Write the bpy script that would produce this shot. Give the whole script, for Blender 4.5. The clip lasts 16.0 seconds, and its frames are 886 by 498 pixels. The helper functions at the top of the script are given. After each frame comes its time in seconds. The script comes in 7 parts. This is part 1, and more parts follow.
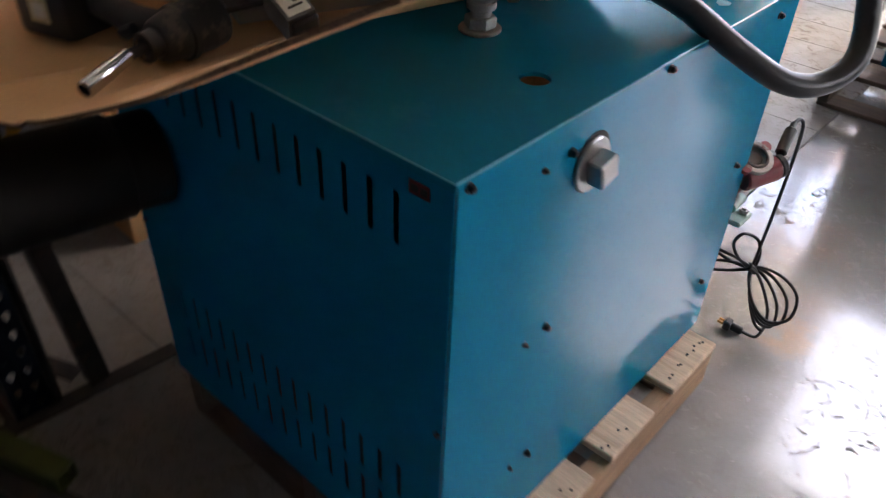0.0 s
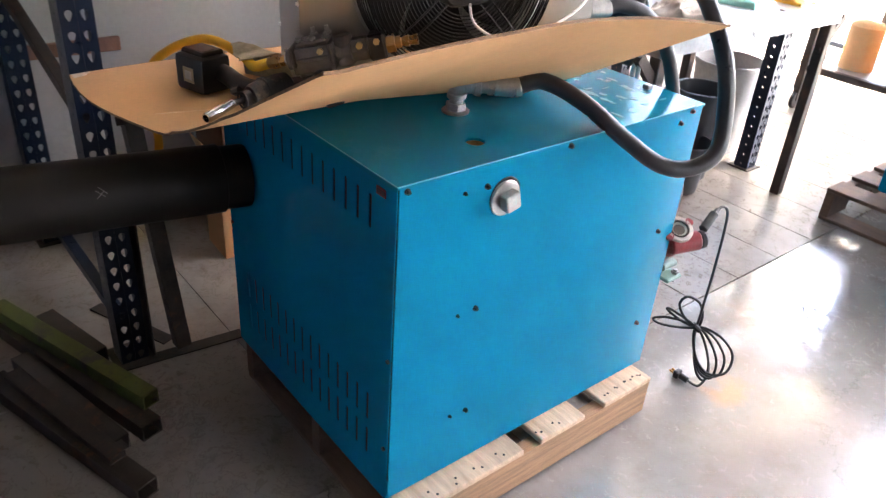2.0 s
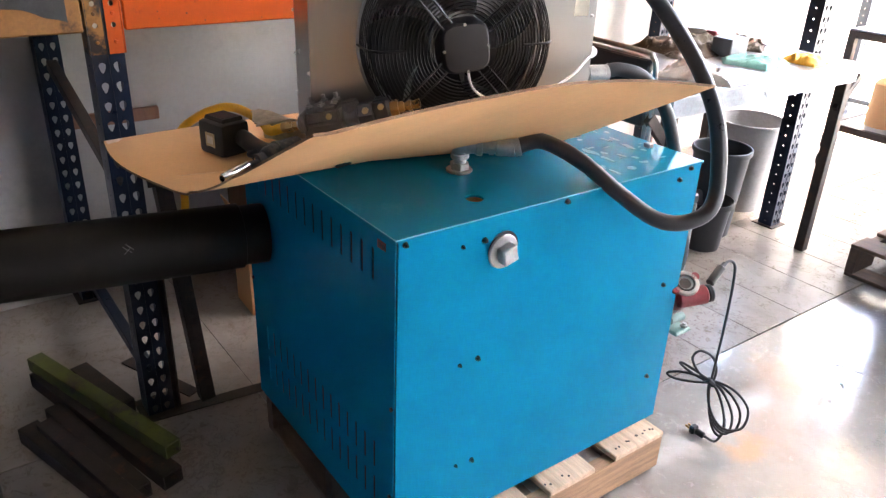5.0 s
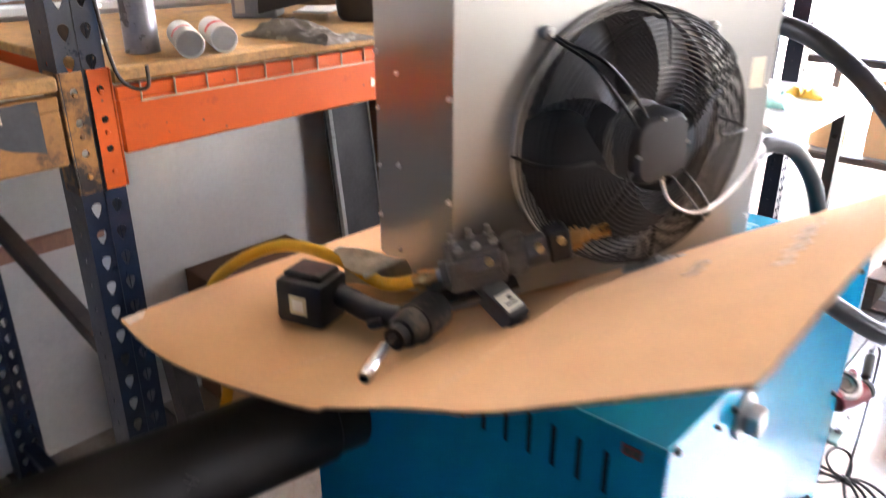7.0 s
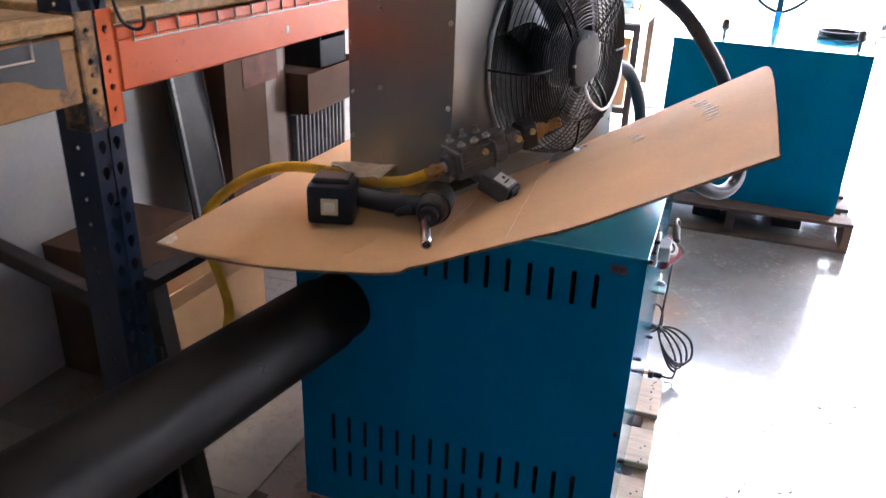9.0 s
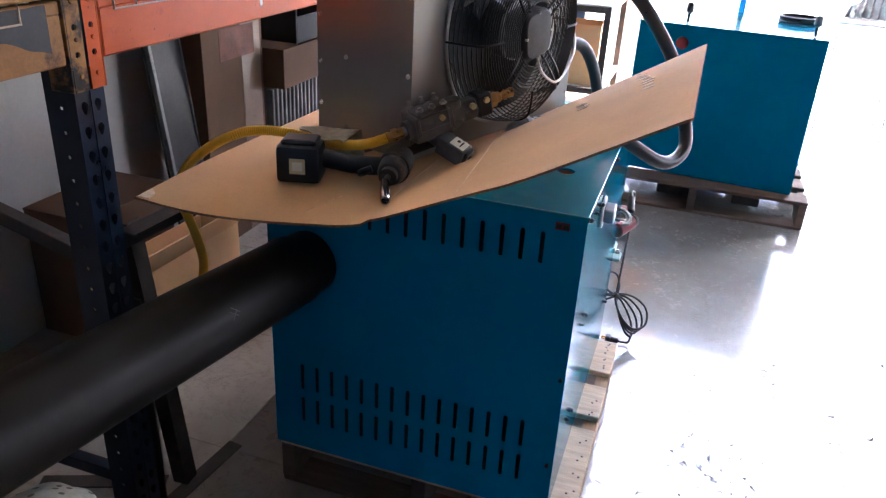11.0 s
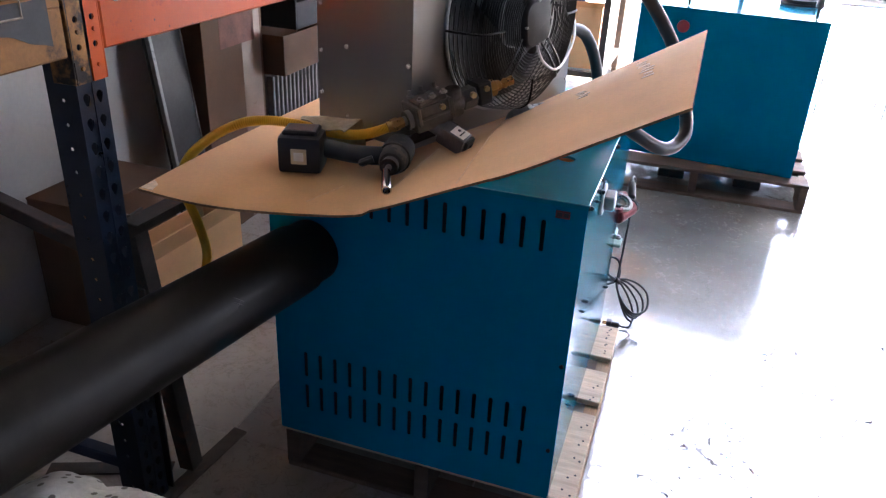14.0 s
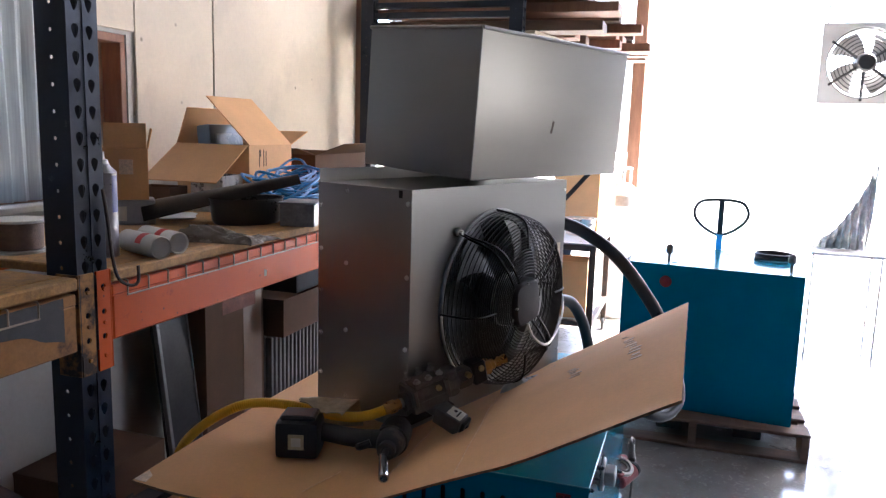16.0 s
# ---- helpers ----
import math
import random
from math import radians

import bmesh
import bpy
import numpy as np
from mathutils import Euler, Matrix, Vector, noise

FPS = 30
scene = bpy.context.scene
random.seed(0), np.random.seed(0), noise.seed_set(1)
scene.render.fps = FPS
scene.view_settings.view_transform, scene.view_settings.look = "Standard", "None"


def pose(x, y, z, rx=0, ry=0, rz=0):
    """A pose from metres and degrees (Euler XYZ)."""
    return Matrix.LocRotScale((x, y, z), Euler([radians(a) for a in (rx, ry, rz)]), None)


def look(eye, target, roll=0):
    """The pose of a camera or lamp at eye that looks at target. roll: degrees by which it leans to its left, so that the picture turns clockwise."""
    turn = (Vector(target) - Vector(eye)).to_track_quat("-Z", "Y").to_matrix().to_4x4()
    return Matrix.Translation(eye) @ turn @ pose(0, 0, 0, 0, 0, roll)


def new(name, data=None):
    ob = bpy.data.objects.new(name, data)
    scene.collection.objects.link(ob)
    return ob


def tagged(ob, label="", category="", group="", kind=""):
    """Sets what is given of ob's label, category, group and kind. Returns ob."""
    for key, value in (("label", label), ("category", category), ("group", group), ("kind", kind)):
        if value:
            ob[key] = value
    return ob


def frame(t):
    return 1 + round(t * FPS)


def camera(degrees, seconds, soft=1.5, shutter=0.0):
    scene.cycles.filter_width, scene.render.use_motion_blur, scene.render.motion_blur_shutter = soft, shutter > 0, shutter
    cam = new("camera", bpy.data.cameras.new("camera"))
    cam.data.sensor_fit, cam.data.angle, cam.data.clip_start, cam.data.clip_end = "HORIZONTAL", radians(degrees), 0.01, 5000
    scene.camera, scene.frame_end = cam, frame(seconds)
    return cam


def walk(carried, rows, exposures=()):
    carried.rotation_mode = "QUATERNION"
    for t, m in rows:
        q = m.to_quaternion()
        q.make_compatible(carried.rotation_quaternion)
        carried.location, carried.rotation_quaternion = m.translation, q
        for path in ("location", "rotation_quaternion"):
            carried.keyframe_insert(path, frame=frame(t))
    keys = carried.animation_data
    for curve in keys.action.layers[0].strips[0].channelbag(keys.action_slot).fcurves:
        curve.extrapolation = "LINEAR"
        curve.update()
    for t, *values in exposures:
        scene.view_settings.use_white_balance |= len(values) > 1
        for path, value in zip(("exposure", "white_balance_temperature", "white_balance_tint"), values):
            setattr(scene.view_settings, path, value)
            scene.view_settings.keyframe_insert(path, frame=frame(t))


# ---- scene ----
cam = camera(60.3, 16.0, 1.3, 0.6)
PATH = [
    (0, (-0.007, -0.03, 1.355), (-1.044, 1.177, 0.144), 2.5),
    (0.5, (0.237, -0.111, 1.427), (-0.905, 0.987, 0.206), 5.2),
    (1, (0.344, -0.18, 1.485), (-0.877, 0.911, 0.337), 2.8),
    (1.5, (0.402, -0.249, 1.516), (-0.814, 0.869, 0.389), 2.2),
    (2, (0.555, -0.252, 1.531), (-0.758, 0.872, 0.524), 4.4),
    (2.5, (0.668, -0.238, 1.552), (-0.694, 0.849, 0.571), 3.9),
    (3, (0.692, -0.233, 1.55), (-0.691, 0.831, 0.574), 2.7),
    (3.5, (0.694, -0.233, 1.551), (-0.714, 0.815, 0.592), 3.2),
    (5.8, (0.587, -0.231, 1.556), (-0.86, 0.86, 0.71), 1.9),
    (6, (0.471, -0.258, 1.566), (-0.923, 0.873, 0.685), 3.0),
    (6.5, (0.2, -0.313, 1.587), (-1.087, 0.952, 0.725), 0.7),
    (7, (-0.103, -0.31, 1.563), (-1.339, 1.048, 0.772), -0.0),
    (7.5, (-0.296, -0.401, 1.576), (-1.399, 1.118, 0.886), 0.9),
    (8, (-0.347, -0.673, 1.546), (-1.164, 1.005, 0.825), -1.8),
    (8.5, (-0.398, -0.725, 1.54), (-0.969, 1.004, 0.714), 1.5),
    (9, (-0.358, -0.855, 1.521), (-0.96, 0.867, 0.701), 2.1),
    (9.2, (-0.357, -0.88, 1.516), (-0.926, 0.811, 0.612), 2.8),
    (11.3, (-0.264, -0.97, 1.532), (-0.81, 0.754, 0.678), 3.3),
    (11.5, (-0.268, -0.966, 1.535), (-0.819, 0.752, 0.672), 3.3),
    (12, (-0.283, -0.966, 1.532), (-0.84, 0.75, 0.669), 3.9),
    (12.5, (-0.282, -0.961, 1.523), (-0.85, 0.748, 0.653), 3.9),
    (13, (-0.281, -0.964, 1.525), (-0.833, 0.739, 0.633), 4.0),
    (13.5, (-0.279, -0.97, 1.533), (-0.822, 0.732, 0.634), 3.6),
    (14, (-0.267, -0.973, 1.541), (-0.81, 0.731, 0.645), 2.9),
    (14.5, (-0.265, -0.982, 1.56), (-0.813, 0.737, 0.697), 2.5),
    (15, (-0.265, -0.965, 1.615), (-0.843, 0.871, 1.073), 3.1),
    (15.5, (-0.269, -0.974, 1.635), (-0.868, 0.903, 1.292), 2.1),
    (16, (-0.271, -0.981, 1.639), (-0.882, 0.898, 1.329), 1.7),
]
EXPOSURES = [(0, 4.48, 7000, 12), (0.5, 5.08, 6950, 12), (1, 5.53, 6900, 12), (2, 5.83, 6800, 12), (3.5, 5.83, 6750, 12), (6, 5.88, 6800, 13), (7, 6.26, 6800, 14), (7.6, 6.35, 6600, 14), (8.5, 5.96, 6450, 14), (9.2, 5.56, 6300, 14), (11.3, 5.32, 6150, 14), (14.5, 5.37, 6150, 14), (15, 5.04, 6150, 14), (15.5, 4.71, 6100, 14), (16, 4.51, 6100, 14)]
walk(cam, [(t, look(eye, target, roll)) for t, eye, target, roll in PATH], EXPOSURES)

# ---- light and exposure ----
world = bpy.data.worlds.new("sky")
scene.world = world
world.use_nodes = True
_sky = world.node_tree.nodes.new("ShaderNodeTexSky")
_sky.sky_type = "NISHITA"
_sky.sun_disc = False
_sky.air_density, _sky.dust_density, _sky.ozone_density = 0.6, 4.0, 0.4
SUN_EL, SUN_AZ = 58.0, 60.0          # degrees above the ground, and round from +y towards +x
_sky.sun_elevation, _sky.sun_rotation = radians(SUN_EL), radians(SUN_AZ)
_bg = world.node_tree.nodes["Background"]
_bg.inputs["Strength"].default_value = 0.12
world.node_tree.links.new(_sky.outputs[0], _bg.inputs[0])
_sd = bpy.data.lights.new("sun", "SUN")
_sd.energy, _sd.angle, _sd.color = 3.5, radians(0.6), (1.0, 0.95, 0.88)
_sun = new("sun", _sd)
_dir = Vector((math.sin(radians(SUN_AZ)) * math.cos(radians(SUN_EL)), math.cos(radians(SUN_AZ)) * math.cos(radians(SUN_EL)), math.sin(radians(SUN_EL))))
_sun.matrix_world = look(_dir * 30, (0, 0, 0))


# ---- mesh helpers ----
def finish(name, bm, mat, angle=35):
    bmesh.ops.recalc_face_normals(bm, faces=bm.faces)
    me = bpy.data.meshes.new(name)
    bm.to_mesh(me)
    bm.free()
    me.shade_smooth()
    me.set_sharp_from_angle(angle=radians(angle))
    me.materials.append(mat)
    return me


def part(name, bm, mat, parent, label="", m=None):
    ob = new(name, finish(name, bm, mat))
    ob.parent = parent
    if m is not None:
        ob.matrix_basis = m
    return tagged(ob, label)


def thing(name, label, category, loc=(0, 0, 0), rz=0.0, group="", kind="", m=None):
    ob = new(name)
    ob.empty_display_size = 0.05
    ob.matrix_basis = m if m is not None else pose(*loc, 0, 0, rz)
    return tagged(ob, label, category, group, kind)


def solo(name, bm, mat, label, category, group="", kind="", m=None):
    ob = new(name, finish(name, bm, mat))
    if m is not None:
        ob.matrix_basis = m
    return tagged(ob, label, category, group, kind)


def box(bm, lo, hi, bevel=0.0, m=None, seg=1):
    g = bmesh.ops.create_cube(bm, size=1.0)
    vs = g["verts"]
    lo, hi = Vector(lo), Vector(hi)
    for v in vs:
        v.co = Vector([lo[i] + (v.co[i] + 0.5) * (hi[i] - lo[i]) for i in range(3)])
    if bevel > 0:
        es = list({e for v in vs for e in v.link_edges})
        r = bmesh.ops.bevel(bm, geom=es, offset=bevel, segments=seg, profile=0.6, affect="EDGES")
        vs = list({v for f in r["faces"] for v in f.verts} | {v for v in vs if v.is_valid})
    if m is not None:
        bmesh.ops.transform(bm, matrix=m, verts=vs)
    return vs


def boxed(lo, hi, bevel=0.0, m=None, seg=1):
    bm = bmesh.new()
    box(bm, lo, hi, bevel, m, seg)
    return bm


def frame_of(d):
    d = Vector(d).normalized()
    up = Vector((0, 0, 1)) if abs(d.z) < 0.9 else Vector((1, 0, 0))
    a = d.cross(up).normalized()
    return a, d.cross(a).normalized()


def lathe(bm, p0, axis, prof, seg=24, caps=True, turn=0.0):
    """prof: (distance along the axis, radius) pairs."""
    p0, d = Vector(p0), Vector(axis).normalized()
    a, b = frame_of(d)
    rings = []
    for h, r in prof:
        rings.append([bm.verts.new(p0 + d * h + (a * math.cos(turn + 2 * math.pi * i / seg) + b * math.sin(turn + 2 * math.pi * i / seg)) * r) for i in range(seg)])
    for q, s in zip(rings, rings[1:]):
        for i in range(seg):
            j = (i + 1) % seg
            bm.faces.new((q[i], q[j], s[j], s[i]))
    if caps:
        bm.faces.new(rings[0][::-1])
        bm.faces.new(rings[-1])


def rod(bm, p0, p1, r, seg=12, chamfer=0.0, turn=0.0):
    p0, p1 = Vector(p0), Vector(p1)
    n = (p1 - p0).length
    prof = [(0, r), (n, r)] if chamfer <= 0 else [(0, r - chamfer), (chamfer, r), (n - chamfer, r), (n, r - chamfer)]
    lathe(bm, p0, p1 - p0, prof, seg, turn=turn)


def spline(pts, res=8, closed=False):
    P = [Vector(p) for p in pts]
    n = len(P)
    out = []
    for i in range(n if closed else n - 1):
        if closed:
            a, b, c, d = P[i - 1], P[i], P[(i + 1) % n], P[(i + 2) % n]
        else:
            a, b, c, d = P[max(i - 1, 0)], P[i], P[i + 1], P[min(i + 2, n - 1)]
        for k in range(res):
            t = k / res
            out.append(0.5 * ((2 * b) + (c - a) * t + (2 * a - 5 * b + 4 * c - d) * t * t + (3 * b - a - 3 * c + d) * t ** 3))
    if not closed:
        out.append(P[-1].copy())
    return out


def tube(bm, pts, r, seg=10, closed=False, res=8, smooth=True, ripple=0.0):
    Q = spline(pts, res, closed) if smooth else [Vector(p) for p in pts]
    n = len(Q)
    tang = []
    for i in range(n):
        d = (Q[(i + 1) % n] - Q[i - 1]) if closed else (Q[min(i + 1, n - 1)] - Q[max(i - 1, 0)])
        tang.append(d.normalized())
    a, _ = frame_of(tang[0])
    rings = []
    for i in range(n):
        a = (a - tang[i] * a.dot(tang[i])).normalized()
        b = tang[i].cross(a)
        rr = r + (ripple if i % 2 else 0.0)
        rings.append([bm.verts.new(Q[i] + (a * math.cos(2 * math.pi * k / seg) + b * math.sin(2 * math.pi * k / seg)) * rr) for k in range(seg)])
    pairs = list(zip(rings, rings[1:])) + ([(rings[-1], rings[0])] if closed else [])
    for q, s in pairs:
        for k in range(seg):
            j = (k + 1) % seg
            bm.faces.new((q[k], q[j], s[j], s[k]))
    if not closed:
        bm.faces.new(rings[0][::-1])
        bm.faces.new(rings[-1])


def ring(bm, c, axis, R, r, seg=40, rs=6):
    a, b = frame_of(axis)
    tube(bm, [Vector(c) + (a * math.cos(2 * math.pi * i / seg) + b * math.sin(2 * math.pi * i / seg)) * R for i in range(seg)], r, rs, closed=True, smooth=False)


def cells(bm, us, vs, at, skip=(), thick=0.0, normal=(0, 0, 1)):
    """A plate of cells between the lines us and vs; at(u, v) gives the place; cells in skip stay open; thick goes along the normal."""
    N = Vector(normal) * thick
    V, W = {}, {}

    def v0(i, j):
        if (i, j) not in V:
            p = Vector(at(us[i], vs[j]))
            V[i, j] = bm.verts.new(p)
            W[i, j] = bm.verts.new(p - N)
        return (i, j)
    full = {(i, j) for i in range(len(us) - 1) for j in range(len(vs) - 1)} - set(skip)
    for i, j in full:
        k = [v0(i, j), v0(i + 1, j), v0(i + 1, j + 1), v0(i, j + 1)]
        bm.faces.new([V[q] for q in k])
        bm.faces.new([W[q] for q in k[::-1]])
        for (a, b), nb in zip(((k[0], k[1]), (k[1], k[2]), (k[2], k[3]), (k[3], k[0])), ((i, j - 1), (i + 1, j), (i, j + 1), (i - 1, j))):
            if nb not in full:
                bm.faces.new((V[b], V[a], W[a], W[b]))


def holed(bm, u0, u1, v0, v1, loop, at, thick, normal):
    """A rectangular plate with one hole whose outline is loop (points u, v; counter-clockwise, a multiple of 4)."""
    N = Vector(normal) * thick
    n = len(loop)
    q = n // 4
    cx = sum(p[0] for p in loop) / n
    cy = sum(p[1] for p in loop) / n
    rim = []
    for i in range(n):
        a = 2 * math.pi * i / n + math.pi / 4
        s, f = divmod(i, q)
        f /= q
        rim.append([(u1 + (u0 - u1) * f, v1), (u0, v1 + (v0 - v1) * f), (u0 + (u1 - u0) * f, v0), (u1, v0 + (v1 - v0) * f)][s])
    A = [bm.verts.new(Vector(at(*p))) for p in rim]
    B = [bm.verts.new(Vector(at(*p))) for p in loop]
    C = [bm.verts.new(Vector(at(*p)) - N) for p in loop]
    for i in range(n):
        j = (i + 1) % n
        bm.faces.new((A[i], A[j], B[j], B[i]))
        bm.faces.new((B[i], B[j], C[j], C[i]))


def round_loop(cx, cy, r, n=16, low=1.0, pinch=0.0):
    """A circle starting at 45 degrees; low stretches the lower half, pinch narrows it, as in a teardrop."""
    out = []
    for i in range(n):
        a = math.pi / 4 + 2 * math.pi * i / n
        x, y = math.cos(a) * r, math.sin(a) * r
        if y < 0:
            x *= 1 - pinch * (-y / r)
            y *= low
        out.append((cx + x, cy + y))
    return out


# ---- materials ----
def nodes_of(name):
    m = bpy.data.materials.new(name)
    m.use_nodes = True
    nt = m.node_tree
    return m, nt, nt.nodes["Principled BSDF"]


def N(nt, kind, **kw):
    n = nt.nodes.new(kind)
    for k, v in kw.items():
        if k in n.inputs:
            n.inputs[k].default_value = v
        else:
            for s in n.inputs:
                if s.name == k:
                    s.default_value = v
    return n


def ramp(nt, src, lo, hi, c0, c1):
    r = nt.nodes.new("ShaderNodeValToRGB")
    r.color_ramp.elements[0].position, r.color_ramp.elements[1].position = lo, hi
    r.color_ramp.elements[0].color, r.color_ramp.elements[1].color = (*c0, 1), (*c1, 1)
    nt.links.new(src, r.inputs[0])
    return r.outputs[0]


def gray(v):
    return (v, v, v)


def stuff(name, base, rough=0.5, metal=0.0, var=0.18, scale=6.0, fine=90.0, bump=0.12, stretch=(1, 1, 1), wear=None, wear_scale=9.0, wear_lo=0.6, wear_hi=0.68,
          spots=None, coat=0.0, spec=0.5, rvar=0.12, tone=0.0, tint=(1, 1, 1)):
    """A surface with broad mottling, fine grain with relief, and if asked for, worn patches and small spots."""
    m, nt, p = nodes_of(name)
    L = nt.links.new
    tc = nt.nodes.new("ShaderNodeTexCoord")
    mp = N(nt, "ShaderNodeMapping")
    mp.inputs["Scale"].default_value = stretch
    oi = nt.nodes.new("ShaderNodeObjectInfo")
    off = nt.nodes.new("ShaderNodeVectorMath")
    off.operation = "MULTIPLY_ADD"
    L(oi.outputs["Random"], off.inputs[0])
    off.inputs[1].default_value = (7.3, 3.1, 5.7)
    L(tc.outputs["Object"], off.inputs[2])
    L(off.outputs[0], mp.inputs["Vector"])
    broad = N(nt, "ShaderNodeTexNoise", Scale=scale, Detail=5.0, Roughness=0.6)
    grain = N(nt, "ShaderNodeTexNoise", Scale=fine, Detail=4.0, Roughness=0.65)
    L(mp.outputs[0], broad.inputs["Vector"])
    L(mp.outputs[0], grain.inputs["Vector"])
    add = nt.nodes.new("ShaderNodeMath")
    add.operation = "MULTIPLY_ADD"
    L(grain.outputs["Fac"], add.inputs[0])
    add.inputs[1].default_value = 0.45
    L(broad.outputs["Fac"], add.inputs[2])
    dark = tuple(c * (1 - var) for c in base)
    light = tuple(min(1.0, c * (1 + var)) for c in base)
    col = ramp(nt, add.outputs[0], 0.5, 0.95, dark, light)
    if tone:
        mx = nt.nodes.new("ShaderNodeHueSaturation")
        mr = nt.nodes.new("ShaderNodeMapRange")
        mr.inputs["To Min"].default_value, mr.inputs["To Max"].default_value = 1 - tone, 1 + tone
        L(oi.outputs["Random"], mr.inputs["Value"])
        L(mr.outputs[0], mx.inputs["Value"])
        L(col, mx.inputs["Color"])
        col = mx.outputs[0]
    rsrc = ramp(nt, add.outputs[0], 0.45, 1.0, gray(max(0.03, rough - rvar)), gray(min(1.0, rough + rvar)))
    if wear:
        wn = N(nt, "ShaderNodeTexNoise", Scale=wear_scale, Detail=8.0, Roughness=0.7)
        L(mp.outputs[0], wn.inputs["Vector"])
        f = ramp(nt, wn.outputs["Fac"], wear_lo, wear_hi, gray(0), gray(1))
        mix = nt.nodes.new("ShaderNodeMix")
        mix.data_type = "RGBA"
        L(f, mix.inputs[0])
        L(col, mix.inputs[6])
        mix.inputs[7].default_value = (*wear, 1)
        col = mix.outputs[2]
    if spots:
        vo = N(nt, "ShaderNodeTexVoronoi", Scale=spots[1])
        L(mp.outputs[0], vo.inputs["Vector"])
        f = ramp(nt, vo.outputs["Distance"], spots[2], spots[2] + 0.04, gray(1), gray(0))
        mix = nt.nodes.new("ShaderNodeMix")
        mix.data_type = "RGBA"
        L(f, mix.inputs[0])
        L(col, mix.inputs[6])
        mix.inputs[7].default_value = (*spots[0], 1)
        col = mix.outputs[2]
    L(col, p.inputs["Base Color"])
    L(rsrc, p.inputs["Roughness"])
    p.inputs["Metallic"].default_value = metal
    p.inputs["Specular IOR Level"].default_value = spec
    p.inputs["Coat Weight"].default_value = coat
    p.inputs["Coat Roughness"].default_value = 0.12
    p.inputs["Specular Tint"].default_value = (*tint, 1)
    if bump:
        bp = N(nt, "ShaderNodeBump", Strength=bump, Distance=0.002)
        L(grain.outputs["Fac"], bp.inputs["Height"])
        L(bp.outputs[0], p.inputs["Normal"])
    return m


def sheet_metal(name, base, rough, stretch, dents=0.0, brush=0.0, smudge=0.03):
    """Bare sheet metal: faintly smudged, with soft waves in the sheet and, if asked for, long brushing streaks along it."""
    m, nt, p = nodes_of(name)
    L = nt.links.new
    tc = nt.nodes.new("ShaderNodeTexCoord")
    mp = N(nt, "ShaderNodeMapping")
    mp.inputs["Scale"].default_value = stretch
    L(tc.outputs["Object"], mp.inputs["Vector"])
    wave = N(nt, "ShaderNodeTexNoise", Scale=1.5, Detail=0.0)
    L(mp.outputs[0], wave.inputs["Vector"])
    smear = N(nt, "ShaderNodeTexNoise", Scale=4.0, Detail=3.0, Roughness=0.5)
    bm_ = N(nt, "ShaderNodeMapping")
    bm_.inputs["Scale"].default_value = (1, 1, 1 + brush)
    L(tc.outputs["Object"], bm_.inputs["Vector"])
    L(bm_.outputs[0], smear.inputs["Vector"])
    L(ramp(nt, smear.outputs["Fac"], 0.2, 0.8, tuple(c * (1 - smudge) for c in base), tuple(c * (1 + smudge) for c in base)), p.inputs["Base Color"])
    L(ramp(nt, smear.outputs["Fac"], 0.1, 0.9, gray(rough - 0.3 * smudge), gray(rough + 0.3 * smudge)), p.inputs["Roughness"])
    p.inputs["Metallic"].default_value = 0.95
    bp = N(nt, "ShaderNodeBump", Strength=dents, Distance=0.02)
    L(wave.outputs["Fac"], bp.inputs["Height"])
    L(bp.outputs[0], p.inputs["Normal"])
    return m


BLUE = stuff("blue_paint", (0.0, 0.172, 0.300), 0.11, var=0.07, scale=3, fine=260, bump=0.0, spec=0.075, tint=(0.08, 0.55, 0.85), rvar=0.03, wear=(0.0, 0.190, 0.322), wear_scale=5, wear_lo=0.52, wear_hi=0.75)
BLUE_TOP = stuff("blue_paint_dusty", (0.002, 0.168, 0.262), 0.13, var=0.06, scale=3, fine=240, bump=0.05, rvar=0.04, spec=0.13, tint=(0.12, 0.6, 0.85), wear=(0.03, 0.22, 0.30), wear_scale=4, wear_lo=0.60, wear_hi=0.80)
# near-black: stands in for unlit insides, also used for plainly black things
INNER = stuff("shade_and_plain_black", (0.012, 0.012, 0.013), 0.8, var=0.3)
BLACKBOLT = stuff("blackened_bolt", (0.02, 0.02, 0.022), 0.38, metal=0.7)
ZINC = stuff("zinc_fitting", (0.38, 0.375, 0.36), 0.38, metal=0.9, var=0.25, scale=30, fine=300, bump=0.25)
GALV = sheet_metal("galvanised_sheet", (0.32, 0.32, 0.31), 0.34, (1, 1, 1), 0.02)
STEEL = sheet_metal("brushed_stainless", (0.27, 0.262, 0.247), 0.38, (0.7, 0.7, 3.0), 0.22, 3.0, 0.045)
CARD = stuff("cardboard", (0.72, 0.41, 0.195), 0.82, var=0.10, scale=4, fine=150, bump=0.10, stretch=(1, 1, 1), spec=0.25)
# brown cardboard darkened to carry the shade on and under the rack
CARD_SHADED = stuff("cardboard_shaded", (0.13, 0.074, 0.044), 0.85, var=0.15, scale=6, fine=120, bump=0.1, spec=0.2)
CARD_EDGE = stuff("cardboard_edge", (0.20, 0.115, 0.06), 0.9, var=0.5, scale=220, fine=500, bump=0.6)
CARD_FLUTE = stuff("bared_flute", (0.50, 0.30, 0.16), 0.9, var=0.3, scale=120)
CARD_FOLD = stuff("pressed_fold", (0.74, 0.47, 0.27), 0.85, var=0.2, scale=80)
CARD_TORN = stuff("torn_cardboard", (0.78, 0.60, 0.42), 0.9, var=0.25, scale=120, fine=400, bump=0.08)
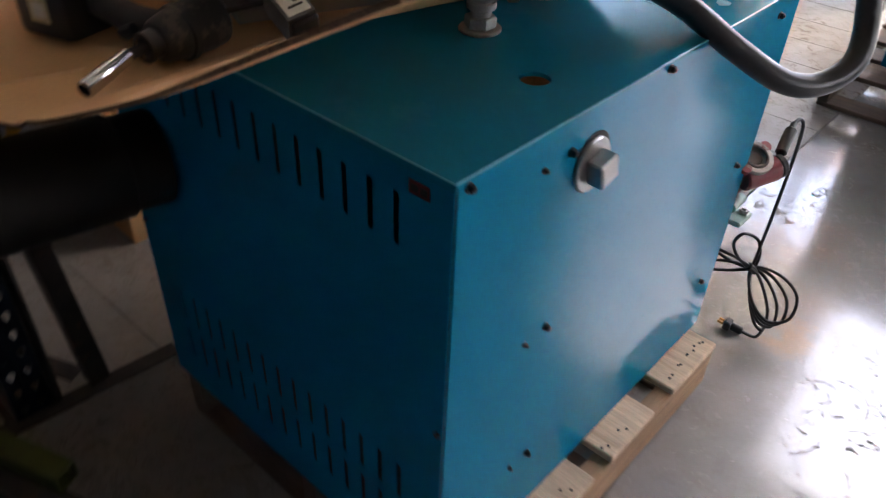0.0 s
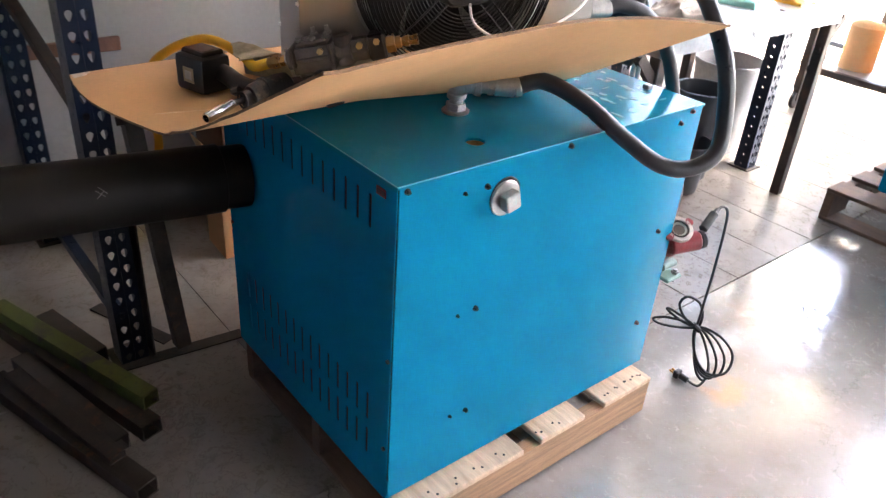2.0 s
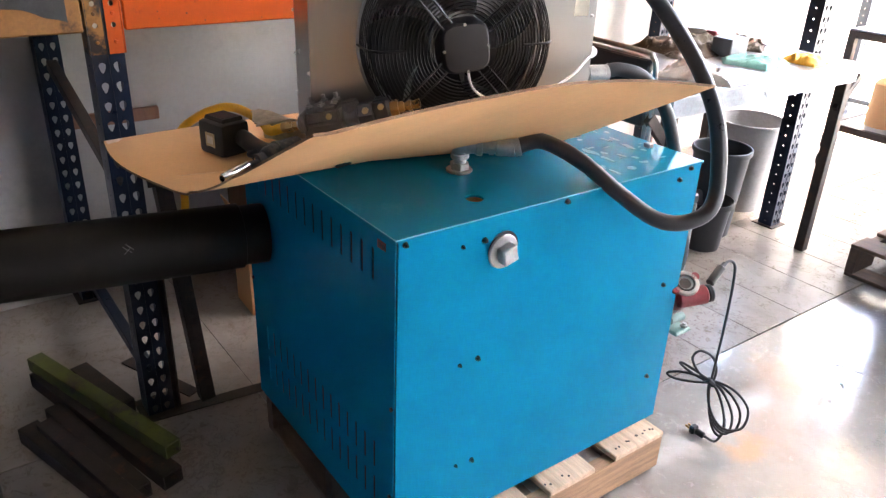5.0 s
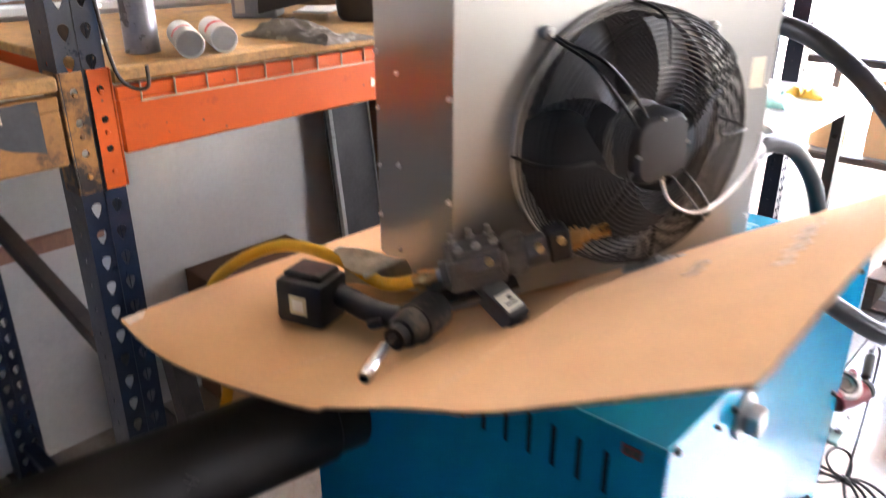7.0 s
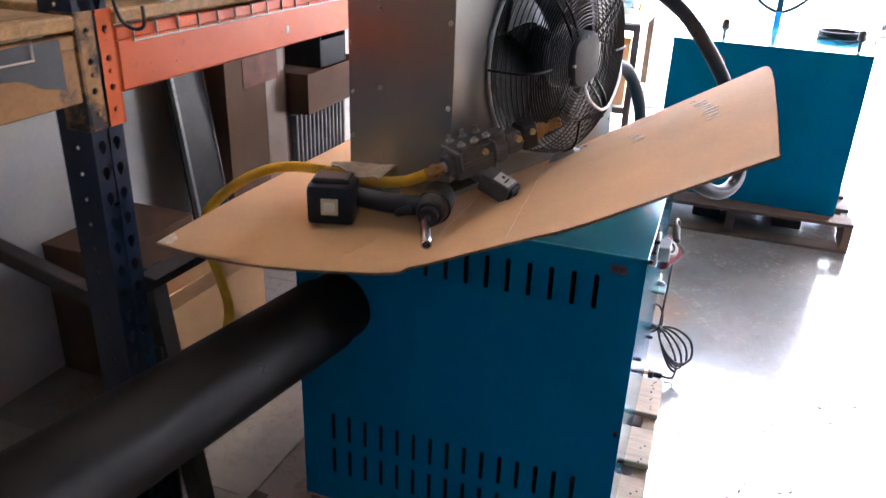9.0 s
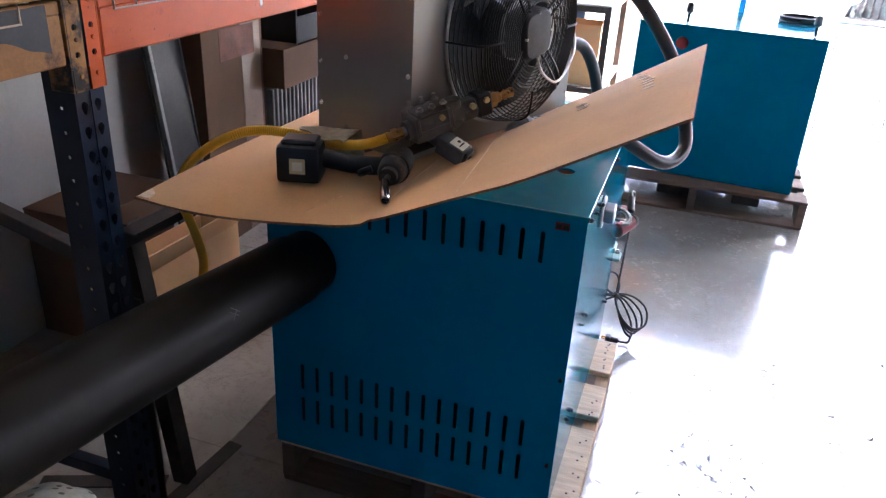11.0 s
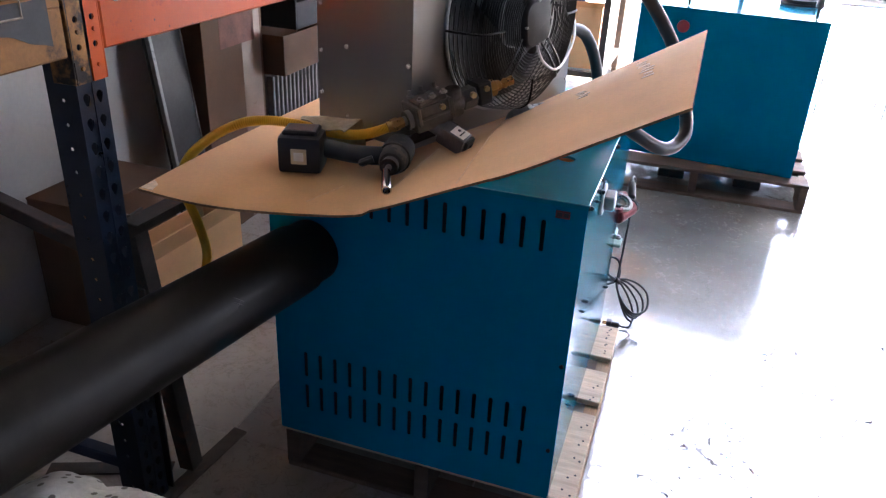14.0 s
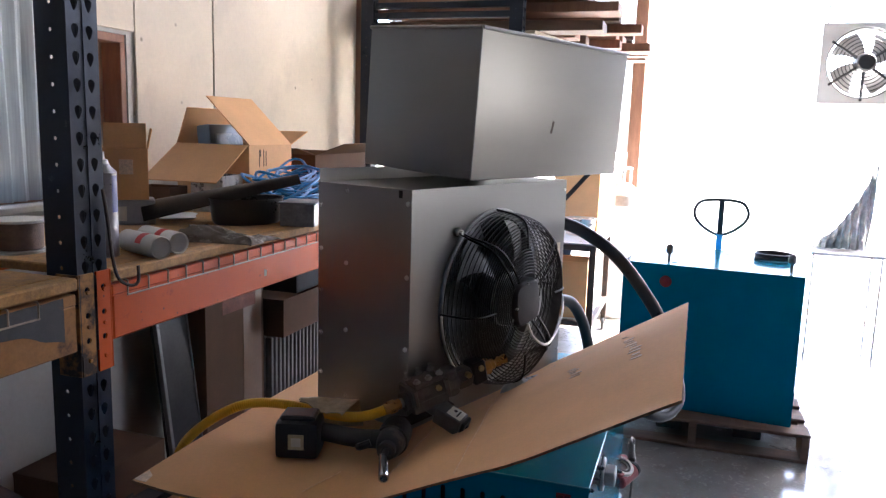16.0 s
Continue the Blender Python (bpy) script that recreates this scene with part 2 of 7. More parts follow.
OSB = stuff("particle_board", (0.36, 0.19, 0.060), 0.75, var=0.35, scale=40, fine=160, bump=0.4, wear=(0.16, 0.10, 0.06), wear_scale=7, wear_lo=0.56, wear_hi=0.7)
ORANGE = stuff("orange_paint", (0.53, 0.080, 0.005), 0.50, spec=0.3, var=0.10, scale=6, fine=150, bump=0.08, wear=(0.36, 0.05, 0.012), wear_scale=11, wear_lo=0.60, wear_hi=0.70, spots=((0.10, 0.05, 0.03), 26, 0.045))
TAN_GRIMY = stuff("grimy_tan_paint", (0.30, 0.14, 0.04), 0.5, spec=0.3, var=0.3, scale=12, fine=120, bump=0.2, wear=(0.03, 0.022, 0.018), wear_scale=14, wear_lo=0.46, wear_hi=0.58)
TAN = stuff("worn_tan_paint", (0.31, 0.145, 0.045), 0.55, spec=0.3, var=0.25, scale=7, fine=120, bump=0.2, wear=(0.05, 0.032, 0.022), wear_scale=6, wear_lo=0.50, wear_hi=0.60)
RACK = stuff("dark_blue_paint", (0.006, 0.013, 0.029), 0.36, spec=0.35, var=0.25, scale=14, fine=160, bump=0.12, wear=(0.05, 0.055, 0.07), wear_scale=26, wear_lo=0.66, wear_hi=0.72)
PLASTER = stuff("cream_wallboard", (0.66, 0.565, 0.43), 0.85, var=0.08, scale=2.2, fine=60, bump=0.10, wear=(0.52, 0.45, 0.35), wear_scale=2.6, wear_lo=0.54, wear_hi=0.8, spots=((0.25, 0.20, 0.15), 5, 0.018))
GREYWALL = stuff("grey_wall_paint", (0.51, 0.485, 0.44), 0.85, var=0.10, scale=1.6, fine=60, bump=0.12, wear=(0.33, 0.31, 0.28), wear_scale=1.8, wear_lo=0.52, wear_hi=0.75)
WHITEWALL = stuff("white_wall_paint", (0.75, 0.75, 0.73), 0.85, var=0.06, scale=2, fine=50, bump=0.1)
# blue chosen so light bounced onto the slotted panel turns bluer
BOUNCEWALL = stuff("blue_bounce_wall", (0.065, 0.11, 0.19), 0.85, var=0.15, scale=1.5, fine=50, bump=0.1)
EASTWALL = stuff("dark_wall_sheet", (0.07, 0.065, 0.06), 0.8, var=0.15, scale=1.5, fine=50, bump=0.1)
CEIL = stuff("ceiling_sheet", (0.12, 0.115, 0.11), 0.8, var=0.1)
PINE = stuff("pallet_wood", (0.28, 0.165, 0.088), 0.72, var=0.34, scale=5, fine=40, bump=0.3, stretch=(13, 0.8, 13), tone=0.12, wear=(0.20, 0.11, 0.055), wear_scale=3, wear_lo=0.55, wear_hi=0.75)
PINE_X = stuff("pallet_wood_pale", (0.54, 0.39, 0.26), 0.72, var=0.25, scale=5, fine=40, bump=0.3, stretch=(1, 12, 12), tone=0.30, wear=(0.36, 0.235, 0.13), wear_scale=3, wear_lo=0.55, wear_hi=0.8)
# weathered timber, and the shaded underparts of the first boiler's pallet
OLD_AND_SHADED_WOOD = stuff("old_and_shaded_wood", (0.13, 0.082, 0.055), 0.75, var=0.35, scale=5, fine=50, bump=0.4, stretch=(1, 6, 6), tone=0.2)
BROWNWOOD = stuff("brown_timber", (0.28, 0.14, 0.085), 0.7, var=0.25, scale=5, fine=60, bump=0.3, stretch=(6, 6, 1))
PALEWOOD = stuff("raw_pale_timber", (0.46, 0.30, 0.19), 0.75, var=0.2, scale=5, fine=60, bump=0.3, stretch=(6, 6, 1))
PIPE = stuff("black_flue_pipe", (0.0080, 0.0058, 0.0040), 0.48, spec=0.22, var=0.30, scale=5, fine=120, bump=0.06, wear=(0.017, 0.013, 0.009), wear_scale=4, wear_lo=0.5, wear_hi=0.7)
CHALK = stuff("chalk_mark", (0.085, 0.08, 0.075), 0.9)
RUBBER = stuff("black_rubber", (0.022, 0.022, 0.024), 0.36, var=0.25, scale=20, fine=200, bump=0.10)
HOSE2 = stuff("dark_rubber", (0.016, 0.016, 0.017), 0.5)
BLACK = stuff("black_plastic", (0.013, 0.013, 0.0135), 0.42, var=0.2, scale=30, fine=300, bump=0.1)
MOTOR = stuff("black_motor_paint", (0.018, 0.018, 0.020), 0.55, var=0.15, scale=30, fine=400, bump=0.25, spec=0.3)
BLADE = stuff("black_fan_blade", (0.012, 0.012, 0.013), 0.42, var=0.2, spec=0.3)
CHROME = stuff("chrome", (0.50, 0.50, 0.51), 0.12, metal=1.0, var=0.05, bump=0.0, rvar=0.03)
GREYCAST = stuff("grey_cast_metal", (0.125, 0.120, 0.115), 0.46, metal=0.4, var=0.3, scale=30, fine=200, bump=0.35)
PALEBRASS = stuff("dull_pale_brass", (0.50, 0.40, 0.22), 0.35, metal=0.8, var=0.2, scale=30)
BRASS = stuff("brass", (0.48, 0.26, 0.09), 0.32, metal=0.9, var=0.2, scale=30, fine=200, bump=0.1)
YELLOW = stuff("yellow_hose", (0.80, 0.42, 0.01), 0.42, var=0.10, scale=20, fine=200, bump=0.05)
LABEL = stuff("paper_label", (0.72, 0.68, 0.56), 0.7, var=0.1, scale=40)
LABEL_OLD = stuff("yellowed_label", (0.55, 0.47, 0.27), 0.7, var=0.15, scale=60)
REDCAST = stuff("red_cast_iron", (0.22, 0.018, 0.022), 0.42, var=0.3, scale=20, fine=150, bump=0.2)
WIRE = stuff("dull_wire", (0.42, 0.32, 0.23), 0.5, metal=0.1, var=0.2, scale=40)
WHITEP = stuff("white_plastic", (0.60, 0.57, 0.50), 0.45, var=0.08, scale=20, wear=(0.45, 0.42, 0.37), wear_scale=14, wear_lo=0.62, wear_hi=0.75)
CABLEWHITE = stuff("clean_white_plastic", (0.80, 0.79, 0.77), 0.4, var=0.05, scale=20, bump=0.0)
REDINK = stuff("red_print", (0.55, 0.05, 0.04), 0.6)
BLUEINK = stuff("blue_print", (0.02, 0.03, 0.16), 0.4)
BLUECABLE = stuff("blue_cable", (0.005, 0.17, 0.42), 0.35, var=0.15)
TINSTEEL = stuff("tin_can_steel", (0.50, 0.50, 0.50), 0.33, metal=0.85, var=0.2, scale=30, wear=(0.22, 0.17, 0.12), wear_scale=18, wear_lo=0.62, wear_hi=0.74)
RAG = stuff("dirty_rag", (0.12, 0.095, 0.07), 0.95, var=0.4, scale=22, fine=300, bump=0.5, wear=(0.36, 0.32, 0.27), wear_scale=16, wear_lo=0.52, wear_hi=0.60)
RAG_PALE = stuff("pale_rag", (0.50, 0.45, 0.40), 0.95, var=0.25, scale=18, fine=300, bump=0.5)
DARKSTEEL = stuff("dark_rusty_steel", (0.055, 0.042, 0.034), 0.6, metal=0.4, var=0.4, scale=18, fine=160, bump=0.3, wear=(0.13, 0.065, 0.035), wear_scale=16, wear_lo=0.56, wear_hi=0.7)
GREENSTEEL = stuff("green_painted_steel", (0.085, 0.095, 0.018), 0.55, var=0.3, scale=14, wear=(0.05, 0.04, 0.03), wear_scale=16, wear_lo=0.52, wear_hi=0.64)
GREYPANEL = stuff("grey_plastic_sheet", (0.17, 0.17, 0.175), 0.35, var=0.1, scale=3, bump=0.0, rvar=0.03)
TABLETOP = stuff("worn_steel_top", (0.42, 0.43, 0.44), 0.36, metal=0.55, var=0.25, scale=8, fine=90, bump=0.15, wear=(0.20, 0.19, 0.18), wear_scale=8, wear_lo=0.58, wear_hi=0.72)
BINGREY = stuff("grey_bin_plastic", (0.30, 0.29, 0.28), 0.5, var=0.2, scale=10)
BINBLACK = stuff("black_bin_plastic", (0.025, 0.025, 0.026), 0.45, var=0.2, scale=10)
TANKWHITE = stuff("white_enamel", (0.66, 0.65, 0.63), 0.35, var=0.06, scale=8)
CLEARFILM = stuff("crumpled_plastic_film", (0.62, 0.63, 0.64), 0.22, var=0.2, scale=20, bump=0.2)
TEAL = stuff("teal_cloth", (0.22, 0.50, 0.46), 0.9, var=0.2, scale=20, bump=0.4)
YELLOWBAG = stuff("yellow_bag", (0.75, 0.42, 0.03), 0.5, var=0.2, scale=20)
STONE = stuff("pitted_insulation", (0.50, 0.47, 0.42), 0.95, var=0.25, scale=14, fine=90, bump=0.8, spots=((0.14, 0.12, 0.10), 34, 0.16))
OUTSIDE = stuff("yard_concrete", (0.50, 0.49, 0.46), 0.9, var=0.12, scale=0.8, fine=30)


def floor_material(name, base, rough, stains, cracks, spills=(), flake=0.26):
    """Worn concrete: cloudy tone, dark stains, hairline crazing and a polish that comes and goes."""
    m, nt, p = nodes_of(name)
    L = nt.links.new
    tc = nt.nodes.new("ShaderNodeTexCoord")
    big = N(nt, "ShaderNodeTexNoise", Scale=0.9, Detail=6.0, Roughness=0.6)
    mid = N(nt, "ShaderNodeTexNoise", Scale=7.0, Detail=8.0, Roughness=0.72)
    fin = N(nt, "ShaderNodeTexNoise", Scale=70.0, Detail=6.0, Roughness=0.7)
    for n in (big, mid, fin):
        L(tc.outputs["Object"], n.inputs["Vector"])
    c0 = ramp(nt, big.outputs["Fac"], 0.35, 0.68, tuple(c * 0.72 for c in base), tuple(c * 1.12 for c in base))
    f = ramp(nt, mid.outputs["Fac"], 0.50, 0.72, gray(0), gray(0.75))
    mix = nt.nodes.new("ShaderNodeMix")
    mix.data_type = "RGBA"
    L(f, mix.inputs[0])
    L(c0, mix.inputs[6])
    mix.inputs[7].default_value = (*stains, 1)
    vo = N(nt, "ShaderNodeTexVoronoi", Scale=3.4)
    vo.feature = "DISTANCE_TO_EDGE"
    warp = nt.nodes.new("ShaderNodeVectorMath")
    warp.operation = "MULTIPLY_ADD"
    L(mid.outputs["Color"], warp.inputs[0])
    warp.inputs[1].default_value = (0.35, 0.35, 0.0)
    L(tc.outputs["Object"], warp.inputs[2])
    L(warp.outputs[0], vo.inputs["Vector"])
    line = ramp(nt, vo.outputs["Distance"], 0.004, 0.012, gray(cracks), gray(0))
    mask = ramp(nt, big.outputs["Fac"], 0.52, 0.60, gray(0), gray(1))
    mul = nt.nodes.new("ShaderNodeMath")
    mul.operation = "MULTIPLY"
    L(line, mul.inputs[0])
    L(mask, mul.inputs[1])
    mx2 = nt.nodes.new("ShaderNodeMix")
    mx2.data_type = "RGBA"
    L(mul.outputs[0], mx2.inputs[0])
    L(mix.outputs[2], mx2.inputs[6])
    mx2.inputs[7].default_value = (0.06, 0.055, 0.05, 1)
    col = mx2.outputs[2]
    for (cx, cy, sx, sy), tint in spills:
        mp = N(nt, "ShaderNodeMapping")
        mp.vector_type = "TEXTURE"
        mp.inputs["Location"].default_value = (cx, cy, 0)
        mp.inputs["Scale"].default_value = (sx, sy, 1)
        wob = nt.nodes.new("ShaderNodeVectorMath")
        wob.operation = "MULTIPLY_ADD"
        L(mid.outputs["Color"], wob.inputs[0])
        wob.inputs[1].default_value = (0.25, 0.25, 0)
        L(tc.outputs["Object"], wob.inputs[2])
        sub = nt.nodes.new("ShaderNodeVectorMath")
        sub.operation = "SUBTRACT"
        L(wob.outputs[0], sub.inputs[0])
        sub.inputs[1].default_value = (0.125, 0.125, 0)
        L(sub.outputs[0], mp.inputs["Vector"])
        ln = nt.nodes.new("ShaderNodeVectorMath")
        ln.operation = "LENGTH"
        L(mp.outputs[0], ln.inputs[0])
        fs = ramp(nt, ln.outputs["Value"], 0.35, 1.0, gray(0.65), gray(0))
        mx3 = nt.nodes.new("ShaderNodeMix")
        mx3.data_type = "RGBA"
        L(fs, mx3.inputs[0])
        L(col, mx3.inputs[6])
        mx3.inputs[7].default_value = (*tint, 1)
        col = mx3.outputs[2]
    # flaking seal coat: dull patches with a dark rim
    pat = N(nt, "ShaderNodeTexNoise", Scale=4.2, Detail=9.0, Roughness=0.68, Distortion=0.6)
    L(tc.outputs["Object"], pat.inputs["Vector"])
    off = nt.nodes.new("ShaderNodeMath")
    off.operation = "SUBTRACT"
    L(pat.outputs["Fac"], off.inputs[0])
    off.inputs[1].default_value = 0.52
    ab = nt.nodes.new("ShaderNodeMath")
    ab.operation = "ABSOLUTE"
    L(off.outputs[0], ab.inputs[0])
    rim = ramp(nt, ab.outputs[0], 0.003, 0.012, gray(flake), gray(0))
    mx4 = nt.nodes.new("ShaderNodeMix")
    mx4.data_type = "RGBA"
    L(rim, mx4.inputs[0])
    L(col, mx4.inputs[6])
    mx4.inputs[7].default_value = (0.11, 0.095, 0.085, 1)
    L(mx4.outputs[2], p.inputs["Base Color"])
    r0 = ramp(nt, mid.outputs["Fac"], 0.35, 0.75, gray(rough), gray(min(1, rough + 0.16)))
    dull = ramp(nt, pat.outputs["Fac"], 0.52, 0.56, gray(0), gray(0.12 * flake))
    sm = nt.nodes.new("ShaderNodeMath")
    sm.operation = "ADD"
    sm.use_clamp = True
    L(r0, sm.inputs[0])
    L(dull, sm.inputs[1])
    L(sm.outputs[0], p.inputs["Roughness"])
    # chips: small bare flecks where the coat has come off, clustered in some areas
    chip = N(nt, "ShaderNodeTexNoise", Scale=22.0, Detail=9.0, Roughness=0.70, Distortion=1.6)
    L(tc.outputs["Object"], chip.inputs["Vector"])
    zone = N(nt, "ShaderNodeTexNoise", Scale=1.7, Detail=4.0, Roughness=0.6)
    L(tc.outputs["Object"], zone.inputs["Vector"])
    cs = nt.nodes.new("ShaderNodeMath")
    cs.operation = "MULTIPLY_ADD"
    L(zone.outputs["Fac"], cs.inputs[0])
    cs.inputs[1].default_value = 0.30
    L(chip.outputs["Fac"], cs.inputs[2])
    bare = ramp(nt, cs.outputs[0], 0.725, 0.745, gray(0), gray(1))
    gone = nt.nodes.new("ShaderNodeMath")
    gone.operation = "MAXIMUM"
    L(bare, gone.inputs[0])
    L(ramp(nt, ab.outputs[0], 0.002, 0.008, gray(1), gray(0)), gone.inputs[1])
    L(ramp(nt, gone.outputs[0], 0.0, 1.0, gray(0.86 if rough < 0.3 else 0.0), gray(0.0)), p.inputs["Coat Weight"])
    L(ramp(nt, gone.outputs[0], 0.0, 1.0, gray(0.9 if rough < 0.3 else 0.6), gray(0.0)), p.inputs["Specular IOR Level"])
    bp = N(nt, "ShaderNodeBump", Strength=0.10, Distance=0.003)
    L(mid.outputs["Fac"], bp.inputs["Height"])
    p.inputs["Coat Roughness"].default_value = 0.12
    p.inputs["Coat IOR"].default_value = 1.7
    b2 = N(nt, "ShaderNodeBump", Strength=0.10, Distance=0.001)
    L(fin.outputs["Fac"], b2.inputs["Height"])
    L(bp.outputs[0], b2.inputs["Normal"])
    L(b2.outputs[0], p.inputs["Normal"])
    return m


FLOOR = floor_material("polished_concrete", (0.30, 0.285, 0.265), 0.13, (0.20, 0.165, 0.14), 0.8,
                       (((-0.255, 1.69, 0.07, 0.10), (0.42, 0.25, 0.12)), ((-0.42, 2.15, 0.16, 0.22), (0.30, 0.19, 0.12)), ((0.25, 1.85, 0.20, 0.12), (0.15, 0.14, 0.13))))
SLAB_PALE = floor_material("pale_dusty_concrete", (0.34, 0.29, 0.235), 0.40, (0.22, 0.18, 0.14), 0.3, (), 0.10)
SLAB = floor_material("dull_concrete", (0.225, 0.195, 0.165), 0.30, (0.13, 0.105, 0.085), 0.3, (), 0.12)


def glass_material():
    m, nt, p = nodes_of("window_glass")
    p.inputs["Base Color"].default_value = (0.9, 0.95, 0.93, 1)
    p.inputs["Roughness"].default_value = 0.05
    p.inputs["Transmission Weight"].default_value = 1.0
    p.inputs["IOR"].default_value = 1.05
    return m


GLASS = glass_material()


def sheer_material():
    """A grey net curtain that lets some light through."""
    m, nt, p = nodes_of("sheer_curtain")
    p.inputs["Base Color"].default_value = (0.40, 0.40, 0.38, 1)
    p.inputs["Roughness"].default_value = 0.9
    tr = nt.nodes.new("ShaderNodeBsdfTranslucent")
    w = N(nt, "ShaderNodeTexNoise", Scale=7.0, Detail=4.0)
    nt.links.new(ramp(nt, w.outputs["Fac"], 0.3, 0.7, (0.42, 0.42, 0.40), (0.62, 0.62, 0.60)), tr.inputs["Color"])
    mx = nt.nodes.new("ShaderNodeMixShader")
    mx.inputs[0].default_value = 0.5
    nt.links.new(p.outputs[0], mx.inputs[1])
    nt.links.new(tr.outputs[0], mx.inputs[2])
    nt.links.new(mx.outputs[0], nt.nodes["Material Output"].inputs["Surface"])
    return m


SHEER = sheer_material()


# ---- the hall ----
WX, EX, SY, NY, CZ = -2.35, 4.6, -4.0, 6.6, 6.2


def wall_with_openings(name, label, mat, along, fixed, a0, a1, z0, z1, holes, thick):
    """A wall along x or y at fixed; its thickness goes outwards; holes are (a, b, low, high)."""
    us = sorted({a0, a1, *[h[0] for h in holes], *[h[1] for h in holes]})
    vs = sorted({z0, z1, *[h[2] for h in holes], *[h[3] for h in holes]})
    skip = [(i, j) for i in range(len(us) - 1) for j in range(len(vs) - 1)
            for h in holes if h[0] <= us[i] and us[i + 1] <= h[1] and h[2] <= vs[j] and vs[j + 1] <= h[3]]
    bm = bmesh.new()
    if along == "y":
        cells(bm, us, vs, lambda u, v: (fixed, u, v), skip, -thick, (1, 0, 0))
    else:
        cells(bm, us, vs, lambda u, v: (u, fixed, v), skip, -thick, (0, 1, 0))
    return solo(name, bm, mat, label, "wall", kind="structure")


WIN_A = (0.30, 1.06, 1.36, 2.60)
WIN_C = (3.75, 5.60, 1.00, 3.20)
WIN_B = (1.20, 1.462, 1.36, 1.955)
wall_with_openings("wall_west", "pale painted workshop wall with two window openings", GREYWALL, "y", WX, SY, NY, -0.16, CZ, [WIN_A, WIN_B, WIN_C], -0.16)
# unseen opening added so sun falls on the floor the heater reflects
wall_with_openings("wall_east", "unseen dark workshop wall with an opening added for a sun patch", EASTWALL, "y", EX, SY, NY, -0.16, CZ, [(1.8, 3.3, 1.3, 2.45)], 0.16)
wall_with_openings("wall_north", "white workshop wall with a tall vehicle door and a side door open", WHITEWALL, "x", NY, WX - 0.16, EX + 0.16, -0.16, CZ, [(-2.25, -0.90, 0.0, 3.0), (-0.78, 2.9, 0.0, 5.8)], 0.16)
# out of view; its blue acts as a tinted reflector
wall_with_openings("wall_south", "unseen dark blue wall that tints the bounced light", BOUNCEWALL, "x", SY, WX - 0.16, EX + 0.16, -0.16, CZ, [], -0.16)
solo("ceiling", boxed((WX - 0.16, SY - 0.16, CZ), (EX + 0.16, NY + 0.16, CZ + 0.12)), CEIL, "grey sheet ceiling high over the workshop", "ceiling", kind="structure")

# cream wallboard sheets on the upper west wall, with a narrow gap between them
for y0, y1, z0, z1 in ((1.50, 1.996, 1.42, 3.4), (2.004, 3.50, 1.42, 3.4)):
    solo("wall_panel", boxed((WX + 0.002, y0, z0), (WX + 0.012, y1, z1), 0.002), PLASTER, "cream wallboard sheet nailed to the workshop wall", "wall panel", kind="structure")
solo("wall_panel", boxed((WX + 0.002, 1.06, 1.97), (WX + 0.012, 1.496, 3.4), 0.002), PLASTER, "cream wallboard sheet nailed to the workshop wall", "wall panel", kind="structure")
solo("trim", boxed((WX + 0.002, 3.503, 0.0), (WX + 0.05, 3.60, 3.4), 0.004), BROWNWOOD, "brown timber stud beside the wallboard", "trim", kind="structure")


def window(n, y0, y1, z0, z1):
    w = thing("window_%d" % n, "bright workshop window with a raw timber frame", "window", kind="structure")
    bm = bmesh.new()
    for a, b, c, d in ((y0, y1, z0, z0 + 0.03), (y0, y1, z1 - 0.03, z1), (y0, y0 + 0.03, z0 + 0.03, z1 - 0.03), (y1 - 0.03, y1, z0 + 0.03, z1 - 0.03)):
        box(bm, (WX - 0.157, a + 0.001, c), (WX - 0.004, b - 0.001, d), 0.002)
    part("window_frame", bm, BROWNWOOD, w)
    bm = bmesh.new()
    ym = (y0 + y1) / 2
    if y1 - y0 > 0.5:
        box(bm, (WX - 0.14, ym - 0.015, z0 + 0.03), (WX - 0.10, ym + 0.015, z1 - 0.03), 0.003)
        part("mullion", bm, WHITEP, w)
    else:
        bm.free()
    pane = part("pane", boxed((WX - 0.122, y0 + 0.03, z0 + 0.03), (WX - 0.118, y1 - 0.03, z1 - 0.03)), GLASS, w)
    pane.visible_shadow = False
    return w


window(1, *WIN_A)
window(2, *WIN_B)
window(3, *WIN_C)
solo("trim", boxed((WX - 0.15, 1.31, 1.391), (WX - 0.085, 1.431, 1.924), 0.003), PALEWOOD, "rough brown timber stud inside the window opening", "trim", kind="structure")
bm = bmesh.new()
_n = 90
_va, _vb = [], []
for i in range(_n + 1):
    y = 0.25 + 0.82 * i / _n
    x = WX + 0.030 + 0.012 * math.sin(i * 0.95) + 0.006 * noise.noise((i * 0.31, 0, 0))
    _va.append([bm.verts.new((x + 0.004 * math.sin(k + i * 0.2), y, 1.37 + 1.28 * k / 8)) for k in range(9)])
for i in range(_n):
    for k in range(8):
        bm.faces.new((_va[i][k], _va[i + 1][k], _va[i + 1][k + 1], _va[i][k + 1]))
_r = bmesh.ops.extrude_face_region(bm, geom=list(bm.faces))
for e in _r["geom"]:
    if isinstance(e, bmesh.types.BMVert):
        e.co.x += 0.0012
curt = thing("curtain", "grey sheer curtain hanging in folds before the window", "curtain")
part("cloth", bm, SHEER, curt)
bm = bmesh.new()
rod(bm, (WX + 0.03, 0.20, 2.655), (WX + 0.03, 1.10, 2.655), 0.008, 12)
for y in (0.22, 1.085):
    rod(bm, (WX, y, 2.655), (WX + 0.03, y, 2.655), 0.006, 8)
part("rail", bm, ZINC, curt)
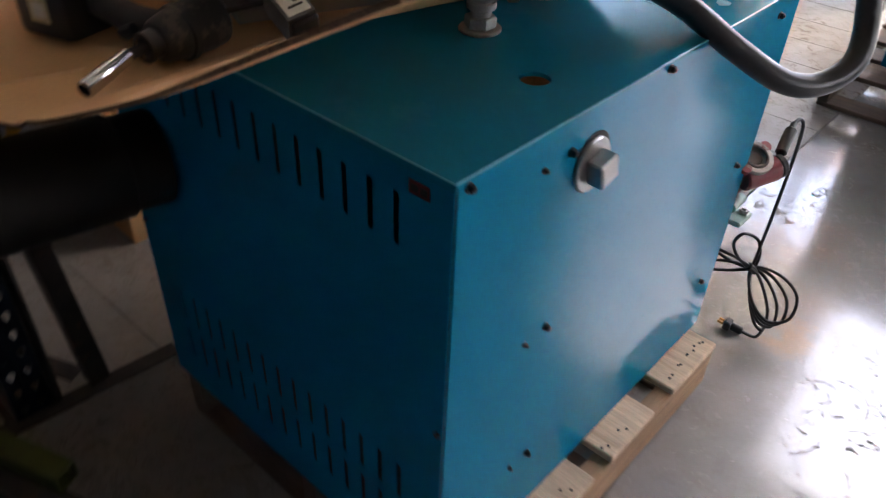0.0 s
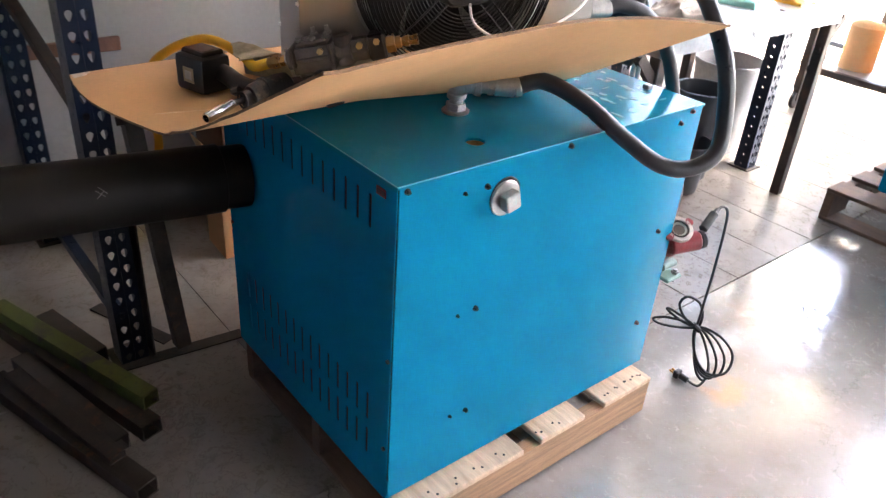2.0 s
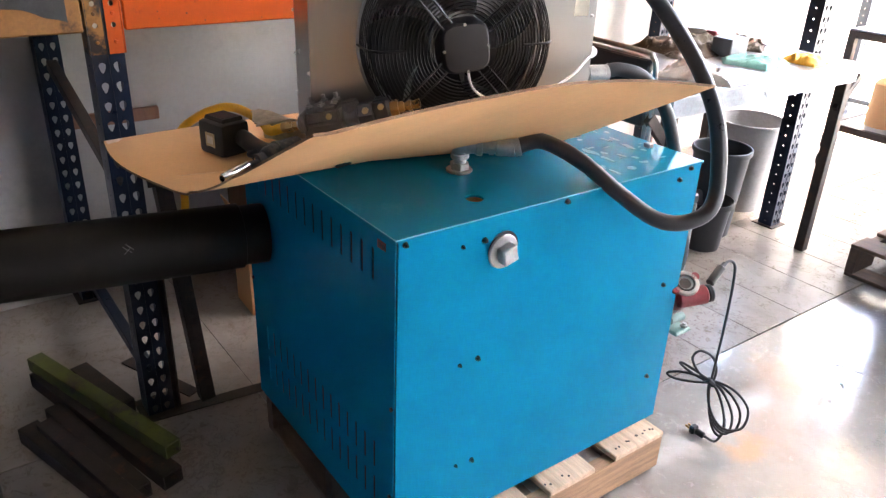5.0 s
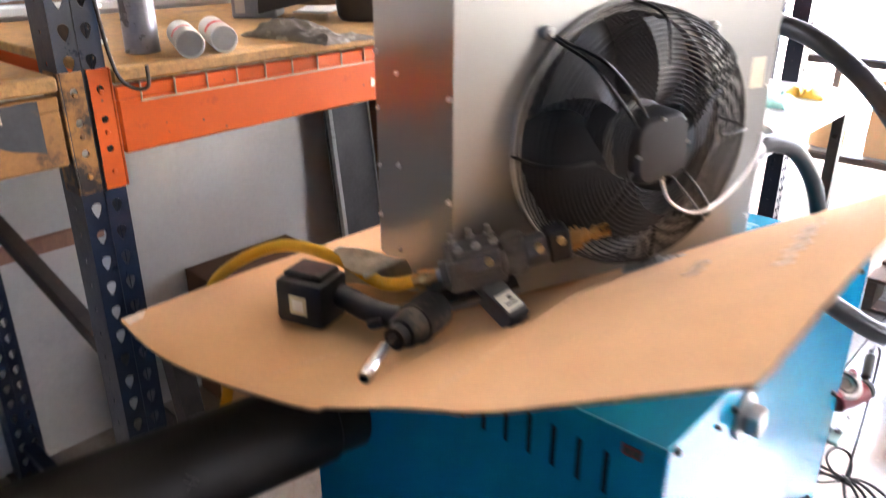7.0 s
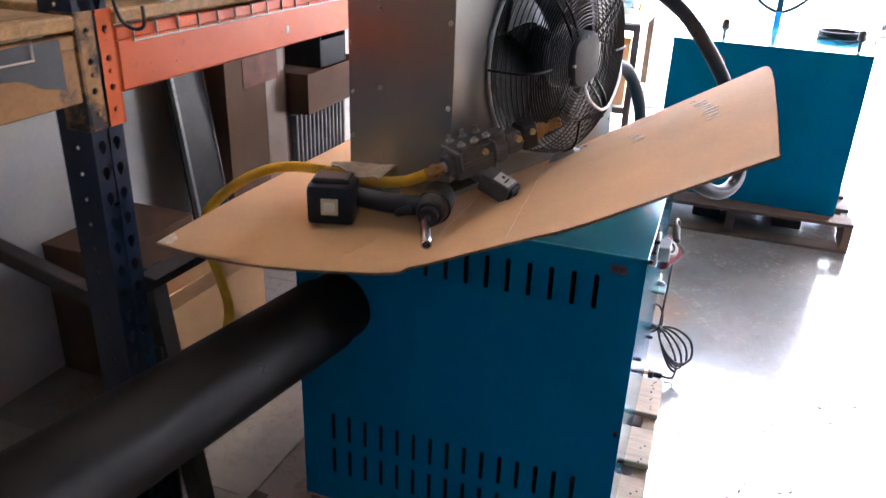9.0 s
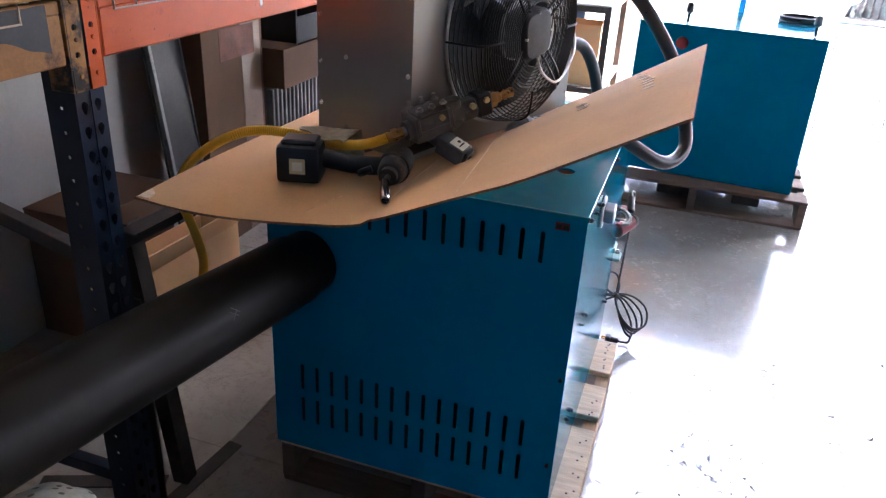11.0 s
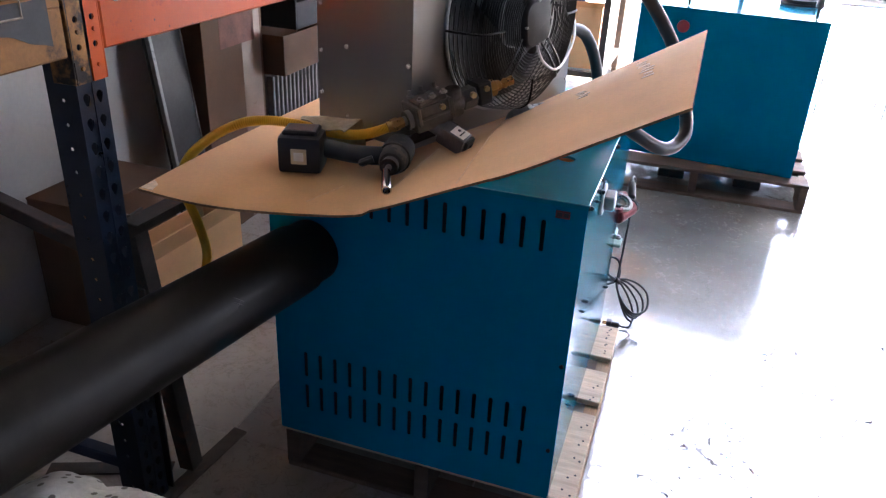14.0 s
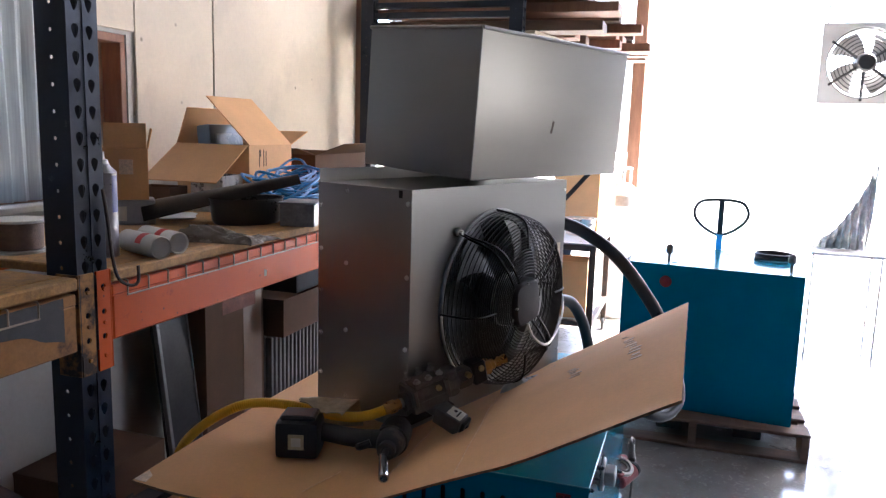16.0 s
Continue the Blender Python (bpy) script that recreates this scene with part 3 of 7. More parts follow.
solo("window_sill", boxed((WX, 0.20, 1.335), (WX + 0.07, 1.12, 1.358), 0.003), WHITEP, "narrow white window sill", "sill", kind="structure")

# floor: a polished slab, and dull slabs laid beside it towards the west wall
SEAM = -0.645
solo("floor", boxed((SEAM + 0.003, SY, -0.12), (EX, NY, 0.0), 0.0), FLOOR, "polished grey concrete floor with stains and glare", "floor", kind="structure")
west = thing("floor_west", "dull worn concrete slabs with open joints", "floor", kind="structure")
_ys = [SY, -2.6, -1.4, -0.55, 0.53, 1.12, 1.45, 1.74, 2.02, 2.31, 2.60, 2.88, 3.17, 3.46, 3.75, 4.04, 4.34, 4.64, 4.95, 5.30, 5.65, 6.05, NY]
for a, b in zip(_ys, _ys[1:]):
    part("slab", boxed((WX, a + 0.0006, -0.12), (-1.383, b - 0.0006, 0.0), 0.0016), SLAB_PALE, west, "pale dusty slab under the rack")
    part("slab", boxed((-1.3815, a + 0.0006, -0.12), (SEAM - 0.002, b - 0.0006, 0.0), 0.0016), SLAB, west)
part("bedding", boxed((WX, SY, -0.16), (SEAM, NY, -0.121)), INNER, west)
solo("ground", boxed((-60, -60, -0.35), (60, 80, -0.161)), OUTSIDE, "pale sunlit concrete yard outside", "ground", kind="structure")


# ---- pallets and boilers ----
def pallet(w, d, h, top_gaps, mat_top, mat_side, label, m, group="", notch=True):
    """Stringers run along x (length w); top boards run along y... d is the depth across the stringers."""
    p = thing("pallet", label, "pallet", group=group, m=m)
    for x in (0.0, w / 2 - 0.019, w - 0.038):
        bm = bmesh.new()
        # a stringer with two notches underneath
        us = [0.0, d * 0.17, d * 0.40, d * 0.60, d * 0.83, d]
        vs = [0.018, 0.055, h - 0.018]
        cells(bm, us, vs, lambda u, v: (x, u, v), [(1, 0), (3, 0)] if notch else [], -0.038, (1, 0, 0))
        # without notches, the left and middle stringers are coloured dark for shade
        part("stringer", bm, mat_side if notch or x > w / 2 else OLD_AND_SHADED_WOOD, p)
    for a, b in top_gaps:
        part("top_board", boxed((-0.003, a * d, h - 0.018), (w + 0.003, b * d, h), 0.003), mat_top, p)
    for a, b in ((0.0, 0.11), (0.45, 0.56), (0.89, 1.0)):
        # bottom boards likewise: shade under the boiler put into the colour
        part("bottom_board", boxed((0.0, a * d, 0.0), (w - (0.0 if notch else 0.04), b * d, 0.0175), 0.003), mat_side if notch else OLD_AND_SHADED_WOOD, p)
    return p


def nails(p, xs, ys, h):
    random.seed(17)
    for x in xs:
        for y in ys:
            bm = bmesh.new()
            x, y = x + random.uniform(-0.006, 0.006), y + random.uniform(-0.012, 0.012)
            rod(bm, (x, y, h - 0.002), (x, y, h + 0.0008), 0.0035, 6)
            part("nail", bm, BLACKBOLT, p)


BX0, BX1, BY0, BY1, BZ0, BZ1 = -1.165, -0.425, 0.471, 1.385, 0.145, 0.943
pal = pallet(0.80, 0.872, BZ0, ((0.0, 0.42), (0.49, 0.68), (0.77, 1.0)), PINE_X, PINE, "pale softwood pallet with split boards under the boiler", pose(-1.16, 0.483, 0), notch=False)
nails(pal, (0.765, 0.782), (0.03, 0.09, 0.16, 0.23, 0.30, 0.44, 0.50, 0.70, 0.74, 0.78, 0.82, 0.85), BZ0)


def hexbolt(bm, p, d, r=0.0065, h=0.006, washer=0.009):
    d = Vector(d)
    p = Vector(p)
    rod(bm, p - d * 0.002, p + d * 0.0018, washer, 12)
    rod(bm, p + d * 0.0018, p + d * (0.0018 + h), r, 6, 0.0008)
    rod(bm, p + d * (0.0018 + h), p + d * (0.0035 + h), r * 0.55, 8)


FLAKE = stuff("scuffed_pale_blue", (0.09, 0.32, 0.40), 0.5, var=0.25, scale=60, bump=0.0)
# paler blue that paints the highlight along the lid's edge
RIM_GLINT = stuff("blue_rim_highlight", (0.08, 0.36, 0.48), 0.18, var=0.2, scale=20, bump=0.0, spec=0.8)


def boiler(label, m, front=True):
    """A blue sheet-steel cabinet: width along x 0.74, depth along y 0.914, height 0.798; slots in the face towards -y."""
    W, D, H = 0.74, BY1 - BY0, BZ1 - BZ0
    b = thing("boiler", label, "boiler", m=m)
    # not a real frame: solid black filler for the shade behind the slots
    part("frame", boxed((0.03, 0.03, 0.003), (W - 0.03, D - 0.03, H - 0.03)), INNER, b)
    part("base", boxed((0.004, 0.004, 0.0), (W - 0.004, D - 0.004, 0.014), 0.002), BLUE, b)

    # slotted panel towards -y
    def slots(bm, x_first, pitch, n, z0, z1, rows):
        us = [0.0]
        for i in range(n - 1, -1, -1):
            x = x_first - i * pitch
            us += [x - 0.0056, x + 0.0056]
        us.append(W)
        vs = [z0]
        for r0, r1 in rows:
            vs += [r0, r1]
        vs.append(z1)
        sk = [(2 * i + 1, 2 * j + 1) for i in range(n) for j in range(len(rows))]
        at = lambda u, v: (u, 0.0, v)
        cells(bm, us, vs, at, sk, 0.0018, (0, -1, 0))
        # each slot has round ends
        for i in range(n):
            for r0, r1 in rows:
                x, zm, hh = x_first - i * pitch, (r0 + r1) / 2, (r1 - r0) / 2 - 0.0006
                loop = [(a, b + math.copysign(hh - 0.005, b - zm)) for a, b in round_loop(x, zm, 0.005)]
                holed(bm, x - 0.0056, x + 0.0056, r0, r1, loop, at, 0.0018, (0, -1, 0))

    bm = bmesh.new()
    if front:
        slots(bm, W - 0.085, 0.0435, 15, 0.62, H - 0.002, [(0.675, 0.75)])
        cells(bm, [0.0, W], [0.30, 0.62], lambda u, v: (u, 0.0, v), (), 0.0018, (0, -1, 0))
        slots(bm, W - 0.081, 0.0412, 15, 0.003, 0.30, [(0.088, 0.166), (0.19, 0.268)])
    else:
        cells(bm, [0.0, W], [0.003, H - 0.002], lambda u, v: (u, 0.0, v), (), 0.0018, (0, -1, 0))
    bmesh.ops.remove_doubles(bm, verts=bm.verts, dist=0.0001)
    part("slotted_panel" if front else "end_panel", bm, BLUE, b)
    part("back_panel", boxed((0.0, D - 0.002, 0.003), (W, D, H - 0.002)), BLUE, b)
    part("side_panel", boxed((0.0, 0.002, 0.003), (0.002, D - 0.002, H - 0.002)), BLUE, b)
    # service panel towards +x, slightly proud and bolted on
    part("service_panel", boxed((W - 0.001, 0.004, 0.006), (W + 0.002, D - 0.003, H - 0.004), 0.0012), BLUE, b, "smooth blue service panel held by bolts")

    # lid with two round holes
    bm = bmesh.new()
    at = lambda u, v: (u, v, H)
    hx, hy = W - 0.092, 0.258
    us, vs = [-0.002, hx - 0.05, hx + 0.05, W + 0.003], [-0.002, hy - 0.05, hy + 0.05, D + 0.002]
    cells(bm, us, vs, at, [(1, 1)], 0.002, (0, 0, 1))
    holed(bm, us[1], us[2], vs[1], vs[2], round_loop(hx, hy, 0.0205, 24), at, 0.006, (0, 0, 1))
    box(bm, (-0.002, -0.002, H - 0.012), (W + 0.003, -0.0006, H - 0.001))
    box(bm, (W + 0.0022, -0.002, H - 0.006), (W + 0.0034, D + 0.002, H - 0.001))
    part("lid", bm, BLUE_TOP, b, "blue steel lid with dusty scuffs")
    # thin pale rods stand for light caught on the rolled edge
    bm = bmesh.new()
    rod(bm, (W + 0.0025, -0.0015, H - 0.0012), (W + 0.0025, D + 0.0015, H - 0.0012), 0.0016, 8)
    rod(bm, (-0.0015, -0.0015, H - 0.0012), (W + 0.0025, -0.0015, H - 0.0012), 0.0014, 8)
    part("lid_rim", bm, RIM_GLINT, b, "rolled rim coloured pale as a highlight")
    random.seed(31)
    for _ in range(46 if front else 0):
        bm = bmesh.new()
        cx, cy = W - random.uniform(0.04, 0.36), random.uniform(0.62, 0.88)
        n_ = 9
        ring_ = []
        sx, sy = random.choice((0.004, 0.007, 0.012, 0.022, 0.030)) * random.uniform(0.7, 1.2), random.choice((0.003, 0.005, 0.009, 0.014)) * random.uniform(0.7, 1.2)
        for i in range(n_):
            k = random.uniform(0.5, 1.2)
            an = 2 * math.pi * i / n_
            ring_.append((cx + math.cos(an) * sx * k, cy + math.sin(an) * sy * k))
        hi_ = [bm.verts.new((x, y, H + 0.0005)) for x, y in ring_]
        lo_ = [bm.verts.new((x, y, H - 0.0005)) for x, y in ring_]
        bm.faces.new(hi_)
        for i in range(n_):
            j = (i + 1) % n_
            bm.faces.new((lo_[i], lo_[j], hi_[j], hi_[i]))
        part("paint_flake", bm, FLAKE, b, "pale scuffed paint")
    bm = bmesh.new()
    lathe(bm, (hx, hy, H - 0.022), (0, 0, 1), [(0, 0.0), (0.001, 0.021), (0.018, 0.021)], 24, caps=False)
    part("port_lining", bm, TAN, b)
    if front:
        for y, z, small in ((0.02, 0.79 - 0.006, 0), (0.159, 0.745, 1), (0.215, 0.747, 0), (0.444, 0.785, 0), (0.83, 0.763, 0), (0.868, 0.79 - 0.003, 0),
                            (0.842, 0.464, 0), (0.843, 0.171, 0), (0.217, 0.457, 0), (0.168, 0.455, 1), (0.219, 0.167, 0), (0.172, 0.171, 1)):
            bm = bmesh.new()
            hexbolt(bm, (W + 0.002, y, z), (1, 0, 0), 0.0035 if small else 0.0052, 0.004 if small else 0.006, 0.0045 if small else 0.0066)
            part("bolt", bm, BLACKBOLT, b)
        for x, z in ((W - 0.008, 0.40), (W - 0.012, 0.155), (0.01, 0.39)):
            bm = bmesh.new()
            rod(bm, (x, 0, z), (x, -0.004, z), 0.005, 10)
            part("screw", bm, BLACKBOLT, b)
        plug = part("hole_ring", _ringed((W + 0.0025, 0.267, 0.715), 0.0405), INNER, b)
        bm = bmesh.new()
        rod(bm, (W + 0.002, 0.265, 0.71), (W + 0.009, 0.265, 0.71), 0.039, 28, 0.002)
        pl = part("plug", bm, ZINC, b, "galvanised square-headed pipe plug")
        bm = bmesh.new()
        box(bm, (W + 0.009, -0.019, -0.019), (W + 0.034, 0.019, 0.019), 0.003, pose(0, 0.265, 0.71) @ pose(0, 0, 0, 14, 0, 0))
        part("plug_head", bm, ZINC, pl)
        bm = bmesh.new()
        box(bm, (W - 0.062, -0.0028, 0.760), (W - 0.032, -0.0018, 0.777))
        tag = part("emblem", bm, stuff("dark_red_badge", (0.12, 0.012, 0.012), 0.4), b, "small red and black maker's badge")
        bm = bmesh.new()
        box(bm, (W - 0.059, -0.0036, 0.764), (W - 0.048, -0.0029, 0.773))
        box(bm, (W - 0.045, -0.0036, 0.764), (W - 0.035, -0.0029, 0.773))
        part("badge_mark", bm, BLACK, tag)
        bm = bmesh.new()
        box(bm, (W - 0.152, 0.866, H), (W - 0.132, 0.884, H + 0.012), 0.002)
        part("lid_nut", bm, ZINC, b)
        # riser, elbow and hose coupling on the lid
        ex, ey = W - 0.246, 0.332
        bm = bmesh.new()
        rod(bm, (ex, ey, H), (ex, ey, H + 0.006), 0.031, 28, 0.0015)
        rod(bm, (ex, ey, H + 0.006), (ex, ey, H + 0.022), 0.0235, 6, 0.002)
        rod(bm, (ex, ey, H + 0.022), (ex, ey, H + 0.036), 0.0150, 20)
        fit_ = part("riser", bm, ZINC, b, "galvanised pipe riser with lock nut")
        bm = bmesh.new()
        d = Vector((0.62, 0.785, 0.0)).normalized()
        c = Vector((ex, ey, H))
        rod(bm, c + Vector((0, 0, 0.032)), c + Vector((0, 0, 0.044)), 0.0215, 20, 0.002)
        tube(bm, [c + Vector((0, 0, 0.036)), c + Vector((0, 0, 0.048)), c + d * 0.006 + Vector((0, 0, 0.058)), c + d * 0.024 + Vector((0, 0, 0.063)), c + d * 0.042 + Vector((0, 0, 0.063))], 0.0185, 18)
        rod(bm, c + d * 0.036 + Vector((0, 0, 0.063)), c + d * 0.052 + Vector((0, 0, 0.063)), 0.0225, 20, 0.002)
        part("elbow", bm, ZINC, b, "galvanised pipe elbow")
        bm = bmesh.new()
        rod(bm, c + d * 0.052 + Vector((0, 0, 0.063)), c + d * 0.082 + Vector((0, 0, 0.063)), 0.0165, 18)
        rod(bm, c + d * 0.066 + Vector((0, 0, 0.063)), c + d * 0.078 + Vector((0, 0, 0.063)), 0.020, 6)
        rod(bm, c + d * 0.082 + Vector((0, 0, 0.063)), c + d * 0.125 + Vector((0, 0, 0.063)), 0.0205, 20, 0.0015)
        part("coupling", bm, ZINC, b, "galvanised crimped hose coupling")
    return b


def _ringed(c, R):
    bm = bmesh.new()
    rod(bm, c, (c[0] + 0.0012, c[1], c[2]), R, 28)
    return bm


boiler("blue sheet-steel boiler cabinet with slotted end, on a pallet", pose(BX0, BY0, BZ0))

# flue pipe, black, rising slightly away from the slotted end
PR, PY = 0.0828, 0.408
PD = Vector((-0.158, -1, 0.029)).normalized()
PE = Vector((-1.0634, PY, 0.7145))      # the pipe's end at the boiler
flue = thing("flue_pipe", "long matt black steel flue pipe", "pipe")
bm = bmesh.new()
lathe(bm, PE, PD, [(0.0, PR - 0.002), (0.002, PR), (1.85, PR), (1.852, PR - 0.003), (1.0, PR - 0.004), (0.02, PR - 0.004)], 56, caps=False)
part("pipe", bm, PIPE, flue)
bm = bmesh.new()
rod(bm, PE - PD * ((BY0 - PY) / 0.987 - 0.002), PE + PD * 0.03, PR - 0.006, 40)
part("collar", bm, PIPE, flue)
bm = bmesh.new()
pa, pb = frame_of(PD)
for a0, b0, a1, b1 in ((-0.014, 52, 0.004, 42), (0.004, 51, -0.013, 40), (-0.008, 57, 0.009, 46)):
    pts = []
    for k in range(4):
        t = k / 3
        an = radians(b0 + (b1 - b0) * t - 22)
        o = (pa * math.cos(an) * (1 if pa.x > 0 else -1) + pb * math.sin(an) * (1 if pb.z > 0 else -1)) * (PR + 0.0006)
        pts.append(PE + PD * (0.27 - a0 - (a1 - a0) * t) + o)
    tube(bm, pts, 0.0009, 5)
part("chalk_scrawl", bm, CHALK, flue, "white chalk scrawl")


# ---- cardboard sheet over the boiler ----
def card_z(x, y):
    x0 = -0.80 + 0.22 * max(0.0, y - 0.62)
    t = (y - 0.25) / 0.9
    zr = 1.224 + 0.045 * math.sin(math.pi * min(1.0, max(0.0, t))) - 0.022 * t
    f = (x - x0) / (-0.255 - x0)
    k = 0.10
    z = 0.957 + (zr - 0.957) * max(0.0, 0.5 * (f + math.sqrt(f * f + k * k)) - 0.02)
    z += 0.010 * math.sin(3.1 * x + 1.0) * (y - 0.3)
    if f > 0.55 and y < 0.55:
        z += 0.036 * (f - 0.55) * (0.55 - y) / 0.33
    if y < 0.47 and x < -0.8:
        z -= 0.09 * (0.47 - y) ** 2
    return z


def card_outline(u, v):
    """u from the left edge to the right, v from the front edge to the back."""
    left = Vector((-1.262 + 0.03 * v, 0.160 + 0.86 * v))
    right = Vector((-0.263 + 0.002 * v, 0.229 + 0.906 * v))
    p = left.lerp(right, u)
    bow = -0.024 * math.sin(math.pi * u / 0.36) if u < 0.36 else 0.026 * math.sin(math.pi * (u - 0.36) / 0.36) if u < 0.72 else 0.0
    p.y += bow * (1 - v) ** 2
    return p


sheet = thing("cardboard_sheet", "bent brown cardboard sheet lying over the boiler lid", "cardboard")
bm = bmesh.new()
NU, NV = 56, 44
grid = []
for i in range(NU + 1):
    row_ = []
    for j in range(NV + 1):
        p = card_outline(i / NU, j / NV)
        row_.append(bm.verts.new((p.x, p.y, card_z(p.x, p.y))))
    grid.append(row_)
for i in range(NU):
    for j in range(NV):
        bm.faces.new((grid[i][j], grid[i + 1][j], grid[i + 1][j + 1], grid[i][j + 1]))
under = [[bm.verts.new(v.co - Vector((0, 0, 0.005))) for v in r] for r in grid]
for i in range(NU):
    for j in range(NV):
        bm.faces.new((under[i][j + 1], under[i + 1][j + 1], under[i + 1][j], under[i][j]))
part("face", bm, CARD, sheet)
bm = bmesh.new()
loop_ = [(i / 70, 0.0) for i in range(70)] + [(1.0, j / 50) for j in range(50)] + [(1 - i / 70, 1.0) for i in range(70)] + [(0.0, 1 - j / 50) for j in range(50)]
A, B = [], []
for k, (u, v) in enumerate(loop_):
    p = card_outline(u, v)
    z = card_z(p.x, p.y)
    n_ = 0.0014 + 0.0013 * noise.noise((k * 0.7, 0, 0))
    o = Vector((-1 if u == 0 else 1 if u == 1 else 0, -1 if v == 0 else 1 if v == 1 else 0, 0)) * n_
    A.append(bm.verts.new(Vector((p.x, p.y, z)) + o))
    B.append(bm.verts.new(Vector((p.x, p.y, z - 0.005)) + o))
for k in range(len(A)):
    j = (k + 1) % len(A)
    bm.faces.new((A[k], A[j], B[j], B[k]))
part("cut_edge", bm, CARD_EDGE, sheet, "dark corrugated cut edge")
bm = bmesh.new()
q = [(0.002, 0.004), (0.030, 0.006), (0.024, 0.035), (0.004, 0.050)]
top = [bm.verts.new((*card_outline(u, v), card_z(*card_outline(u, v)) + 0.0012)) for u, v in q]
low = [bm.verts.new((*card_outline(u, v), card_z(*card_outline(u, v)) - 0.001)) for u, v in q]
bm.faces.new(top)
for i in range(4):
    bm.faces.new((low[i], low[(i + 1) % 4], top[(i + 1) % 4], top[i]))
part("peeled_corner", bm, CARD_TORN, sheet, "pale peeled corner")
# creases pressed into the sheet
for (xa, ya), (xb, yb) in (((-0.637, 0.245), (-0.690, 0.92)), ((-0.797, 0.30), (-0.789, 0.60)), ((-0.93, 0.23), (-0.90, 0.33))):
    bm = bmesh.new()
    pts = []
    for k in range(25):
        t = k / 24
        x, y = xa + (xb - xa) * t + 0.003 * noise.noise((k * 0.3, xa * 9, 0)), ya + (yb - ya) * t
        pts.append((x, y, card_z(x, y) + 0.0002))
    tube(bm, pts, 0.0009, 5, smooth=False)
    part("crease", bm, CARD_FOLD, sheet, "pale pressed crease")
# torn scuffs: the top paper is ripped open across a row of flutes
random.seed(5)
for (xa, ya), (xb, yb), n_, w_ in (((-0.388, 0.785), (-0.350, 0.545), 9, 0.011), ((-0.500, 0.690), (-0.476, 0.590), 5, 0.010), ((-0.40, 0.86), (-0.395, 0.825), 2, 0.006)):
    for k in range(n_):
        t = (k + 0.5) / n_
        x, y = xa + (xb - xa) * t + random.uniform(-0.003, 0.003), ya + (yb - ya) * t
        L_ = abs(yb - ya) / n_
        half = w_ * random.uniform(0.7, 1.2)
        bm = bmesh.new()
        q = [(x - half, y - L_ * 0.22), (x + half, y - L_ * 0.30), (x + half * 0.9, y + L_ * 0.16), (x - half * 0.8, y + L_ * 0.20)]
        lift = [random.uniform(0.0006, 0.0010), random.uniform(0.0008, 0.0018), random.uniform(0.0006, 0.0012), random.uniform(0.0005, 0.0009)]
        top = [bm.verts.new((a, b, card_z(a, b) + l)) for (a, b), l in zip(q, lift)]
        bot = [bm.verts.new((a, b, card_z(a, b) - 0.001)) for a, b in q]
        bm.faces.new(top)
        for i in range(4):
            j = (i + 1) % 4
            bm.faces.new((bot[i], bot[j], top[j], top[i]))
        part("tear", bm, CARD_TORN, sheet, "scuffed torn paper")
        if k % 2 == 0:
            bm = bmesh.new()
            q = [(x - half * 0.8, y + L_ * 0.25), (x + half * 0.8, y + L_ * 0.22), (x + half * 0.7, y + L_ * 0.48), (x - half * 0.9, y + L_ * 0.45)]
            top = [bm.verts.new((a, b, card_z(a, b) + 0.0007)) for a, b in q]
            bot = [bm.verts.new((a, b, card_z(a, b) - 0.001)) for a, b in q]
            bm.faces.new(top)
            for i in range(4):
                j = (i + 1) % 4
                bm.faces.new((bot[i], bot[j], top[j], top[i]))
            part("tear", bm, CARD_FLUTE, sheet, "bared dark flute")


GUARD = stuff("black_guard_wire", (0.009, 0.009, 0.010), 0.42, var=0.2, scale=30, bump=0.0, spec=0.3)
SCREWHEAD = stuff("bright_screw_head", (0.78, 0.77, 0.74), 0.3, metal=0.6)
ALU = stuff("aluminium_fins", (0.42, 0.42, 0.42), 0.4, metal=0.8, var=0.15, scale=40, bump=0.0)


# ---- unit heater with its fan, standing on the sheet ----
HY = -19.6
HW, HD, HZ0, HZ1 = 0.661, 0.282, 0.985, 1.512
HM = pose(-0.825, 0.505, HZ0, 0, 0, HY)      # local x: along the end towards the front corner; y: along the fan face; origin: the front corner
HH = HZ1 - HZ0
heater = thing("unit_heater", "galvanised unit heater cabinet with a black axial fan", "heater", m=HM)
part("cabinet", boxed((-HD + 0.002, 0.002, 0.050), (-0.125, HW - 0.002, HH - 0.022), 0.0), INNER, heater)
bm = bmesh.new()
for k in range(58):
    y = 0.09 + 0.008 * k
    box(bm, (-0.124, y, 0.055), (-0.098, y + 0.0012, HH - 0.03))
tagged(part("coil", bm, ALU, heater, "aluminium fins of the heating coil"), kind="stuff")
part("end_panel", boxed((-HD, 0.0, 0.0), (0.0, 0.0015, HH), 0.0006), GALV, heater, "galvanised end panel")
part("end_panel", boxed((-HD, HW - 0.0015, 0.050), (0.0, HW, HH), 0.0006), GALV, heater, "galvanised end panel")
part("top_panel", boxed((-HD, 0.0016, HH - 0.0015), (-0.0016, HW - 0.0016, HH), 0.0005), GALV, heater)
part("back_flange", boxed((-HD, 0.003, HH), (-HD + 0.002, HW - 0.003, HH + 0.030)), GALV, heater)
bm = bmesh.new()
FY, FZ, FR = 0.317, 0.252, 0.212
at = lambda u, v: (0.0, u, v)
us, vs = [0.0, FY - 0.22, FY + 0.22, HW], [FZ - 0.22, FZ + 0.22, HH]
cells(bm, us, vs, at, [(1, 0)], 0.0015, (1, 0, 0))


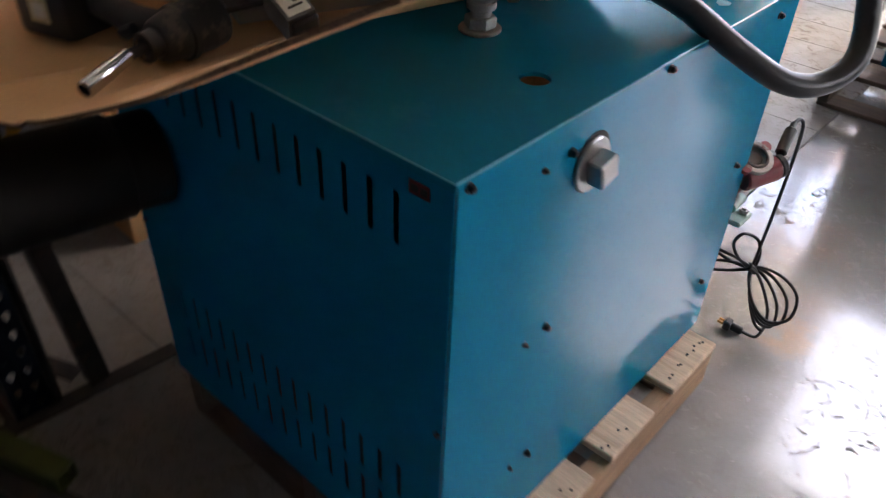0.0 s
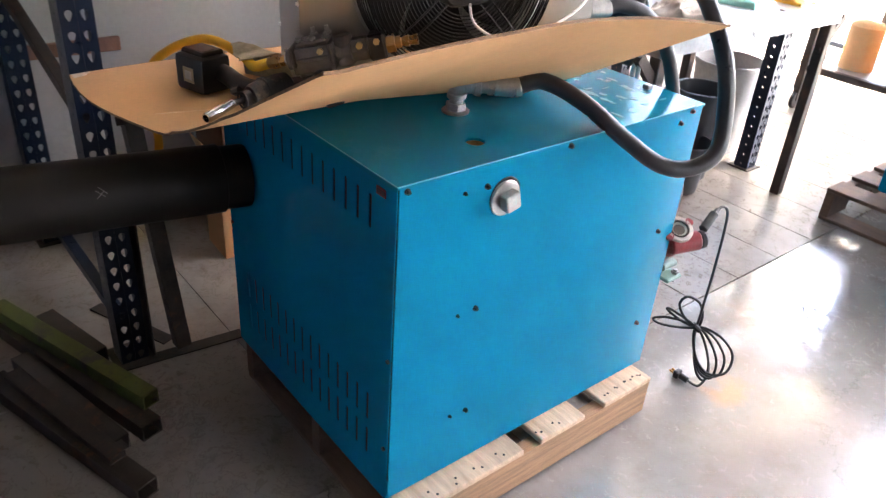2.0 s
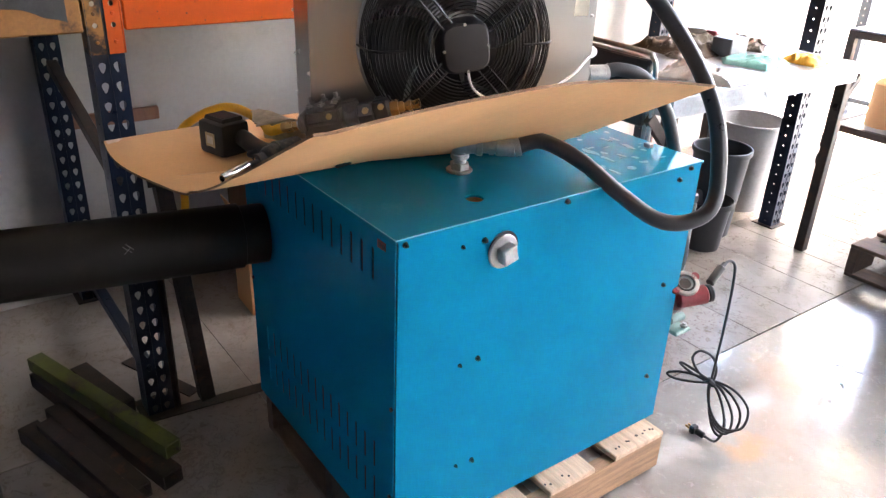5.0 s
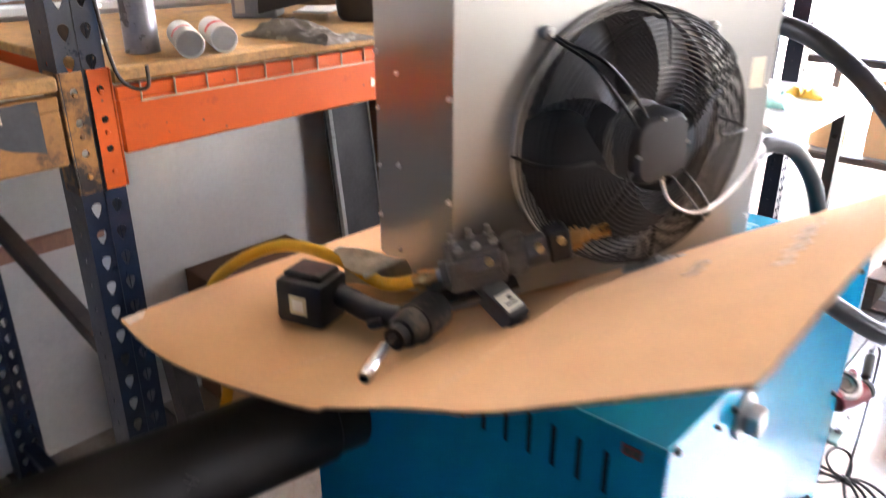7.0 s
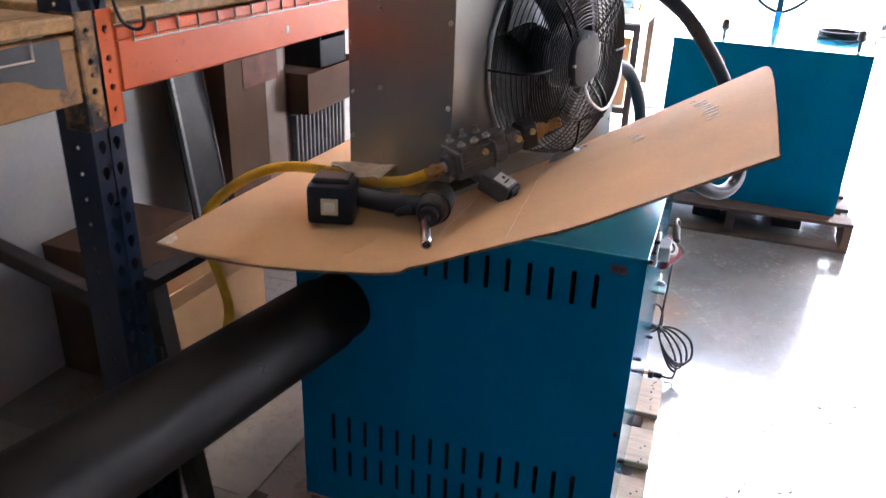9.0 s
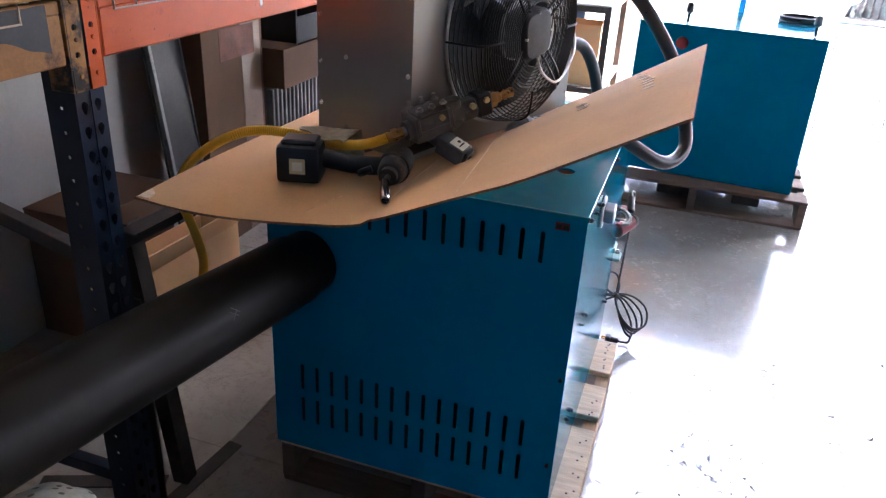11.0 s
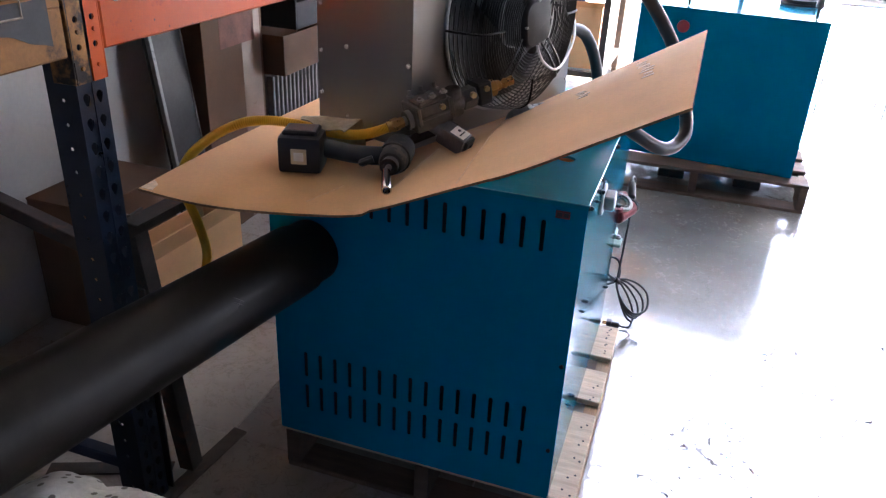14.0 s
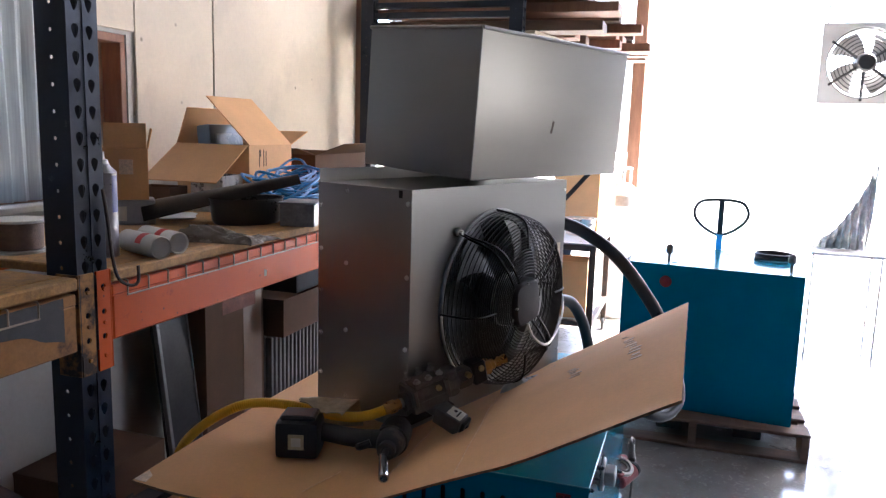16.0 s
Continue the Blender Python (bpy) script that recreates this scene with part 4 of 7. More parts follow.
def heater_foot(u):
    """The lower edge of the fan panel, which follows the bent sheet."""
    return min(FZ - 0.222, max(0.0, card_z(*(HM @ Vector((0, u, 0))).xy) - HZ0 - 0.003))


cells(bm, [HW * i / 24 for i in range(25)], [0, 1], lambda u, v: (0.0, u, heater_foot(u) if v == 0 else FZ - 0.22), (), 0.0015, (1, 0, 0))
holed(bm, us[1], us[2], vs[0], vs[1], round_loop(FY, FZ, 0.198, 48), at, 0.03, (1, 0, 0))
part("fan_panel", bm, GALV, heater, "galvanised front panel round the fan")
for z in (0.05, 0.3, 0.5):
    bm = bmesh.new()
    rod(bm, (0.0, HW - 0.01, z), (0.003, HW - 0.01, z), 0.004, 10)
    part("screw", bm, SCREWHEAD, heater)
for x, zs in ((-HD + 0.010, (0.475, 0.374, 0.276, 0.173, 0.077)), (-0.190, (0.512, 0.349, 0.193, 0.036)), (-0.010, (0.497, 0.340, 0.182))):
    for z in zs:
        bm = bmesh.new()
        rod(bm, (x, 0.0, z), (x, -0.0015, z), 0.0055, 14)
        rod(bm, (x, -0.0015, z), (x, -0.0055, z), 0.0036, 6, 0.001)
        part("screw", bm, SCREWHEAD, heater)
for y in (0.03, 0.50):
    part("foot_rail", boxed((-HD + 0.03, y, -0.0335), (-0.17, y + 0.04, 0.085), 0.002), DARKSTEEL, heater)
part("cable_hole", boxed((-0.036, -0.0008, 0.508), (-0.026, 0.001, 0.524)), INNER, heater)
part("rating_label", boxed((0.0, HW - 0.055, 0.30), (0.0008, HW - 0.02, 0.355)), LABEL, heater, "small pale rating label")

def rounded(bm, x0, prof, half, power, seg=48, turn=0.0):
    """Rings of a rounded square about the fan's axis; prof: (distance along the axis, share of half)."""
    rings = []
    for h, k in prof:
        row = []
        for i in range(seg):
            a = 2 * math.pi * i / seg
            ca, sa = math.cos(a), math.sin(a)
            r = half * k / (abs(ca) ** power + abs(sa) ** power) ** (1 / power)
            row.append(bm.verts.new((x0 + h, FY + r * math.cos(a + turn), FZ + r * math.sin(a + turn))))
        rings.append(row)
    for q, w in zip(rings, rings[1:]):
        for i in range(seg):
            j = (i + 1) % seg
            bm.faces.new((q[i], q[j], w[j], w[i]))
    bm.faces.new(rings[-1])


bm = bmesh.new()
lathe(bm, (-0.03, FY, FZ), (1, 0, 0), [(0, 0.050), (0.012, 0.064), (0.066, 0.064), (0.070, 0.060)], 40)
fan = part("fan_motor", bm, MOTOR, heater, "black fan motor with a squarish cap")
bm = bmesh.new()
lathe(bm, (0.036, FY, FZ), (1, 0, 0), [(0, 0.0645), (0.002, 0.0665), (0.006, 0.0665), (0.008, 0.0645)], 48)
part("motor_band", bm, ZINC, fan, "bright clamped band round the motor")
bm = bmesh.new()
rounded(bm, 0.044, [(0, 0.98), (0.003, 1.02), (0.046, 1.0), (0.054, 0.97), (0.059, 0.88), (0.061, 0.55)], 0.054, 4.2, 48, radians(8))
part("motor_cap", bm, MOTOR, fan)
for k in range(4):
    bm = bmesh.new()
    a = radians(8 + 90 * k)
    rod(bm, (0.098, FY + 0.049 * math.cos(a), FZ + 0.049 * math.sin(a)), (0.1045, FY + 0.049 * math.cos(a), FZ + 0.049 * math.sin(a)), 0.0032, 8)
    part("motor_screw", bm, ZINC, fan)
for k in range(5):
    bm = bmesh.new()
    a0 = 2 * math.pi * k / 5 + 0.55
    rows_ = []
    for i in range(9):
        r = 0.055 + (0.190 - 0.055) * i / 8
        sweep = 0.50 * ((r - 0.055) / 0.14) ** 1.4
        half = 0.46 + 0.06 * i / 8
        line = []
        for j in range(9):
            s_ = j / 8 - 0.5
            a = a0 + sweep + s_ * half * 2
            xx = -0.004 + s_ * (0.085 - 0.035 * i / 8) + 0.008 * math.cos(s_ * 3)
            line.append((xx, FY + r * math.cos(a), FZ + r * math.sin(a)))
        rows_.append(line)
    va = [[bm.verts.new(p) for p in l] for l in rows_]
    vb = [[bm.verts.new((p[0] - 0.0022, p[1], p[2])) for p in l] for l in rows_]
    for i in range(8):
        for j in range(8):
            bm.faces.new((va[i][j], va[i + 1][j], va[i + 1][j + 1], va[i][j + 1]))
            bm.faces.new((vb[i][j + 1], vb[i + 1][j + 1], vb[i + 1][j], vb[i][j]))
    part("fan_blade", bm, BLADE, heater)
# the guard is a deep basket: a flat front of rings, a rounded shoulder and a straight side
RINGS = [(0.098 - 0.010 * (i / 16) ** 2, 0.072 + 0.0072 * i) for i in range(17)] + [(0.083, 0.1935), (0.075, 0.1995), (0.065, 0.2035), (0.054, 0.2060), (0.043, 0.2078), (0.032, 0.2090), (0.021, 0.2100), (0.010, 0.2108)]
for dx, r in RINGS:
    bm = bmesh.new()
    ring(bm, (dx, FY, FZ), (1, 0, 0), r, 0.0015, 56, 5)
    part("guard_wire", bm, GUARD, heater)
bm = bmesh.new()
ring(bm, (0.003, FY, FZ), (1, 0, 0), 0.2135, 0.0045, 64, 8)
part("guard_rim", bm, ZINC, heater)
for k in range(4):
    a = radians(43 + 90 * k)
    ca, sa = math.cos(a), math.sin(a)
    bm = bmesh.new()
    for o in (-0.011, 0.011):
        pts = []
        for r, xx, w in ((0.060, 0.094, 1.0), (0.11, 0.1005, 1.0), (0.155, 0.099, 0.95), (0.188, 0.090, 0.7), (0.206, 0.068, 0.45), (0.220, 0.035, 0.25), (0.238, 0.012, 0.15)):
            pts.append((xx, FY + r * ca - o * w * sa, FZ + r * sa + o * w * ca))
        tube(bm, pts, 0.0026, 6, res=4)
    part("guard_strut", bm, GUARD, heater)
    bm = bmesh.new()
    rod(bm, (0.0, FY + 0.238 * ca, FZ + 0.238 * sa), (0.014, FY + 0.238 * ca, FZ + 0.238 * sa), 0.011, 14, 0.002)
    rod(bm, (0.014, FY + 0.238 * ca, FZ + 0.238 * sa), (0.021, FY + 0.238 * ca, FZ + 0.238 * sa), 0.006, 6)
    part("guard_foot", bm, ZINC, heater)
    a = radians(90 * k + 2)
    ca, sa = math.cos(a), math.sin(a)
    bm = bmesh.new()
    tube(bm, [(xx, FY + r * ca, FZ + r * sa) for r, xx in ((0.130, 0.0975), (0.165, 0.0955), (0.190, 0.089), (0.204, 0.070), (0.211, 0.040), (0.2155, 0.004))], 0.0026, 6, res=4)
    part("guard_stay", bm, GUARD, heater)
bm = bmesh.new()
tube(bm, [(0.098, FY + 0.008, FZ - 0.052), (0.110, FY + 0.020, FZ - 0.088), (0.108, FY + 0.085, FZ - 0.118), (0.080, FY + 0.180, FZ - 0.112), (0.045, FY + 0.275, FZ - 0.080), (0.012, HW - 0.015, FZ - 0.048), (-0.010, HW + 0.010, FZ - 0.042), (-0.035, HW + 0.018, FZ - 0.042)], 0.0031, 8)
part("motor_cable", bm, CABLEWHITE, heater, "white motor cable")
bm = bmesh.new()
lathe(bm, (-0.035, HW - 0.001, FZ - 0.042), (0, 1, 0), [(0, 0.015), (0.010, 0.016), (0.022, 0.014), (0.030, 0.008)], 18)
part("cable_gland", bm, CABLEWHITE, heater, "white plastic cable gland")
# water connections on the far end
for z in (0.40, 0.150):
    bm = bmesh.new()
    y = HW
    rod(bm, (-0.07, y - 0.002, z), (-0.07, y + 0.03, z), 0.0165, 18)
    rod(bm, (-0.07, y + 0.006, z), (-0.07, y + 0.018, z), 0.0215, 6)
    rod(bm, (-0.07, y + 0.03, z), (-0.07, y + 0.075, z), 0.0205, 18, 0.0015)
    part("hose_coupling", bm, ZINC, heater, "galvanised crimped hose coupling")

# brushed steel tank on top of the heater, leaning back a little
TM = pose(-0.757, 0.705, 1.524, 0, 0, -23.0) @ pose(0, 0, 0, 0, 3.4, 0)
tank = thing("steel_tank", "brushed stainless steel tank resting on the heater", "tank", m=TM)
TD, TL, TH = 0.36, 0.67, 0.345
part("shell", boxed((-TD, 0, 0), (0, TL, TH), 0.006, seg=3), STEEL, tank)
bm = bmesh.new()
for (a, b) in (((-TD, 0), (0, 0)), ((0, 0), (0, TL)), ((0, TL), (-TD, TL)), ((-TD, TL), (-TD, 0))):
    rod(bm, (a[0], a[1], TH - 0.003), (b[0], b[1], TH - 0.003), 0.0045, 8)
part("rim_weld", bm, STEEL, tank)
bm = bmesh.new()
rod(bm, (-0.001, 0, 0.004), (-0.001, 0, TH - 0.004), 0.003, 6)
part("corner_weld", bm, STEEL, tank)
bm = bmesh.new()
box(bm, (-0.001, -0.004, -0.016), (0.0006, 0.004, 0.016), 0.0, pose(0, 0.315, 0.128, -14, 0, 0))
part("scratch", bm, DARKSTEEL, tank, "dark rub mark")


# ---- pallet rack ----
def upright(p, x, y, h, face=1.0, flip=1):
    """A rack post: front plate with two columns of teardrop holes facing +x, side plates with small round holes."""
    w, d = 0.080, 0.075
    bm = bmesh.new()
    at = lambda u, v: (x, y + u, v)
    n = int(h / 0.0508)
    for i in range(n):
        z0, z1 = i * 0.0508, (i + 1) * 0.0508
        for a, b in ((0.004, 0.0395), (0.0405, 0.076)):
            holed(bm, a, b, z0, z1, round_loop((a + b) / 2, (z0 + z1) / 2 + 0.004, 0.0095, 12, 1.9, 0.5), at, 0.002, (1, 0, 0))
    box(bm, (x - 0.002, y + 0.0395, 0.0), (x + 0.002, y + 0.0405, h))
    for a, b in ((0.0, 0.004), (0.076, w)):
        box(bm, (x - 0.004, y + a, 0.0), (x, y + b, h), 0.0)
    part("post_front", bm, RACK, p)
    for yy in (y, y + w):
        bm = bmesh.new()
        at2 = lambda u, v: (x - u, yy, v)
        sgn = -1.0 if yy == y else 1.0
        cells(bm, [0.004, 0.026], [0.0, h], at2, (), 0.002, (0, sgn, 0))
        cells(bm, [0.050, d], [0.0, h], at2, (), 0.002, (0, sgn, 0))
        for i in range(n):
            z0, z1 = i * 0.0508, (i + 1) * 0.0508
            holed(bm, 0.026, 0.050, z0, z1, round_loop(0.038, (z0 + z1) / 2, 0.0042, 8), at2, 0.002, (0, sgn, 0))
        part("post_side", bm, RACK, p)
    part("foot_plate", boxed((x - 0.10, y - 0.02, 0.0), (x + 0.02, y + 0.10, 0.006), 0.001), DARKSTEEL, p)


def rack_frame(y, x_front, depth, h, zs=(0.16, 0.75, 1.35, 1.95, 2.55), cross=True):
    f = thing("rack_frame", "dark blue perforated pallet rack frame", "rack frame", group="pallet rack")
    upright(f, x_front, y, h)
    upright(f, x_front - depth, y, h)
    for z in zs:
        if z < h:
            part("strut", boxed((x_front - depth + 0.002, y + 0.022, z), (x_front - 0.076, y + 0.058, z + 0.036), 0.003), RACK, f)
    for za, zb in zip(zs, zs[1:]) if cross else ():
        if zb < h:
            bm = bmesh.new()
            q = Vector((x_front - 0.08, y + 0.04, za + 0.05))
            r = Vector((x_front - depth + 0.01, y + 0.04, zb - 0.02))
            L_ = (r - q).length
            ang = math.degrees(math.atan2(-(r - q).z, (r - q).x))
            box(bm, (0, -0.017, -0.018), (L_, 0.017, 0.018), 0.002, Matrix.Translation(q) @ pose(0, 0, 0, 0, ang, 0))
            part("diagonal", bm, RACK, f)
    return f


RX, RY, RD = -1.405, 0.192, 0.86
fr = rack_frame(RY, RX, RD, 2.75, (0.10, 2.30), False)
bm = bmesh.new()
_q, _r = Vector((-1.47, RY + 0.04, 0.742)), Vector((-2.24, RY + 0.04, 0.935))
box(bm, (0, -0.017, -0.018), ((_r - _q).length, 0.017, 0.018), 0.002, Matrix.Translation(_q) @ pose(0, 0, 0, 0, math.degrees(math.atan2(-(_r - _q).z, (_r - _q).x)), 0))
part("diagonal", bm, DARKSTEEL, fr)
rack_frame(3.30, RX + 0.165, RD + 0.04, 2.95, (2.272, 2.328), False)


def beam(y0, y1, z0, z1, mat, label, bracket_mat):
    b = thing("rack_beam", label, "rack beam", group="pallet rack")
    bm = bmesh.new()
    box(bm, (RX - 0.045, y0 + 0.004, z0), (RX + 0.004, y1 - 0.004, z1 - 0.022), 0.004)
    box(bm, (RX - 0.020, y0 + 0.004, z1 - 0.024), (RX + 0.004, y1 - 0.004, z1), 0.003)
    part("rail", bm, mat, b)
    return b


def bracket(p, y_side, z0, z1, mat, sgn):
    bm = bmesh.new()
    # angle wrapped round the post: one leg on its front, one on its flank
    at = lambda u, v: (RX + 0.006, y_side + sgn * u, v)
    us = [-0.036, 0.0]
    cells(bm, us, [z0, z0 + 0.045], at, (), 0.004, (1, 0, 0))
    for k in range(3):
        za = z0 + 0.045 + k * 0.052
        holed(bm, -0.036, 0.0, za, za + 0.052, round_loop(-0.018, za + 0.026, 0.0065, 12), at, 0.004, (1, 0, 0))
    cells(bm, us, [z0 + 0.201, z1], at, (), 0.004, (1, 0, 0))
    lo, hi = sorted((y_side + sgn * 0.001, y_side + sgn * 0.005))
    box(bm, (RX - 0.05, lo, z0), (RX + 0.006, hi, z1), 0.001)
    br = part("bracket", bm, mat, p)
    for k in range(3):
        bm = bmesh.new()
        zc = z0 + 0.03 + k * 0.07
        rod(bm, (RX + 0.004, y_side - sgn * 0.018, zc), (RX + 0.010, y_side - sgn * 0.018, zc), 0.0045, 10, 0.001)
        part("rivet", bm, mat, br)


BZA, BZB = 1.182, 1.300
b1 = beam(RY + 0.085, 3.29, BZA, BZB, ORANGE, "orange painted steel rack beam", ORANGE)
bracket(b1, RY + 0.080, 1.127, 1.335, ORANGE, 1)
b2 = beam(-2.60, RY - 0.004, BZA, BZB, TAN, "worn tan steel rack beam", TAN)
bracket(b2, RY, 1.127, 1.335, TAN_GRIMY, -1)


def ragged(y0, y1, low, high, x, seed):
    """A patch of bare or stained metal on the face of a beam, with an uneven outline."""
    bm = bmesh.new()
    n = 26
    rows = []
    for i in range(n + 1):
        u = i / n
        y = y0 + (y1 - y0) * u
        a, b = low(u) + 0.006 * noise.noise((u * 7, seed, 0.3)), high(u) + 0.002 * noise.noise((u * 9, seed, 4.3))
        rows.append((bm.verts.new((x, y, min(a, b - 0.001))), bm.verts.new((x, y, b))))
    for (a, b), (c, d) in zip(rows, rows[1:]):
        bm.faces.new((a, c, d, b))
    r = bmesh.ops.extrude_face_region(bm, geom=list(bm.faces))
    for e in r["geom"]:
        if isinstance(e, bmesh.types.BMVert):
            e.co.x += 0.0006
    return bm


part("bare_patch", ragged(-0.10, RY - 0.042, lambda u: BZA + 0.078 - 0.052 * u ** 2, lambda u: BZB - 0.003, RX + 0.0041, 2.0), stuff("bare_stained_steel", (0.034, 0.033, 0.034), 0.55, var=0.4, scale=18, wear=(0.10, 0.055, 0.025), wear_scale=20, wear_lo=0.60, wear_hi=0.72), b2, "dark patch worn through the paint")
part("paint_chip", ragged(0.872, 0.884, lambda u: 1.214 + 0.004 * u, lambda u: 1.234 - 0.003 * u, RX + 0.0041, 5.0), LABEL, b1, "pale paint chip")
rear1 = thing("rack_beam", "orange painted steel rack beam along the wall", "rack beam", group="pallet rack")
part("rail", boxed((RX - RD, RY + 0.085, BZA), (RX - RD + 0.045, 3.29, BZB - 0.022), 0.004), ORANGE, rear1)
rear2 = thing("rack_beam", "worn tan steel rack beam along the wall", "rack beam", group="pallet rack")
part("rail", boxed((RX - RD, -2.60, BZA), (RX - RD + 0.045, RY - 0.004, BZB - 0.022), 0.004), TAN, rear2)
# far supports of the rack's southern bay
rack_frame(-2.70, RX, RD, 2.75, (0.16, 1.35, 2.30), False)


def wire_deck(y0, y1, step):
    d = thing("wire_deck", "zinc wire mesh rack deck hooked over the beam", "wire deck", group="wire decks")
    n = int((y1 - y0) / step)
    for i in range(n + 1):
        y = y0 + i * step
        bm = bmesh.new()
        rod(bm, (RX - RD + 0.02, y, BZB + 0.0035), (RX - 0.03, y, BZB + 0.0035), 0.0019, 6)
        tube(bm, [(RX - 0.03, y, BZB + 0.0035), (RX - 0.01, y, BZB + 0.0035), (RX + 0.0048, y, BZB + 0.002), (RX + 0.0056, y, BZB - 0.01), (RX + 0.0056, y, BZB - 0.028)], 0.0019, 6, res=3)
        part("wire", bm, WIRE, d)
    for z, x in ((BZB - 0.029, RX + 0.0056), (BZB + 0.0085, RX - 0.12), (BZB + 0.0085, RX - 0.4)):
        bm = bmesh.new()
        rod(bm, (x, y0 - 0.002, z), (x, y0 + n * step + 0.002, z), 0.0019, 6)
        part("cross_wire", bm, WIRE, d)
    return d


wire_deck(0.325, 1.275, 0.066)
wire_deck(1.36, 2.31, 0.066)
wire_deck(-0.90, 0.15, 0.066)
SZ = 1.3315
for y0, y1 in ((RY + 0.085, 1.82), (1.824, 3.28), (-2.58, RY - 0.006)):
    bm = bmesh.new()
    box(bm, (RX - RD + 0.04, y0, BZB + 0.0115), (RX - 0.03, y1, SZ), 0.003)
    box(bm, (RX - 0.0295, y0, BZB + 0.0065), (RX + 0.009, y1, SZ), 0.004)
    solo("shelf_board", bm, OSB, "stained particle board rack shelf", "shelf board", group="rack shelves")


# ---- hoses, pump and cord at the boiler ----
def hose(label, pts, r, mat, seg=14, ripple=0.0, res=10, ends=None):
    h = thing("hose", label, "hose")
    bm = bmesh.new()
    tube(bm, pts, r, seg, res=res, ripple=ripple)
    part("tube", bm, mat, h)
    for p, q in ((pts[0], pts[1]), (pts[-1], pts[-2])):
        d = (Vector(q) - Vector(p)).normalized()
        bm = bmesh.new()
        rod(bm, Vector(p) - d * 0.002, Vector(p) + d * 0.012, r + 0.0022, 18, 0.001)
        part("ferrule", bm, ends or ZINC, h, "crimped metal ferrule")
    return h


hose("thick black rubber water hose looping over the boiler edge",
     [(-0.593, 0.902, 1.006), (-0.558, 0.953, 1.023), (-0.475, 1.003, 0.990), (-0.391, 1.055, 0.927), (-0.326, 1.105, 0.882), (-0.287, 1.163, 0.875), (-0.266, 1.216, 0.906), (-0.284, 1.247, 0.980),
      (-0.322, 1.257, 1.091), (-0.386, 1.246, 1.197), (-0.469, 1.216, 1.299), (-0.565, 1.220, 1.361), (-0.644, 1.222, 1.385)], 0.0185, RUBBER, 18)
hose("black rubber return hose behind the boiler",
     [(-0.644, 1.222, 1.135), (-0.627, 1.262, 1.143), (-0.596, 1.325, 1.120), (-0.567, 1.390, 1.040), (-0.547, 1.430, 0.930), (-0.530, 1.450, 0.800), (-0.49, 1.47, 0.64), (-0.52, 1.45, 0.48), (-0.56, 1.42, 0.42), (-0.62, 1.395, 0.42)], 0.0175, HOSE2, 16)

pump = thing("circulator_pump", "dark red circulator pump mounted behind the boiler", "pump")
PA = Vector((0.42, -0.30, 0.85)).normalized()
PC = Vector((-0.418, 1.408, 0.590))
bm = bmesh.new()
lathe(bm, PC - PA * 0.105, PA, [(0, 0.026), (0.004, 0.032), (0.03, 0.036), (0.06, 0.032), (0.092, 0.027), (0.098, 0.028)], 24)
part("volute", bm, REDCAST, pump)
bm = bmesh.new()
lathe(bm, PC - PA * 0.008, PA, [(0, 0.020), (0.0, 0.038), (0.008, 0.038), (0.010, 0.036), (0.010, 0.028), (0.004, 0.026), (0.004, 0.016), (-0.03, 0.015)], 32, caps=False)
fl = part("flange", bm, stuff("dirty_cream_flange", (0.50, 0.41, 0.34), 0.5, var=0.25, scale=40), pump, "pale round pump flange")
bm = bmesh.new()
rod(bm, PC - PA * 0.012, PC - PA * 0.0035, 0.0158, 20)
part("bore", bm, OLD_AND_SHADED_WOOD, fl, "rusty bore")
bm = bmesh.new()
ring(bm, PC + PA * 0.0005, PA, 0.024, 0.003, 28, 6)
part("gasket", bm, DARKSTEEL, fl)
for s_ in (-1, 1):
    a_, b_ = frame_of(PA)
    bm = bmesh.new()
    c_ = PC + (a_ * 0.8 + b_ * 0.6) * 0.037 * s_
    rod(bm, c_ - PA * 0.008, c_ + PA * 0.002, 0.012, 16, 0.001)
    part("flange_ear", bm, REDCAST, fl)
bm = bmesh.new()
rod(bm, (-0.43, 1.40, 0.535), (-0.392, 1.475, 0.548), 0.027, 24, 0.004)
part("motor", bm, REDCAST, pump)
bm = bmesh.new()
rod(bm, (-0.392, 1.475, 0.548), (-0.384, 1.490, 0.551), 0.025, 24, 0.004)
part("motor_cap", bm, BLACK, pump)
bm = bmesh.new()
rod(bm, PC - PA * 0.16, PC - PA * 0.10, 0.016, 16)
rod(bm, PC - PA * 0.135, PC - PA * 0.118, 0.023, 6)
part("nipple", bm, ZINC, pump)
bm = bmesh.new()
box(bm, (-0.50, 1.386, 0.43), (-0.40, 1.45, 0.442), 0.003)
rod(bm, (-0.43, 1.386, 0.47), (-0.43, 1.44, 0.47), 0.012, 14)
part("bracket", bm, stuff("green_enamel", (0.22, 0.34, 0.28), 0.5), pump, "small green mounting bracket")
for x, y in ((-0.415, 1.435), (-0.45, 1.43)):
    bm = bmesh.new()
    rod(bm, (x, y, 0.415), (x, y, 0.455), 0.006, 8)
    rod(bm, (x, y, 0.442), (x, y, 0.450), 0.010, 6)
    part("bolt", bm, ZINC, pump)

